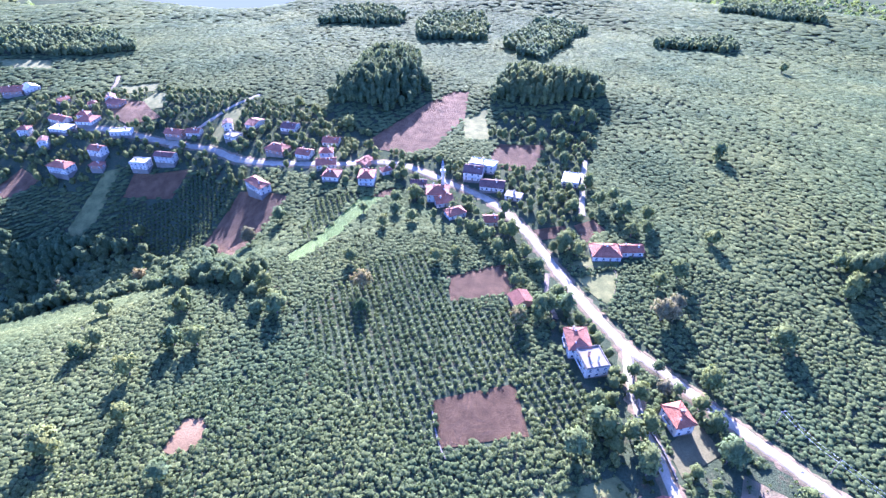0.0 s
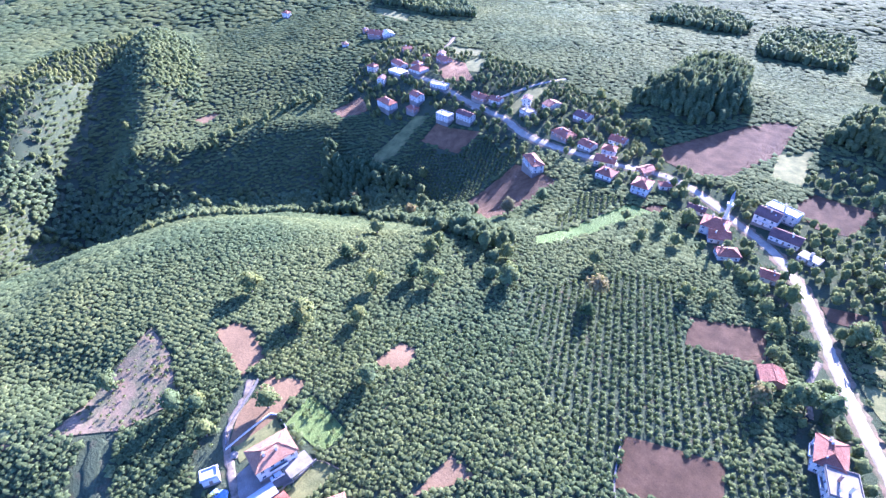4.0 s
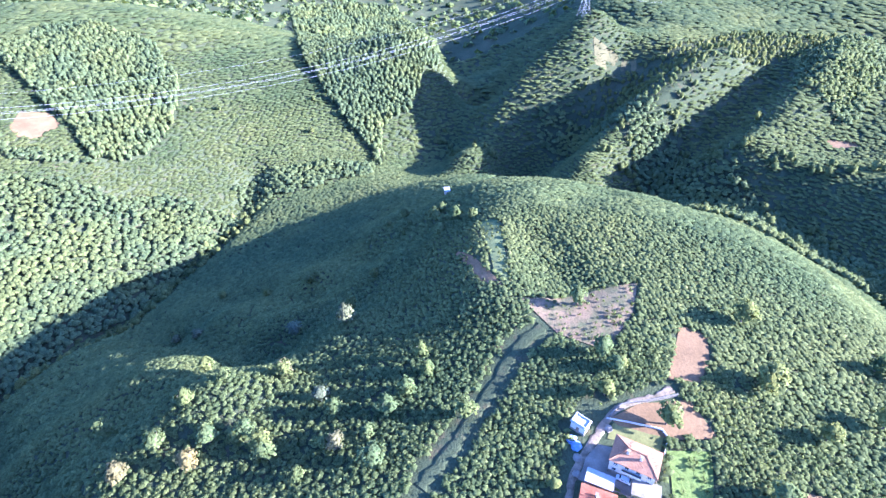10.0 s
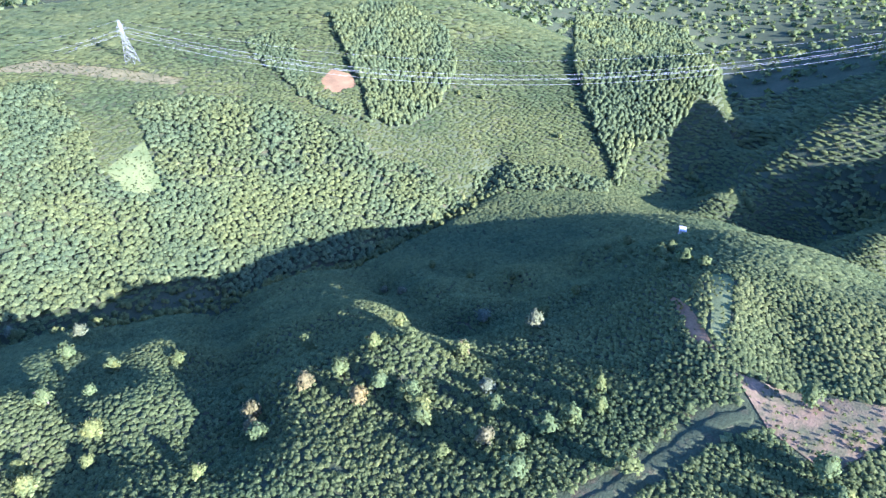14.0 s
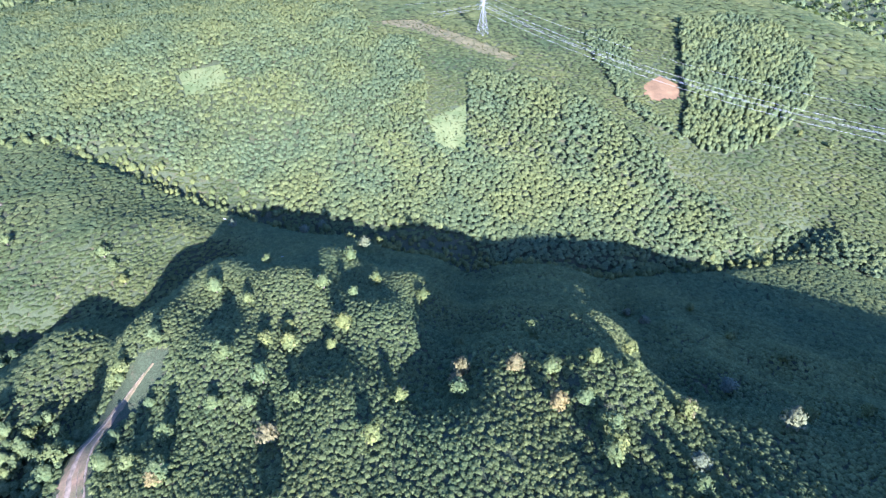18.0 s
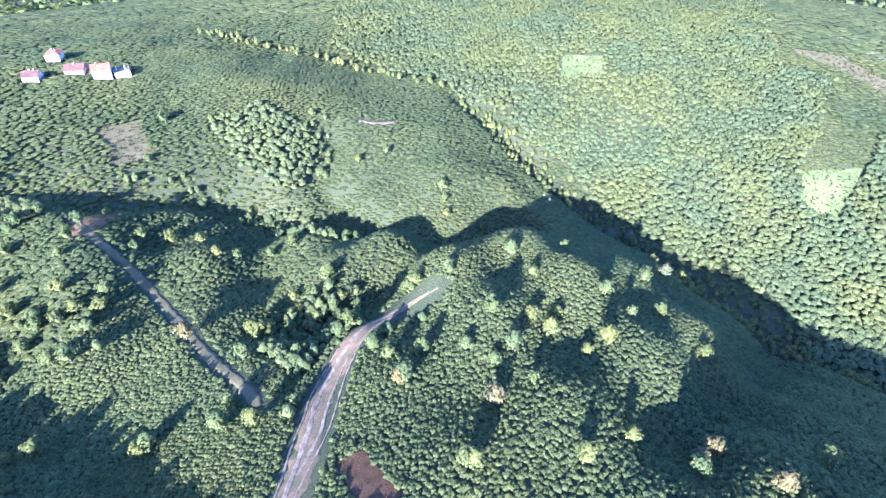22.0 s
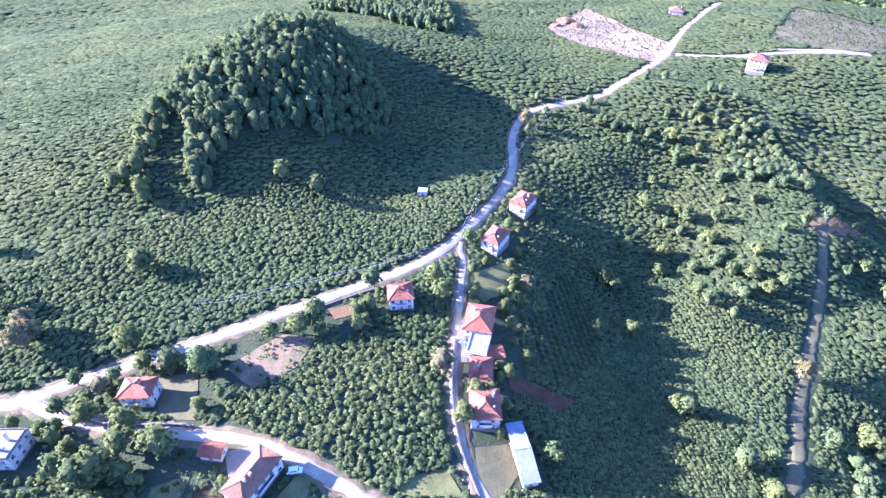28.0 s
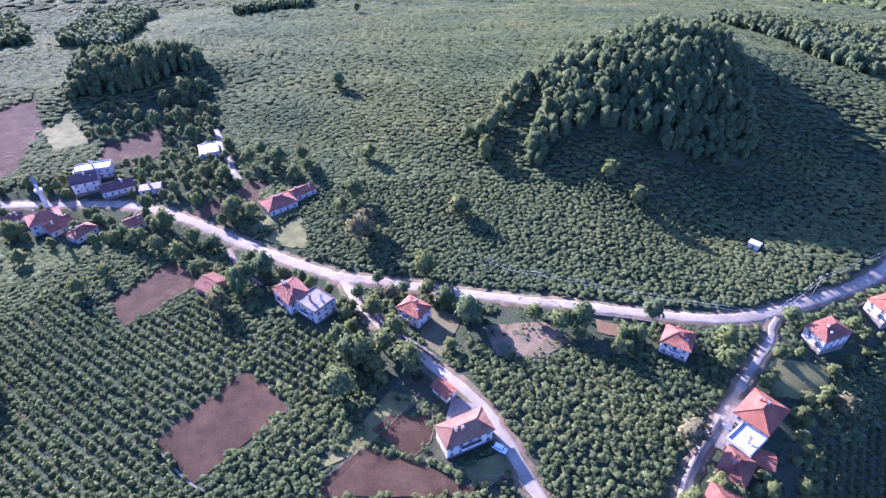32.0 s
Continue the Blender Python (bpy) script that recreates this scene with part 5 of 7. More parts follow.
# ---- houses ----
def roof_mesh(kind, length, depth, rise, over=0.55, thick=0.16):
    """Slopes with an overhang and a thickness, and the edges to cap: hip, gable or flat."""
    bm = bmesh.new()
    u, v = length / 2 + over, depth / 2 + over
    if kind == "flat":
        return add_box(bm, -u + over * 0.4, u - over * 0.4, -v + over * 0.4, v - over * 0.4, 0, 0.28, bevel=0.03), []
    if kind == "hip":
        run = max(0.6, u - v * 0.95) if u > v else 0.6
        top = [(-run, 0), (run, 0)] if u >= v else [(0, -max(0.6, v - u)), (0, max(0.6, v - u))]
    else:
        top = [(-u, 0), (u, 0)]
    low = [(-u, -v), (u, -v), (u, v), (-u, v)]
    rings = []
    for dz in (0.0, -thick):
        rings.append(([bm.verts.new((x, y, dz)) for x, y in low], [bm.verts.new((x, y, rise + dz)) for x, y in top]))
    for k, (e, t) in enumerate(rings):
        if u >= v or kind != "hip":
            fs = [(e[0], e[1], t[1], t[0]), (e[2], e[3], t[0], t[1])]
            fs += [(e[1], e[2], t[1]), (e[3], e[0], t[0])]
        else:
            fs = [(e[1], e[2], t[1], t[0]), (e[3], e[0], t[0], t[1]), (e[0], e[1], t[0]), (e[2], e[3], t[1])]
        if kind == "gable":
            fs = fs[:2]
        for f in fs:
            bm.faces.new(f if k == 0 else f[::-1])
    (e0, t0), (e1, t1) = rings
    if kind == "hip":
        for k in range(4):
            bm.faces.new((e0[k], e1[k], e1[(k + 1) % 4], e0[(k + 1) % 4]))
        if u >= v:
            caps = [(top[0], top[1])] + [(low[k], top[0 if k in (0, 3) else 1]) for k in range(4)]
        else:
            caps = [(top[0], top[1])] + [(low[k], top[0 if k in (0, 1) else 1]) for k in range(4)]
    else:
        for a, b in ((0, 1), (2, 3)):
            bm.faces.new((e0[a], e1[a], e1[b], e0[b]))
        for a, b, t in ((1, 2, 1), (3, 0, 0)):
            bm.faces.new((e0[a], e1[a], t1[t], t0[t]))
            bm.faces.new((t0[t], t1[t], e1[b], e0[b]))
        caps = [(top[0], top[1])]
    lines = []
    for a, b in caps:
        za, zb = (0 if a in low else rise), (0 if b in low else rise)
        lines.append(((*a, za + 0.03), (*b, zb + 0.03)))
    return bm, lines


FRAME_MESH = mesh_object("window_frame", add_box(add_box(add_box(add_box(add_box(bmesh.new(), -0.62, -0.5, -0.09, 0.05, -0.72, 0.72), 0.5, 0.62, -0.09, 0.05, -0.72, 0.72),
                         -0.5, 0.5, -0.09, 0.05, 0.6, 0.72), -0.5, 0.5, -0.09, 0.05, -0.72, -0.6), -0.04, 0.04, -0.07, 0.05, -0.6, 0.6), WOODPAINT)
PANE_MESH = mesh_object("pane", box(-0.5, 0.5, -0.03, 0.02, -0.6, 0.6), GLASS)
SILL_MESH = mesh_object("sill", box(-0.7, 0.7, -0.18, 0.03, -0.82, -0.725), CONCRETE)
DOOR_MESH = mesh_object("door", add_box(box(-0.5, 0.5, -0.07, 0.02, 0, 2.05, bevel=0.02), -0.38, 0.38, -0.1, -0.071, 1.15, 1.9), TIMBER)
HANDLE_MESH = mesh_object("handle", box(0.36, 0.42, -0.14, -0.071, 0.98, 1.1), STEEL)
DISH_BM = bmesh.new()
bmesh.ops.create_cone(DISH_BM, cap_ends=False, segments=10, radius1=0.45, radius2=0.08, depth=0.18)
bmesh.ops.solidify(DISH_BM, geom=DISH_BM.faces[:], thickness=0.03)
DISH_MESH = mesh_object("dish", DISH_BM, WHITECON)

ROOF_WORD = {"orange": "orange tile", "red": "red tile", "brown": "weathered brown tile", "metal": "grey metal sheet", "white": "pale sheet", "grey": "bare concrete"}
SHAPE_WORD = {"hip": "hipped", "gable": "gabled", "flat": "flat"}
rng = random.Random(7)


def house(kind_name, hx, hy, ang, length, depth, storeys, style):
    shape, tone = style.split("_")
    length, depth = min(max(length, 3.0 if kind_name == "metal_barn" else 4.0), 17.0), min(max(depth, 3.4), 20.0 if kind_name == "metal_barn" else 13.0)
    eave = {0: 2.6, 1: 3.1, 2: 5.5, 3: 8.2}[storeys]
    c, s = math.cos(radians(ang)), math.sin(radians(ang))
    corners = [(hx + a * length / 2 * c - b * depth / 2 * s, hy + a * length / 2 * s + b * depth / 2 * c) for a in (-1, 1) for b in (-1, 1)]
    zs = height([p[0] for p in corners], [p[1] for p in corners])
    base, low = float(zs.max()), float(zs.min()) - float(zs.max())
    plaster = "brick" if rng.random() < 0.12 and storeys < 2 else "cream" if rng.random() < 0.25 else "white"
    open_sided = kind_name == "carport"
    simple = kind_name in ("white_hut", "slab_shed", "carport", "lean_to", "old_shed", "white_shed", "metal_barn", "barn")
    word = {"carport": "carport", "white_hut": "hut", "slab_shed": "shed", "lean_to": "lean-to", "old_shed": "shed", "white_shed": "shed", "metal_barn": "barn", "barn": "barn",
            "mosque": "mosque", "mosque_annex": "annex"}.get(kind_name, "house")
    label = "%s %s, %s %s roof" % ({0: "low", 1: "one-storey", 2: "two-storey", 3: "tall"}[storeys] + " " + plaster, word, SHAPE_WORD[shape], ROOF_WORD[tone])
    own = {"yard_house": " in a walled concrete yard", "road_house": " between two roads", "metal_barn": " beside the lane",
           "mosque": " beside a tall minaret", "white_hut": " alone on the hazel slope", "ridge_house": " on the far ridge"}.get(kind_name, "")
    top = anchor({"house": "house"}.get(word, word.replace("-", "_")), pose(hx, hy, base, 0, 0, ang), label + own, word if word != "mosque" else "mosque",
                 "village houses" if word == "house" else "")
    u, v = length / 2, depth / 2
    if open_sided:
        for a in (-1, 1):
            for b in (-1, 1):
                part("post", rod((a * (u - 0.2), b * (v - 0.2), low - 0.4), (a * (u - 0.2), b * (v - 0.2), eave), 0.09), STEEL, top)
    else:
        bm = bmesh.new()
        if shape == "flat":
            add_box(bm, -u, u, -v, v, low - 0.6, eave - 0.004)
        else:
            add_box(bm, -u, u, -v, v, low - 0.6, eave - 0.15)
        part("wall", bm, WALLS[plaster], top)
        part("plinth", box(-u - 0.06, u + 0.06, -v - 0.06, v + 0.06, low - 0.7, 0.35), CONCRETE, top)
    rise = min(depth, length) * (0.24 if shape == "hip" else 0.22) + 0.3
    bm, caps = roof_mesh(shape, length, depth, rise)
    roof = part("roof", bm, ROOFS[tone], top, at=pose(0, 0, eave))
    for a, b in caps:
        part("ridge_cap", rod(a, b, 0.13, 0.13, 6), ROOFS[tone], roof)
    if shape == "gable":
        for e in (-1, 1):
            g = bmesh.new()
            pts = [(e * (u - 0.02), -v, eave - 0.16), (e * (u - 0.02), v, eave - 0.16), (e * (u - 0.02), 0, eave + rise * v / (v + 0.55) - 0.1)]
            a3 = [g.verts.new(p) for p in pts] + [g.verts.new((p[0] - e * 0.2, p[1], p[2])) for p in pts]
            for f in ((0, 1, 2), (5, 4, 3), (0, 3, 4, 1), (1, 4, 5, 2), (2, 5, 3, 0)):
                g.faces.new([a3[k] for k in f])
            bmesh.ops.recalc_face_normals(g, faces=g.faces[:])
            part("gable", g, WALLS[plaster], top)
    if shape == "flat" and not open_sided and storeys:
        for x0, x1, y0, y1 in ((-u, u, -v, -v + 0.18), (-u, u, v - 0.18, v), (-u, -u + 0.18, -v + 0.184, v - 0.184), (u - 0.18, u, -v + 0.184, v - 0.184)):
            part("parapet", box(x0, x1, y0, y1, eave + 0.282, eave + 0.75), WHITECON if tone == "white" else CONCRETE, top)
    if not open_sided:
        floors = max(1, storeys)
        for fl in range(floors):
            zc = 1.55 + 2.75 * fl
            for side, span, off in ((0, length, v), (180, length, v), (90, depth, u), (-90, depth, u)):
                n = max(1, int((span - 1.2) / (2.6 if not simple else 4.5)))
                for k in range(n):
                    px = (k + 0.5) / n * span - span / 2
                    if fl == 0 and side == 0 and k == n // 2:
                        d = part("door", DOOR_MESH, None, top, at=pose(0, 0, 0, 0, 0, side) @ pose(px, -off - 0.04, 0.02))
                        part("handle", HANDLE_MESH, None, d)
                        continue
                    w = part("window", FRAME_MESH, None, top, at=pose(0, 0, 0, 0, 0, side) @ pose(px, -off - 0.03, zc))
                    part("pane", PANE_MESH, None, w)
                    if not simple:
                        part("sill", SILL_MESH, None, w)
        if not simple:
            for k in range(2 if length > 9 else 1):
                cx, cy = rng.uniform(-0.3, 0.3) * length, rng.uniform(-0.2, 0.2) * depth
                ch = part("chimney", box(-0.35, 0.35, -0.35, 0.35, -0.6, rise + 0.7, bevel=0.03), WALLS["white" if rng.random() < 0.6 else "brick"], top, at=pose(cx, cy, eave + (0.28 if shape == "flat" else 0)))
                part("chimney_cap", box(-0.45, 0.45, -0.45, 0.45, rise + 0.704, rise + 0.82), CONCRETE, ch)
            if storeys >= 2:
                bal = part("balcony", box(-length * 0.22, length * 0.22, -v - 1.25, -v - 0.004, 2.7, 2.86), CONCRETE, top)
                part("railing", add_box(add_box(box(-length * 0.22, length * 0.22, -v - 1.25, -v - 1.19, 2.864, 3.75), -length * 0.22, -length * 0.22 + 0.06, -v - 1.186, -v - 0.02, 2.864, 3.75),
                                        length * 0.22 - 0.06, length * 0.22, -v - 1.186, -v - 0.02, 2.864, 3.75), WHITECON, bal)
            if rng.random() < 0.5:
                part("satellite_dish", DISH_MESH, None, top, at=pose(u * 0.6, -v * 0.4, eave + (0.9 if shape == "flat" else 0.7 + rise * 0.4), 60, 0, 20))
    return top


for row in HOUSES:
    house(*row)


# ---- minaret, pylons, cables ----
def minaret(x, y):
    z = ground_z(x, y)
    top = anchor("minaret", pose(x, y, z), "slender white minaret with a grey pointed cap", "minaret")
    part("base", box(-1.4, 1.4, -1.4, 1.4, -1, 4, bevel=0.1), WALLS["white"], top)
    part("shaft", rod((0, 0, 3.9), (0, 0, 16), 1.0, 0.9, 14), WALLS["white"], top)
    part("gallery", rod((0, 0, 15.2), (0, 0, 16.4), 1.05, 1.7, 14), WALLS["white"], top)
    part("gallery_wall", rod((0, 0, 16.404), (0, 0, 17.3), 1.68, 1.68, 14), WALLS["white"], top)
    part("upper_shaft", rod((0, 0, 17.2), (0, 0, 20.5), 0.75, 0.7, 12), WALLS["white"], top)
    cap = part("cap", rod((0, 0, 20.504), (0, 0, 25), 0.95, 0.05, 12), ROOFS["metal"], top)
    part("finial", rod((0, 0, 24.9), (0, 0, 26.3), 0.09, 0.03, 6), STEEL, cap)


minaret(*PLACES["minaret"][0])


def pylon(x, y, turn, tall=46.0):
    z = ground_z(x, y)
    top = anchor("power_pylon", pose(x, y, z, 0, 0, turn), "grey steel lattice pylon with three pairs of arms", "pylon", "pylons of the power line")
    half = lambda h: 4.6 * (1 - h / (tall * 0.72)) + 0.95 if h < tall * 0.72 else 0.95
    levels = [0, 9, 16.5, 22.5, 27.5, 31.5, tall * 0.76, tall * 0.84, tall * 0.92, tall]
    for a, b in ((-1, -1), (1, -1), (1, 1), (-1, 1)):
        bm = bmesh.new()
        for h0, h1 in zip(levels, levels[1:]):
            add_rod(bm, (a * half(h0), b * half(h0), h0 - (1 if h0 == 0 else 0)), (a * half(h1), b * half(h1), h1), 0.2, 0.17, 4)
        part("leg", bm, STEEL, top)
    for h0, h1 in zip(levels, levels[1:]):
        bm = bmesh.new()
        for (a, b), (c, d) in (((-1, -1), (1, -1)), ((1, -1), (1, 1)), ((1, 1), (-1, 1)), ((-1, 1), (-1, -1))):
            p, q = half(h0), half(h1)
            add_rod(bm, (a * p, b * p, h0), (c * q, d * q, h1), 0.11, 0.11, 4)
            add_rod(bm, (c * p, d * p, h0), (a * q, b * q, h1), 0.11, 0.11, 4)
            add_rod(bm, (a * q, b * q, h1), (c * q, d * q, h1), 0.11, 0.11, 4)
        part("bracing", bm, STEEL, top)
    for h, reach in ((tall * 0.76, 8.5), (tall * 0.86, 7.0)):
        for e in (-1, 1):
            bm = bmesh.new()
            for b in (-1, 1):
                add_rod(bm, (e * 0.9, b * 0.9, h), (e * reach, 0, h + 0.4), 0.13, 0.1, 4)
                add_rod(bm, (e * 0.9, b * 0.9, h + 2.6), (e * reach, 0, h + 0.4), 0.13, 0.1, 4)
            for s in (0.33, 0.66):
                x1 = 0.9 + (reach - 0.9) * s
                add_rod(bm, (e * x1, 0.9 * (1 - s), h + 0.3 * s), (e * x1, -0.9 * (1 - s), h + 2.6 * (1 - s) + 0.4 * s), 0.09, 0.09, 4)
            arm = part("arm", bm, STEEL, top)
            part("insulator", rod((e * reach, 0, h + 0.35), (e * reach, 0, h - 2.6), 0.16, 0.16, 6), GLASS, arm)
    return top.matrix_world.copy(), [(e * r, 0, tall * k - 2.6) for k, r in ((0.76, 8.5), (0.86, 7.0)) for e in (-1, 1)] + [(0, 0, tall)]


def span(a, b, sag, r=0.1):
    cu = bpy.data.curves.new("cable", "CURVE")
    cu.dimensions, cu.bevel_depth, cu.bevel_resolution = "3D", r, 1
    sp = cu.splines.new("POLY")
    sp.points.add(40)
    for k, p in enumerate(sp.points):
        s = k / 40
        q = a.lerp(b, s)
        p.co = (q.x, q.y, q.z - 4 * sag * s * (1 - s), 1)
    cu.materials.append(CABLE)
    tagged(new("power_cable", cu), "thin pale aluminium cable hung between pylons", "cable", "cables of the power line")


pa, pb = polar(94.7, 690), PLACES["pylon_b"][0]
dx, dy = pb[0] - pa[0], pb[1] - pa[1]
turn_line = math.degrees(math.atan2(dy, dx)) + 90
pc = polar(80, 1450)
pd = (pb[0] + 420, pb[1] - 560)
towers = [pylon(*p, turn_line) for p in (pc, pa, pb, pd)]
for (m0, t0), (m1, t1) in zip(towers, towers[1:]):
    for a, b in zip(t0, t1):
        span(m0 @ Vector(a), m1 @ Vector(b), 48 if a[2] < 45 else 40, 0.065 if a[2] < 45 else 0.04)


def utility_pole(x, y, turn):
    top = anchor("utility_pole", pose(x, y, ground_z(x, y), 0, 0, turn), "slim concrete pole with a crossarm beside the road", "pole", "poles along the road")
    part("pole", rod((0, 0, -0.5), (0, 0, 9.2), 0.17, 0.1, 8), CONCRETE, top)
    part("crossarm", box(-1.1, 1.1, -0.06, 0.06, 8.5, 8.65), STEEL, top)
    for k in (-1.0, 0.0, 1.0):
        part("insulator", rod((k, 0, 8.654), (k, 0, 8.95), 0.06, 0.04, 6), WHITECON, top)


POLES = PLACES["poles"]
for k, (x, y) in enumerate(POLES):
    utility_pole(x, y, 20 + 15 * k)
for (x0, y0), (x1, y1) in zip(POLES, POLES[1:]):
    for k in (-1.0, 1.0):
        span(Vector((x0 + k * 0.6, y0 + k * 0.6, ground_z(x0, y0) + 8.9)), Vector((x1 + k * 0.6, y1 + k * 0.6, ground_z(x1, y1) + 8.9)), 1.2, 0.03)


# ---- walls and fences ----
def stone_wall(line, tall, thick, label, material=STONE):
    p = glide(line, 2.4)
    top = anchor("stone_wall", pose(*p[0], ground_z(*p[0])), label, "wall")
    inv = top.matrix_world.inverted()
    for k, (a, b) in enumerate(zip(p, p[1:])):
        d = b - a
        n = np.array([-d[1], d[0]]) / max(np.hypot(*d), 1e-6) * thick / 2
        bm = bmesh.new()
        rise = tall * (0.93 + 0.12 * rng.random())
        quad = [a - n, b - n * 1.05, b + n, a + n * 1.05]
        zz = height([q[0] for q in quad], [q[1] for q in quad])
        lo = [bm.verts.new(inv @ Vector((*q, z - 0.5))) for q, z in zip(quad, zz)]
        hi = [bm.verts.new(inv @ Vector((*q, z + rise))) for q, z in zip(quad, zz)]
        bm.faces.new(lo[::-1])
        bm.faces.new(hi)
        for i in range(4):
            bm.faces.new((lo[i], lo[(i + 1) % 4], hi[(i + 1) % 4], hi[i]))
        part("wall_section", bm, material, top)


stone_wall(PLACES["wall_r"], 1.3, 0.5, "grey stone retaining wall along the branch road")
stone_wall(PLACES["wall_sq"], 0.5, 0.5, "low dark stone wall along the ploughed field")
stone_wall(PLACES["wall_yard"], 0.9, 0.2, "white concrete wall round the yard lawn", WHITECON)
stone_wall(PLACES["wall_yard2"], 1.0, 0.4, "rough stone wall along the soil plot")
stone_wall(PLACES["wall_yard3"], 1.1, 0.25, "grey block wall below the concrete yard", CONCRETE)

stone_wall(PLACES["wall_upper"], 1.2, 0.4, "concrete wall beside the upper house", CONCRETE)


# ---- vehicles ----
def car(x, y, turn, paint, label, van=False):
    top = anchor("car", pose(x, y, ground_z(x, y) + 0.27, 0, 0, turn), label, "car")
    bm = bmesh.new()
    w, l, roof = 0.88, 2.15, (1.85 if van else 1.45)
    prof = [(-l, 0.35), (-l, 0.85), (-l * 0.62, 0.95), (-l * 0.35, roof), (l * 0.62, roof), (l * 0.93, 0.95), (l, 0.85), (l, 0.35)]
    rows = [[bm.verts.new((px, sx * w * (0.84 if pz > 1.2 else 1.0), pz)) for px, pz in prof] for sx in (-1, 1)]
    for k in range(len(prof)):
        j = (k + 1) % len(prof)
        bm.faces.new((rows[0][k], rows[1][k], rows[1][j], rows[0][j]))
    bm.faces.new(rows[0])
    bm.faces.new(rows[1][::-1])
    bmesh.ops.recalc_face_normals(bm, faces=bm.faces[:])
    bmesh.ops.bevel(bm, geom=bm.edges[:], offset=0.06, segments=1, affect="EDGES")
    part("body", bm, CARPAINT[paint], top)
    part("windscreen", box(-0.02, 0.02, -0.66, 0.66, -0.25, 0.25), GLASS, top, at=pose(-l * 0.5, 0, 1.0 + (roof - 0.95) * 0.42, 0, 52, 0))
    part("rear_window", box(-0.02, 0.02, -0.62, 0.62, -0.2, 0.2), GLASS, top, at=pose(l * 0.8, 0, 1.0 + (roof - 0.95) * 0.42, 0, -50, 0))
    for sx in (-1, 1):
        part("side_window", box(-0.9, 0.9, -0.02, 0.02, -0.16, 0.16), GLASS, top, at=pose(0.2, sx * 0.82, roof - 0.28, sx * 10, 0, 0))
        part("headlight", box(-0.04, 0.02, -0.16, 0.16, -0.07, 0.07), GLASS, top, at=pose(-l - 0.01, sx * 0.6, 0.7))
        for ex in (-1.3, 1.3):
            wh = part("wheel", rod((ex, sx * 0.72, 0.33), (ex, sx * 0.92, 0.33), 0.33, 0.33, 14), RUBBER, top)
            part("rim", rod((ex, sx * 0.921, 0.33), (ex, sx * 0.935, 0.33), 0.19, 0.19, 10), STEEL, wh)


car(*PLACES["yard_car"][0], 80, "white", "white car parked on the concrete yard")
car(*PLACES["grey_van"][0], 120, "white", "white van parked beside the red-roofed house", True)
car(*PLACES["car_lane"][0], 70, "grey", "dark grey car parked in front of the lane house")


def tractor(x, y, turn):
    top = anchor("tractor", pose(x, y, ground_z(x, y) + 0.1, 0, 0, turn), "small yellow tractor parked on the dirt path", "tractor")
    part("bonnet", box(-1.7, -0.2, -0.4, 0.4, 0.7, 1.35, bevel=0.08), CARPAINT["yellow"], top)
    part("seat", box(0.3, 0.8, -0.3, 0.3, 1.0, 1.45, bevel=0.05), RUBBER, top)
    part("axle_body", box(-0.3, 1.1, -0.45, 0.45, 0.6, 1.0, bevel=0.05), CARPAINT["yellow"], top)
    for e in (-1, 1):
        part("roof_post", rod((0.9, e * 0.5, 1.0), (0.9, e * 0.5, 2.2), 0.04), STEEL, top)
        part("rear_wheel", rod((0.7, e * 0.5, 0.72), (0.7, e * 0.9, 0.72), 0.72, 0.72, 16), RUBBER, top)
        part("front_wheel", rod((-1.4, e * 0.45, 0.42), (-1.4, e * 0.7, 0.42), 0.42, 0.42, 14), RUBBER, top)


tractor(*PLACES["tractor"][0], 60)


# ---- plants ----
def leaf_ball(rs, n, rx, rz, base, size, trunk_gap=0.0):
    """Corners of n leafy sprays on an uneven dome; each spray is a bent quad that faces outward and up."""
    u = rs.random(n)
    th = rs.random(n) * 2 * np.pi
    up = 1 - u * (1.35 if trunk_gap else 1.0)
    flat = np.sqrt(np.maximum(0, 1 - up ** 2))
    normal = np.c_[flat * np.cos(th), flat * np.sin(th), up]
    lump = 0.78 + 0.36 * rs.random(n) + 0.16 * np.sin(3 * th + rs.random() * 6)
    centre = normal * lump[:, None] * [rx, rx, rz] + [0, 0, base]
    face = normal * 0.85 + rs.normal(0, 0.26, (n, 3)) + [0, 0, 0.5]
    face /= np.linalg.norm(face, axis=1)[:, None]
    spin = rs.normal(0, 1, (n, 3))
    t1 = np.cross(face, spin)
    t1 /= np.linalg.norm(t1, axis=1)[:, None]
    t2 = np.cross(face, t1)
    s = size * (0.65 + 0.7 * rs.random(n))[:, None]
    droop = face * s * 0.35
    corners = np.stack([centre - t1 * s - droop, centre - t2 * s * 0.8 + droop * 0.6, centre + t1 * s - droop, centre + t2 * s * 0.8 + droop * 0.6], 1)
    return corners


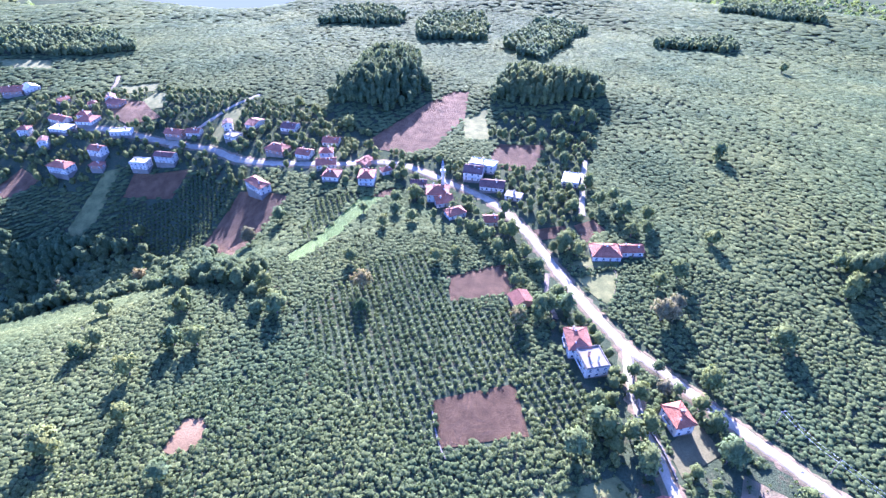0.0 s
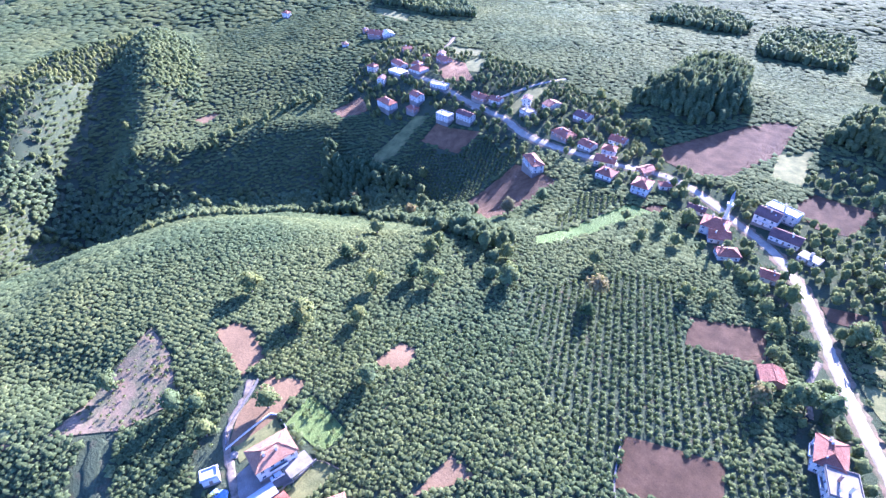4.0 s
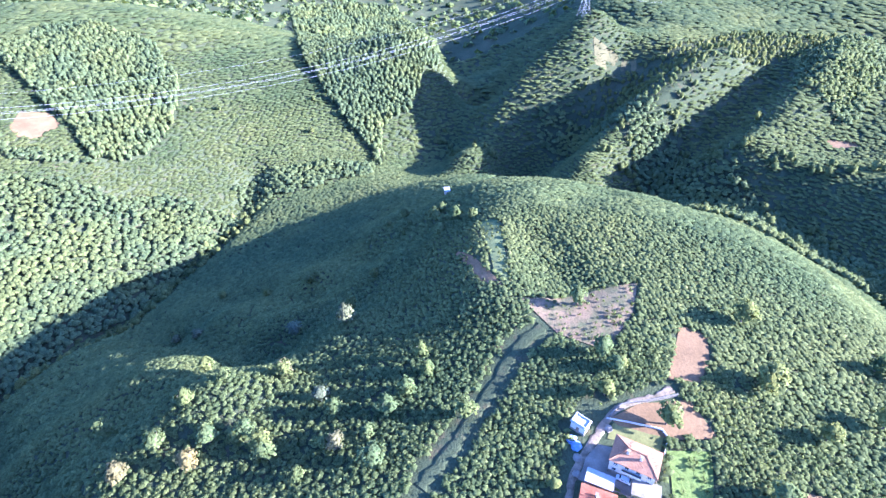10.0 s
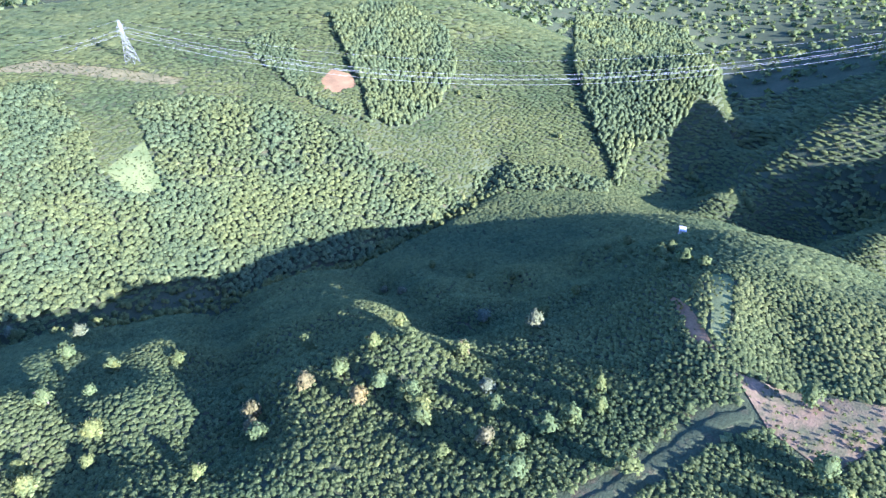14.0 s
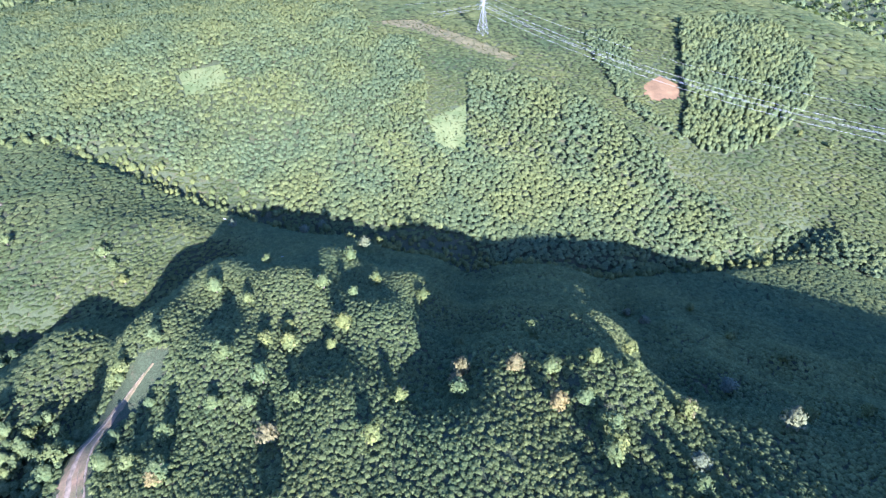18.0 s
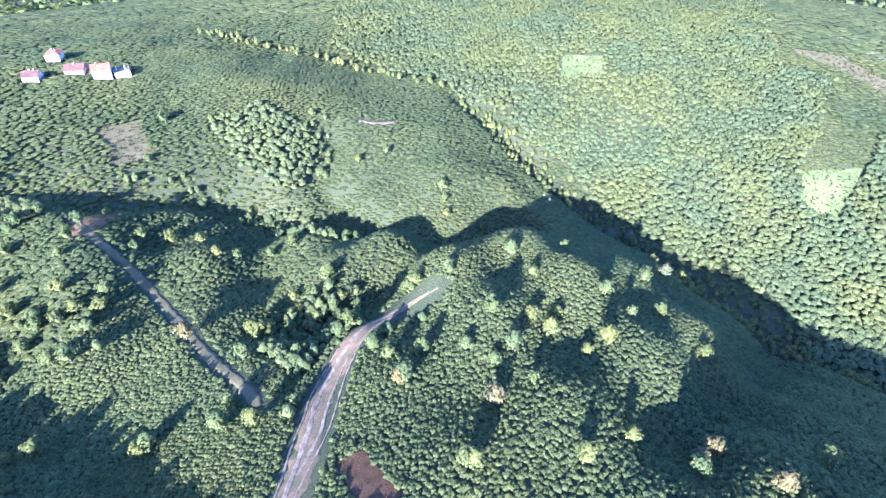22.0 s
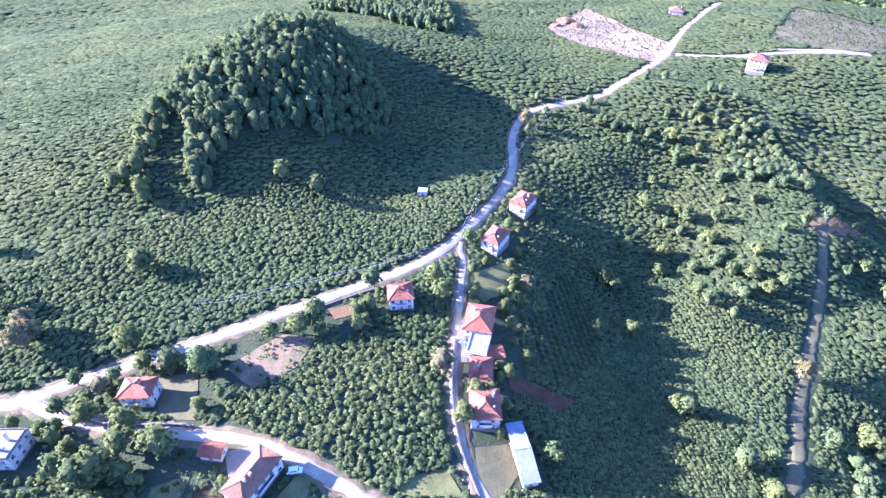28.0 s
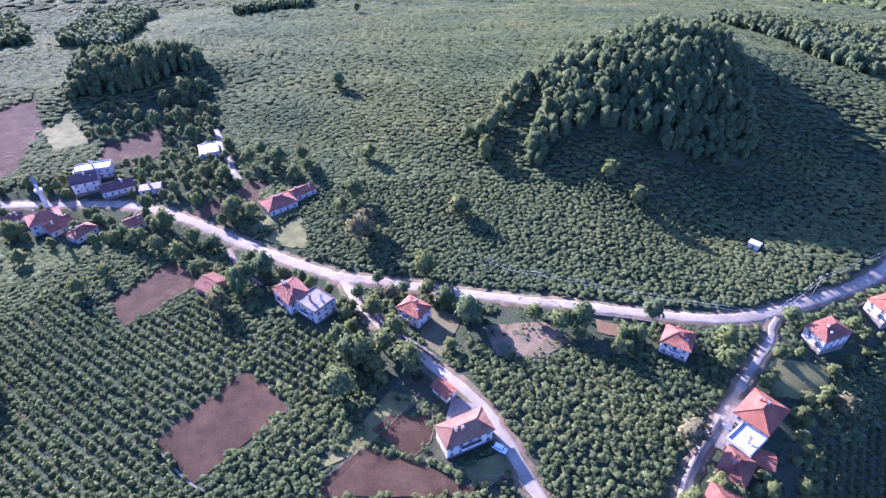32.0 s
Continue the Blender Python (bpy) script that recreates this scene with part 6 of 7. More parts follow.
def rosette(rs, n, reach, tall, width):
    """A hazel shoot clump: long leafy sprays that rise and spread from a low centre."""
    th = np.arange(n) * 2.4 + rs.random(n) * 0.8
    lift = np.radians(12 + 62 * ((np.arange(n) + 0.5) / n) + rs.normal(0, 7, n))
    d = np.c_[np.cos(th) * np.cos(lift), np.sin(th) * np.cos(lift), np.sin(lift)]
    side = np.c_[-np.sin(th), np.cos(th), rs.normal(0, 0.25, n)]
    root = np.c_[rs.normal(0, 0.12, n), rs.normal(0, 0.12, n), tall * (0.38 + 0.12 * rs.random(n))]
    long = reach * (0.75 + 0.45 * rs.random(n))[:, None]
    w = (width * (0.7 + 0.6 * rs.random(n)))[:, None]
    tip = root + d * long * [1, 1, tall / reach * 0.55]
    mid = root + (tip - root) * 0.6 + [0, 0, 0.1]
    return np.stack([root + d * 0.15, mid - side * w, tip - [0, 0, 0.12], mid + side * w], 1)


def rounded(quads, share=0.7):
    """Sprays turned outward, and shading directions that follow the whole crown more than the single spray."""
    z = quads[..., 2]
    core = np.array([*quads[..., :2].mean((0, 1)), z.mean() - 0.35 * (z.max() - z.min())])
    face = np.cross(quads[:, 2] - quads[:, 0], quads[:, 3] - quads[:, 1])
    face /= np.maximum(np.linalg.norm(face, axis=1), 1e-9)[:, None]
    out = quads.mean(1) - core
    out /= np.linalg.norm(out, axis=1)[:, None]
    back = (face * out).sum(1) < 0
    quads = quads.copy()
    quads[back] = quads[back][:, ::-1]
    face[back] *= -1
    dome = quads - core
    dome /= np.maximum(np.linalg.norm(dome, axis=2), 1e-9)[..., None]
    nrm = share * dome + (1 - share) * face[:, None] + [0, 0, 0.25]
    return quads, nrm / np.linalg.norm(nrm, axis=2)[..., None]


def plant_mass(name, label, category, spots, protos, material, rs, lo=0.8, hi=1.2, share=0.8, stretch=1.0, vary=0.35):
    """Many plants in one mesh: prototypes turned, scaled and set on the ground."""
    x, y = spots
    if not len(x):
        return
    z = height(x, y)
    n = len(x)
    pick, turn, scale = rs.integers(0, len(protos), n), rs.random(n) * 2 * np.pi, lo + (hi - lo) * rs.random(n)
    tall = stretch * scale * (1 + vary * (rs.random(n) - 0.5))
    blocks, shading = [], []
    for k, proto in enumerate(protos):
        m = pick == k
        proto, nrm = rounded(proto, share)
        c, s = np.cos(turn[m])[:, None, None], np.sin(turn[m])[:, None, None]
        q = proto[None] * np.stack([scale[m], scale[m], tall[m]], -1)[:, None, None, :]
        qx, qy = q[..., 0] * c - q[..., 1] * s, q[..., 0] * s + q[..., 1] * c
        blocks.append(np.stack([qx + x[m][:, None, None], qy + y[m][:, None, None], q[..., 2] + z[m][:, None, None]], -1).reshape(-1, 3))
        nx, ny = nrm[None, ..., 0] * c - nrm[None, ..., 1] * s, nrm[None, ..., 0] * s + nrm[None, ..., 1] * c
        shading.append(np.stack([nx, ny, np.broadcast_to(nrm[None, ..., 2], nx.shape)], -1).reshape(-1, 3))
    verts = np.concatenate(blocks)
    me = quick_mesh(name, verts, np.arange(len(verts)).reshape(-1, 4), material, np.concatenate(shading))
    tagged(new(name, me), label, category, kind="stuff")


def dome(rs, sides, levels, lump=0.13, up=0.25):
    """A bush or crown as uneven rings (radius, height) closed at the top: corners, faces and rounded shading."""
    verts, quads = [], []
    for k, (r, z) in enumerate(levels):
        th = 2 * np.pi * (np.arange(sides) + 0.5 * k) / sides + rs.normal(0, 0.12, sides)
        rr = r * (1 + lump * rs.normal(0, 1, sides))
        verts.append(np.c_[rr * np.cos(th), rr * np.sin(th), z * (1 + 0.08 * rs.normal(0, 1, sides))])
        if k:
            a, i = sides * (k - 1), np.arange(sides)
            quads.append(np.c_[a + i, a + (i + 1) % sides, a + sides + (i + 1) % sides, a + sides + i])
    b = sides * (len(levels) - 1)
    if sides == 4:
        quads.append(np.array([[b, b + 1, b + 2, b + 3]]))
    else:
        c = b + sides
        verts.append(np.array([[0, 0, levels[-1][1] * 1.1 + 0.1]]))
        quads.append(np.array([[c, b + j, b + j + 1, b + (j + 2) % sides] for j in range(0, sides, 2)]))
    verts, quads = np.concatenate(verts), np.concatenate(quads)
    wide, lo, hi = max(r for r, z in levels), levels[0][1], levels[-1][1]
    nrm = np.c_[verts[:, :2] / wide, (verts[:, 2] - lo) / (hi - lo) * 1.1 + up]
    return verts, quads, nrm / np.linalg.norm(nrm, axis=1)[:, None]


def leafy(crown, sprays):
    """A crown with loose leafy sprays that break its outline."""
    q, nrm = rounded(sprays, 0.75)
    v0, f0, n0 = crown
    return np.r_[v0, q.reshape(-1, 3)], np.r_[f0, np.arange(4 * len(q)).reshape(-1, 4) + len(v0)], np.r_[n0, nrm.reshape(-1, 3)]


def rim_distance(x, y, rims):
    """How far each spot lies from the nearest edge of the given outlines."""
    best = np.full(len(x), 1e9)
    for poly in rims:
        for (ax, ay), (bx, by) in zip(poly, poly[1:] + poly[:1]):
            ux, uy = bx - ax, by - ay
            k = np.clip(((x - ax) * ux + (y - ay) * uy) / (ux * ux + uy * uy), 0, 1)
            best = np.minimum(best, np.hypot(x - ax - k * ux, y - ay - k * uy))
    return best


def crown_mass(name, label, category, spots, protos, material, rs, lo=0.8, hi=1.2, stretch=1.0, vary=0.3, rims=()):
    """Many closed crowns in one mesh, turned, scaled and set on the ground; lower towards the rims."""
    x, y = spots
    if not len(x):
        return
    z, n = height(x, y), len(x)
    pick, turn, scale = rs.integers(0, len(protos), n), rs.random(n) * 2 * np.pi, lo + (hi - lo) * rs.random(n)
    tall = stretch * scale * (1 + vary * (rs.random(n) - 0.5))
    if rims:
        tall *= np.clip(0.34 + np.sqrt(rim_distance(x, y, rims) / 17) * 0.66, 0.34, 1.0)
    verts, quads, shading, base = [], [], [], 0
    for k, (v, f, nrm) in enumerate(protos):
        m = pick == k
        c, s = np.cos(turn[m])[:, None], np.sin(turn[m])[:, None]
        px, py = v[None, :, 0] * scale[m][:, None], v[None, :, 1] * scale[m][:, None]
        verts.append(np.stack([px * c - py * s + x[m][:, None], px * s + py * c + y[m][:, None], v[None, :, 2] * tall[m][:, None] + z[m][:, None]], -1).reshape(-1, 3))
        shading.append(np.stack([nrm[None, :, 0] * c - nrm[None, :, 1] * s, nrm[None, :, 0] * s + nrm[None, :, 1] * c, np.broadcast_to(nrm[None, :, 2], (m.sum(), len(v)))], -1).reshape(-1, 3))
        quads.append((f[None] + base + len(v) * np.arange(m.sum())[:, None, None]).reshape(-1, 4))
        base += len(v) * int(m.sum())
    me = quick_mesh(name, np.concatenate(verts), np.concatenate(quads), material, np.concatenate(shading))
    tagged(new(name, me), label, category, kind="stuff")


def scatter(rs, step, r0, r1, code, jitter=0.3, turn=25.0, keep=1.0):
    """Spots on a turned grid between two distances, on one kind of cover."""
    n = int(r1 / step) + 2
    gx, gy = np.meshgrid(np.arange(-n, n) * step, np.arange(-n, n) * step)
    gx, gy = gx.ravel(), gy.ravel()
    loose = jitter * (0.35 + 1.3 * (0.5 + 0.5 * np.sin(gx / 71) * np.sin(gy / 57)))
    gx = gx + rs.normal(0, 1, len(gx)) * step * loose
    gy = gy + rs.normal(0, 1, len(gy)) * step * loose
    c, s = math.cos(radians(turn)), math.sin(radians(turn))
    x, y = gx * c - gy * s, gx * s + gy * c
    r = np.hypot(x, y)
    ok = (r >= r0) & (r < r1) & (rs.random(len(x)) < keep)
    x, y = x[ok], y[ok]
    ok = COVER[cell(y), cell(x)] == code
    return x[ok], y[ok]


rs = np.random.default_rng(3)
near_bush = [dome(rs, 4, [(1.2, 0.85), (0.5, 1.3)], 0.26, 1.0) for _ in range(16)]
leafy_bush = [leafy(dome(rs, 4, [(1.2, 0.8), (0.5, 1.2)], 0.26, 1.0), leaf_ball(rs, 5, 1.0, 0.95, 0.75, 0.36)) for _ in range(12)]
row_bush = [leafy(dome(rs, 4, [(1.4, 0.5), (0.7, 1.3)]), leaf_ball(rs, 14, 1.4, 1.5, 0.6, 0.42)) for _ in range(8)]
brow_bush = [dome(rs, 4, [(1.75, 1.0), (0.7, 1.3)], 0.26, 1.8) for _ in range(16)]
mid_bush = [dome(rs, 4, [(2.5, 1.0), (1.0, 1.36)], 0.28, 2.2) for _ in range(10)]
far_bush = [dome(rs, 4, [(5.8, 1.0), (2.2, 1.7)], 0.3, 2.5) for _ in range(10)]
shoot = [rosette(rs, 11, 1.35, 2.3, 0.42) for _ in range(8)]
hill_clump = [leaf_ball(rs, 5, 9.0, 5.5, 1.0, 6.5) for _ in range(5)]
near_tree = [leafy(dome(rs, 6, [(1.8, 2.0), (2.1, 4.2), (1.1, 6.1)]), leaf_ball(rs, 34, 2.3, 2.4, 4.0, 0.55)) for _ in range(6)]
slope_tree = [leafy(dome(rs, 6, [(2.5, 3.2), (1.3, 4.7)], 0.2, 0.9), leaf_ball(rs, 3, 1.9, 1.6, 3.8, 0.8)) for _ in range(8)]
far_tree = [leafy(dome(rs, 4, [(3.1, 3.0), (1.5, 5.0)], 0.22, 0.9), leaf_ball(rs, 1, 2.0, 2.0, 4.0, 1.3)) for _ in range(8)]
knoll_tree = [leafy(dome(rs, 6, [(1.4, 1.5), (2.4, 8.0), (2.3, 11.5), (1.2, 13.4)], 0.2), np.concatenate([leaf_ball(rs, 32, 2.9, 3.6, 10.6, 0.75), leaf_ball(rs, 26, 2.7, 5.5, 3.5, 0.8)])) for _ in range(6)]
tall_tree = [leafy(dome(rs, 6, [(1.4, 1.5), (2.5, 5.0), (2.3, 7.2), (1.2, 8.5)], 0.2), np.concatenate([leaf_ball(rs, 30, 2.8, 2.9, 6.0, 0.65), leaf_ball(rs, 12, 2.5, 3.2, 2.8, 0.75)])) for _ in range(6)]
tall_far = [leafy(dome(rs, 4, [(2.0, 2.0), (2.9, 6.2), (1.4, 9.2)], 0.22), leaf_ball(rs, 2, 2.4, 3.0, 6.5, 1.5)) for _ in range(8)]
garden_tree = [leafy(dome(rs, 6, [(1.4, 1.2), (2.0, 3.4), (1.1, 5.2)]), leaf_ball(rs, 22, 2.3, 2.9, 2.9, 0.62)) for _ in range(8)]
HAZEL, WOODS, SHRUBS = "hazel bushes", "wood", "shrubs"
crown_mass("hazel_bushes", "leafy green hazel bushes on the near slopes", HAZEL, scatter(rs, 1.75, 3, 150, 0, 0.3), leafy_bush, LEAF, rs, 0.85, 1.2, vary=0.36)
crown_mass("hazel_bushes", "dense round green hazel bushes on the slopes", HAZEL, scatter(rs, 1.75, 150, 235, 0, 0.3), near_bush, LEAF, rs, 0.86, 1.22, vary=0.36)
crown_mass("hazel_bushes", "green hazel bushes round the brow of the hill", HAZEL, scatter(rs, 2.2, 235, 340, 0, 0.32), brow_bush, LEAF, rs, 0.95, 1.18, vary=0.22)
crown_mass("hazel_bushes", "green hazel orchards on the middle slopes", HAZEL, scatter(rs, 3.1, 340, 560, 0, 0.36, 40), mid_bush, LEAF, rs, 0.92, 1.14, vary=0.16)
crown_mass("hazel_bushes", "green hazel orchards on the farther slopes", HAZEL, scatter(rs, 4.4, 560, 760, 0, 0.36, 10), mid_bush, LEAF, rs, 1.35, 1.65, stretch=0.75, vary=0.16)
crown_mass("hazel_bushes", "green hazel orchards on the far hills", HAZEL, scatter(rs, 8.0, 760, 1090, 0, 0.36, 10), far_bush, LEAF, rs, 1.1, 1.35, vary=0.16)
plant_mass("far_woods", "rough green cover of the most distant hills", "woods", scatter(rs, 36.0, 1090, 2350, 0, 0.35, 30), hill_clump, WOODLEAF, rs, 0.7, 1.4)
crown_mass("hazel_rows", "hazel bushes in clear straight rows over brown earth", HAZEL, scatter(rs, 3.2, 60, 400, 6, 0.07, 27.7), row_bush, LEAF, rs, 0.85, 1.05)
crown_mass("wood", "groves of green trees along the gullies", WOODS, scatter(rs, 3.6, 50, 320, 2, 0.35, 12), near_tree, TREELEAF["grove"], rs, 0.7, 1.25, vary=0.4)
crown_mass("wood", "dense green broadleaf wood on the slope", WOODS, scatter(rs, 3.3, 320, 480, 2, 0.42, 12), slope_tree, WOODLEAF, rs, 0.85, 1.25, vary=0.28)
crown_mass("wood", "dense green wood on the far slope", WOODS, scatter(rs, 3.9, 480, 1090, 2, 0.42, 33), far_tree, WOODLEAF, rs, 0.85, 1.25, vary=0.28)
crown_mass("wood", "tall dark wood that stands like a wall above the fields", WOODS, scatter(rs, 3.9, 50, 470, 3, 0.45, 12), tall_tree, TREELEAF["grove"], rs, 0.75, 1.25, vary=0.4)
crown_mass("wood", "tall dark wood on a knoll behind the village", WOODS, scatter(rs, 3.9, 50, 1090, 7, 0.45, 12), knoll_tree, TREELEAF["grove"], rs, 0.8, 1.25, stretch=1.1, vary=0.3, rims=(WOOD["mound"], WOOD["block"]))
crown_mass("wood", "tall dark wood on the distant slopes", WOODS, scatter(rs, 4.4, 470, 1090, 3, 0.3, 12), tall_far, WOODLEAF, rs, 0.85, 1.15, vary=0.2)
plant_mass("scrub", "small scattered shrubs on half-cleared plots", SHRUBS, scatter(rs, 2.3, 50, 1090, 5, 0.5, 50, 0.5), shoot, LEAF, rs, 0.3, 0.9)
crown_mass("garden_trees", "round fruit and walnut trees between the village houses", "trees", scatter(rs, 6.2, 50, 1090, 4, 0.45, 18, 0.85), garden_tree, TREELEAF["grove"], rs, 0.6, 1.2)
plant_mass("garden_shrubs", "low green shrubs in the village gardens", SHRUBS, scatter(rs, 3.6, 50, 1090, 4, 0.5, 50, 0.6), shoot, LEAF, rs, 0.5, 1.0)


def tree_line(line, gap, spread):
    """Spots strung loosely along a line."""
    p = glide(line, gap)
    q = p + rs.normal(0, spread, p.shape)
    return q[COVER[cell(q[:, 1]), cell(q[:, 0])] != 1]


for label, leaf, small, big, lines in (
    ("line of full green trees along the stream and its gullies", "grove", 0.8, 1.5, [
        [(300, -452), (246, -458), (176, -436), (125, -408), (81, -386), (45, -363), (0, -345)], [(-200, -318), (-290, -316), (-366, -326)],
        [(532, -382), (459, -402), (391, -452), (307, -452)], [(-576, -199), (-540, -171), (-507, -107)]]),
    ("row of round green trees between hazel plots", "grove", 0.8, 1.35, [
        [(286, -290), (263, -277), (252, -249)], [(331, -157), (303, -178), (263, -199), (225, -205)], [(289, -184), (250, -198), (206, -202), (190, -226)],
        [(158, -147), (142, -144), (135, -158), (150, -120)], [(-288, 230), (-248, 234), (-182, 202), (-145, 182), (-120, 168), (-103, 151)],
        [(325, 70), (347, 46), (386, 20), (403, 5)], [(340, 34), (327, -14), (317, -53), (306, -80)], [(346, -15), (350, -39), (366, -52), (382, -40)],
        [(267, -26), (263, -47), (238, -66), (212, -51)], [(120, -112), (121, -135), (113, -155), (102, -169), (92, -174)], [(100, -120), (101, -138), (94, -151)], [(108, -74), (110, -86), (117, -99)]]),
    ("dark full trees along the shaded ravine", "grove", 0.9, 1.6, [
        [(-485, 2), (-481, 22), (-478, 55), (-446, 107)], [(-427, 136), (-382, 170), (-328, 193), (-285, 214)], [(-518, 74), (-466, 128), (-461, 183), (-458, 256), (-432, 277)],
        [(-689, 194), (-678, 231), (-631, 238), (-590, 200)], [(-261, -122), (-253, -92), (-223, -61)], [(-640, 20), (-600, 0), (-560, -30)]])):
    spots = np.concatenate([tree_line(line, 5.0, 5.0) for line in lines])
    crown_mass("tree_line", label, "trees", (spots[:, 0], spots[:, 1]), garden_tree, TREELEAF[leaf], rs, small, big, vary=0.4)
for far_code in (2, 3):
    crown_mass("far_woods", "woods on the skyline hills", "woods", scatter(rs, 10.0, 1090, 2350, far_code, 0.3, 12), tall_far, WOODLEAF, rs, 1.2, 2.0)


def tree_proto(kind, tall, seed, label):
    r = np.random.default_rng(seed)
    top = anchor("tree", pose(0, 0, 0), label, "tree", "trees among the orchards")
    bm = bmesh.new()
    lean = r.normal(0, 0.25, 2)
    add_rod(bm, (0, 0, -0.5), (lean[0] * 0.5, lean[1] * 0.5, tall * 0.38), 0.24, 0.17, 7)
    add_rod(bm, (lean[0] * 0.5, lean[1] * 0.5, tall * 0.37), (lean[0], lean[1], tall * 0.72), 0.17, 0.07, 6)
    for k in range(6):
        a = k * 1.05 + r.random()
        h = tall * (0.28 + 0.07 * k)
        add_rod(bm, (lean[0] * 0.5, lean[1] * 0.5, h), (1.6 * math.cos(a), 1.6 * math.sin(a), h + tall * 0.2), 0.09, 0.03, 5)
    part("trunk", bm, BARK, top)
    blobs = [leaf_ball(r, 64, tall * 0.3, tall * 0.34, tall * 0.6, 0.42, 1.0)]
    for k in range(6):
        a = k * 1.05 + r.random()
        d = tall * 0.22 * (0.7 + 0.6 * r.random())
        blobs.append(leaf_ball(r, 20, tall * 0.17, tall * 0.17, tall * (0.4 + 0.3 * r.random()), 0.4, 1.0) + [d * math.cos(a), d * math.sin(a), 0])
    pairs = [rounded(b, 0.6) for b in blobs]
    core_v, core_f, core_n = dome(r, 6, [(tall * 0.16, tall * 0.3), (tall * 0.27, tall * 0.52), (tall * 0.2, tall * 0.76), (tall * 0.08, tall * 0.9)], 0.14)
    v, nrm = (np.concatenate([pair[k] for pair in pairs]).reshape(-1, 3) for k in (0, 1))
    faces = np.r_[core_f, np.arange(len(v)).reshape(-1, 4) + len(core_v)]
    part("crown", quick_mesh("crown", np.r_[core_v, v], faces, TREELEAF[kind], np.r_[core_n, nrm]), None, top)
    return top


TREE_LABEL = {"green": "round green broadleaf tree standing among hazel bushes", "yellow": "broadleaf tree with yellow-brown turning leaves",
              "dark": "dark green bushy tree in the orchard", "pale": "pale grey-green tree on the slope"}
protos = {}
TREES = []
for rows in TREE_LISTS:
    TREES += rows
for kind, x, y, tall in TREES:
    k = rng.randrange(3)
    if (kind, k) not in protos:
        top = protos[(kind, k)] = tree_proto(kind, 7.0, 100 + 10 * k + len(kind), TREE_LABEL[kind])
        s = tall / 7.0 * rng.uniform(1.1, 1.7)
        top.matrix_world = pose(x, y, ground_z(x, y) - 0.1, 0, 0, rng.uniform(0, 360))
        top.scale = (s, s, s)
        continue
    src = protos[(kind, k)]
    ob = copy_thing(src, pose(x, y, ground_z(x, y) - 0.1, 0, 0, rng.uniform(0, 360)))
    s = tall / 7.0 * rng.uniform(1.1, 1.8)
    ob.scale = (s * rng.uniform(0.9, 1.1), s * rng.uniform(0.9, 1.1), s * rng.uniform(0.9, 1.15))


# ---- fences, heaps and small things ----
def post_fence(line, tall, label):
    p = glide(line, 2.5)
    top = anchor("fence", pose(*p[0], ground_z(*p[0])), label, "fence")
    inv = top.matrix_world.inverted()
    tops = []
    for x, y in p:
        z = ground_z(x, y)
        lean = rng.uniform(-0.08, 0.08)
        a, b = inv @ Vector((x, y, z - 0.3)), inv @ Vector((x + lean, y + lean, z + tall))
        part("post", rod(a, b, 0.08, 0.07, 6), TIMBER, top)
        tops.append(b)
    for a, b in zip(tops, tops[1:]):
        for drop in (0.1, tall * 0.5):
            part("rail", rod(a - Vector((0, 0, drop)), b - Vector((0, 0, drop)), 0.045, 0.045, 4), TIMBER, top)


post_fence(PLACES["fence_square"], 1.1, "weathered timber fence below the weedy meadow")
post_fence(PLACES["fence_lawn"], 1.1, "weathered timber fence round the ploughed plot")
post_fence(PLACES["fence_big"], 1.1, "weathered timber fence round the green lawn")
post_fence(PLACES["fence_end"], 1.1, "short timber fence at the lawn's end")
post_fence(PLACES["fence_lane"], 1.2, "thin fence across the shaded lawn by the lane")
post_fence(PLACES["fence_yard"], 1.2, "timber fence beside the bright weeds")
post_fence(PLACES["fence_long"], 1.1, "timber fence round the lawn of the long house")
stone_wall(PLACES["lane_wall"], 0.9, 0.4, "rough stone wall along the village lane")
stone_wall(PLACES["road_wall"], 0.8, 0.4, "low stone wall beside the upper road")


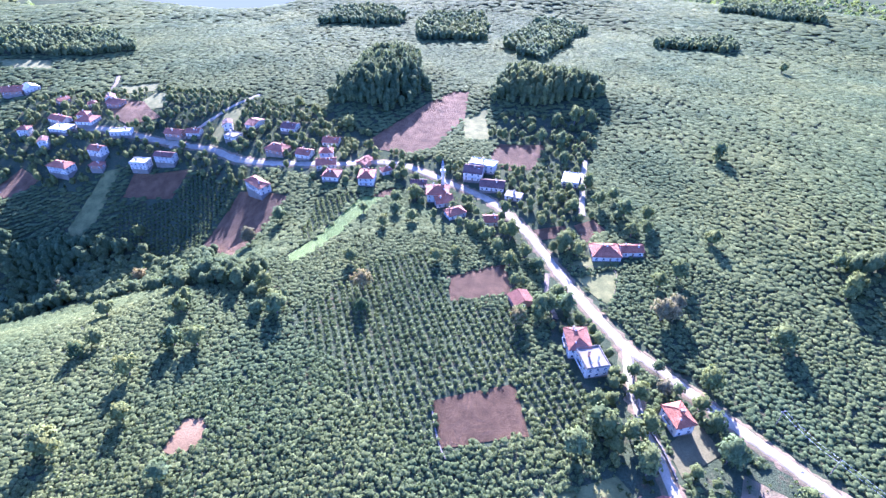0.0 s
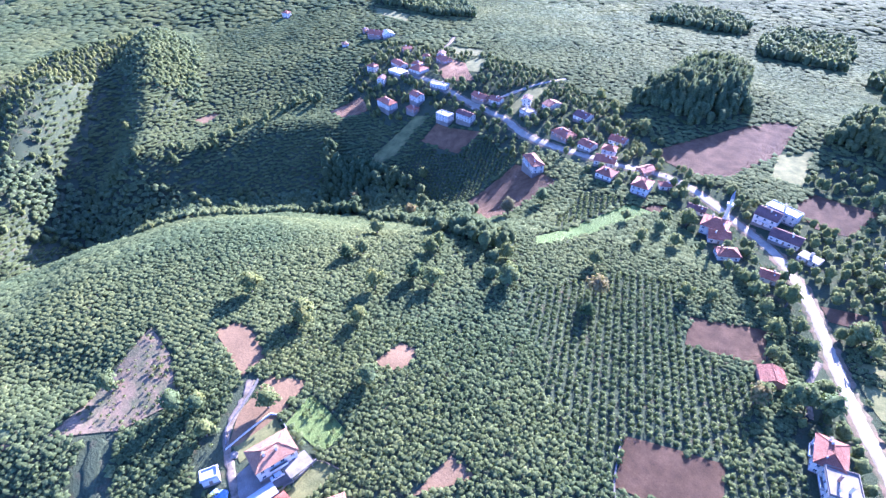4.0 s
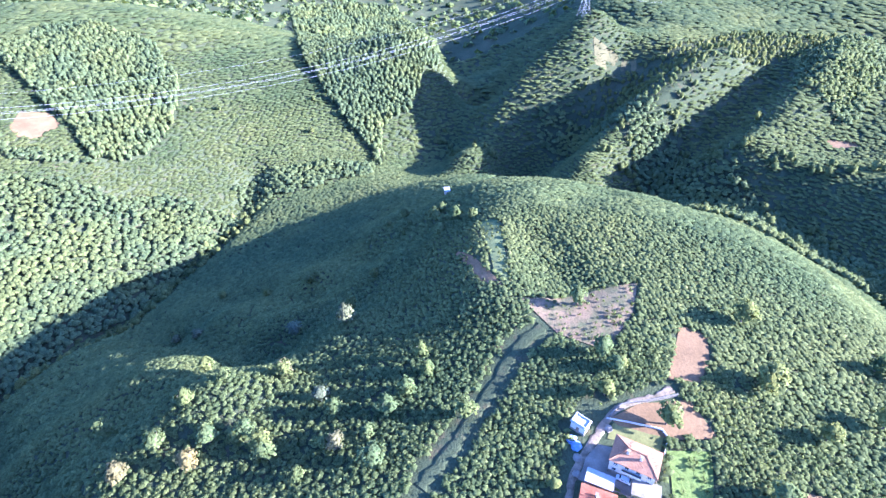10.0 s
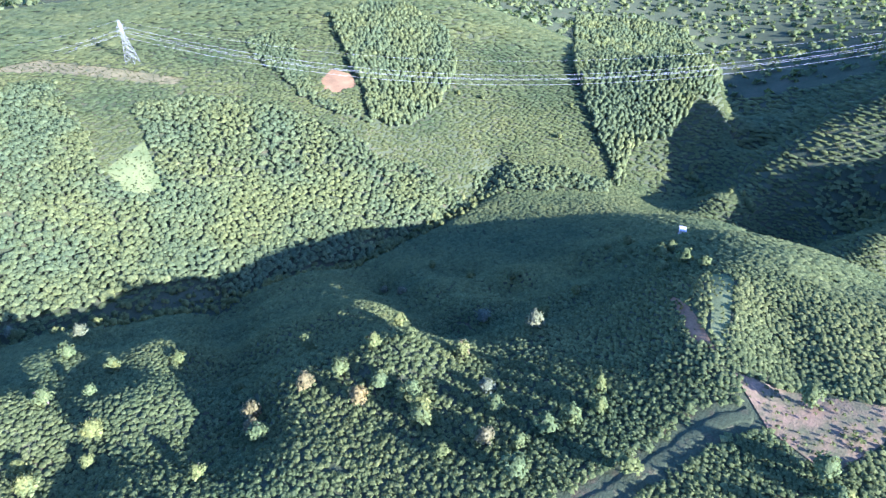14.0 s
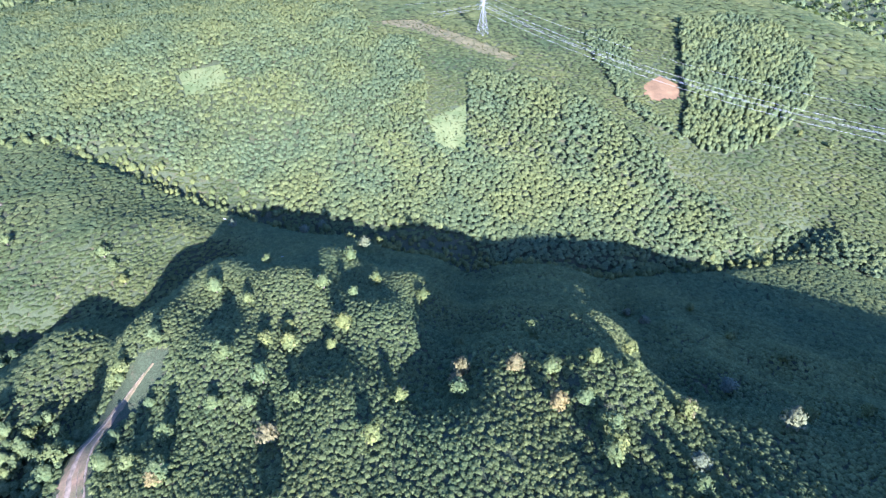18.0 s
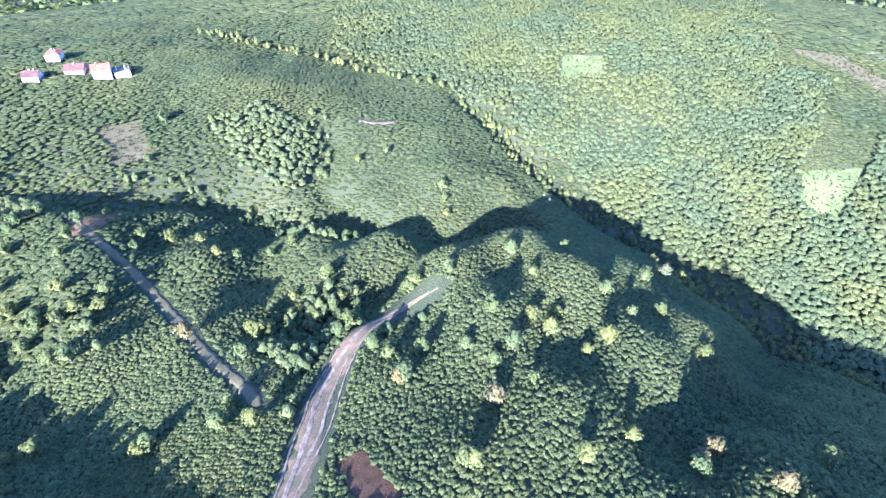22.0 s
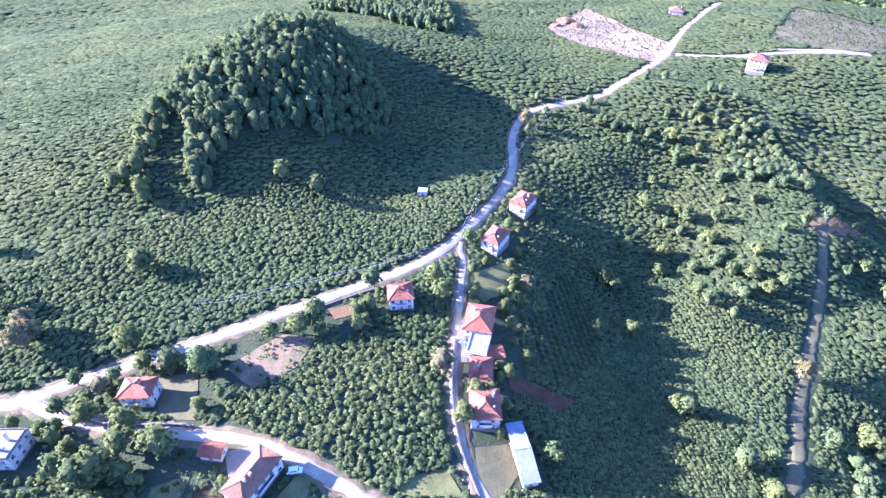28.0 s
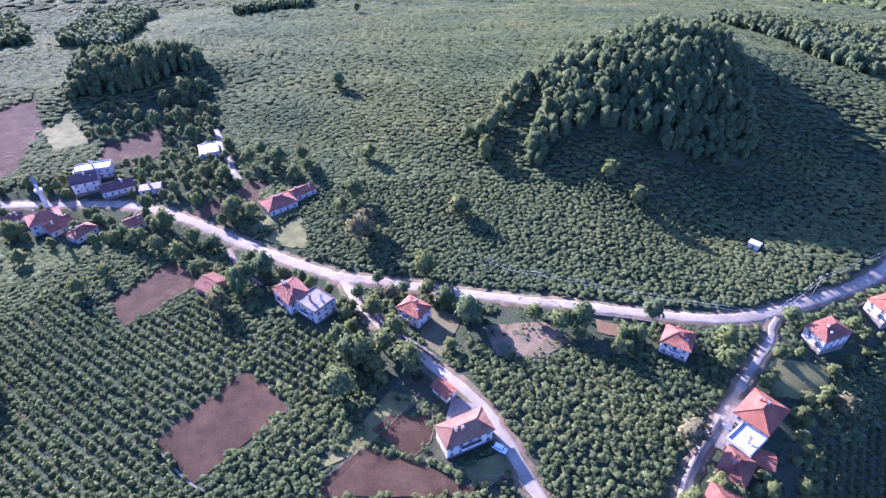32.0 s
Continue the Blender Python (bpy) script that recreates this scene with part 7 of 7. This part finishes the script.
def heap(name, x, y, radius, tall, material, label, category, seed, raise_by=0.0):
    """An uneven mound."""
    bm = bmesh.new()
    bmesh.ops.create_icosphere(bm, subdivisions=3, radius=1.0)
    for v in bm.verts:
        n = noise.noise(v.co * 1.7 + Vector((seed, 0, 0))) * 0.28 + noise.noise(v.co * 5 + Vector((0, seed, 0))) * 0.1
        v.co = Vector((v.co.x * radius * (1 + n), v.co.y * radius * (1 + n), max(v.co.z, -0.2) * tall * (1 + n)))
    ob = new(name, mesh_object(name, bm, material))
    ob.location = (x, y, ground_z(x, y) + raise_by)
    return tagged(ob, label, category)


for k, (x, y) in enumerate(PLACES["tarp"]):
    heap("tarpaulin", x, y, 1.7, 0.9, CARPAINT["blue"], "heap of goods under a blue tarpaulin", "tarpaulin", 3 + k)
for k, (x, y) in enumerate(PLACES["heap"]):
    heap("rubble", x, y, 9 - 2 * k, 4.5 - k, SOILS["red"], "heap of reddish rubble in the cut hillside", "rubble", 11 + k)
for k, (x, y) in enumerate(PLACES["boulder"]):
    heap("boulder", x, y, 1.6, 1.5, WHITECON, "pale boulder lying on the hazel slope", "boulder", 21 + k)
for k, (x, y) in enumerate(PLACES["blockpile"]):
    heap("rubble", x, y, 1.3, 0.7, CONCRETE, "small heap of grey building rubble by the yard", "rubble", 31 + k)
for k, (x, y) in enumerate(PLACES["nuts"]):
    heap("drying_nuts", x, y, 1.1, 0.22, TIMBER, "spread of brown hazelnuts drying on a flat roof", "hazelnuts", 41 + k, 3.5)


def bare_tree(x, y):
    top = anchor("bare_tree", pose(x, y, ground_z(x, y)), "pale bare dead tree with a few limbs", "tree")
    part("trunk", rod((0, 0, -0.4), (0.3, 0.2, 6.5), 0.22, 0.06, 7), CONCRETE, top)
    for k in range(5):
        a, h = k * 1.3, 2.6 + 0.75 * k
        part("limb", rod((0.12, 0.08, h), (0.12 + 1.5 * math.cos(a), 0.08 + 1.5 * math.sin(a), h + 1.1), 0.08, 0.02, 5), CONCRETE, top)


bare_tree(*PLACES["dead_tree"][0])
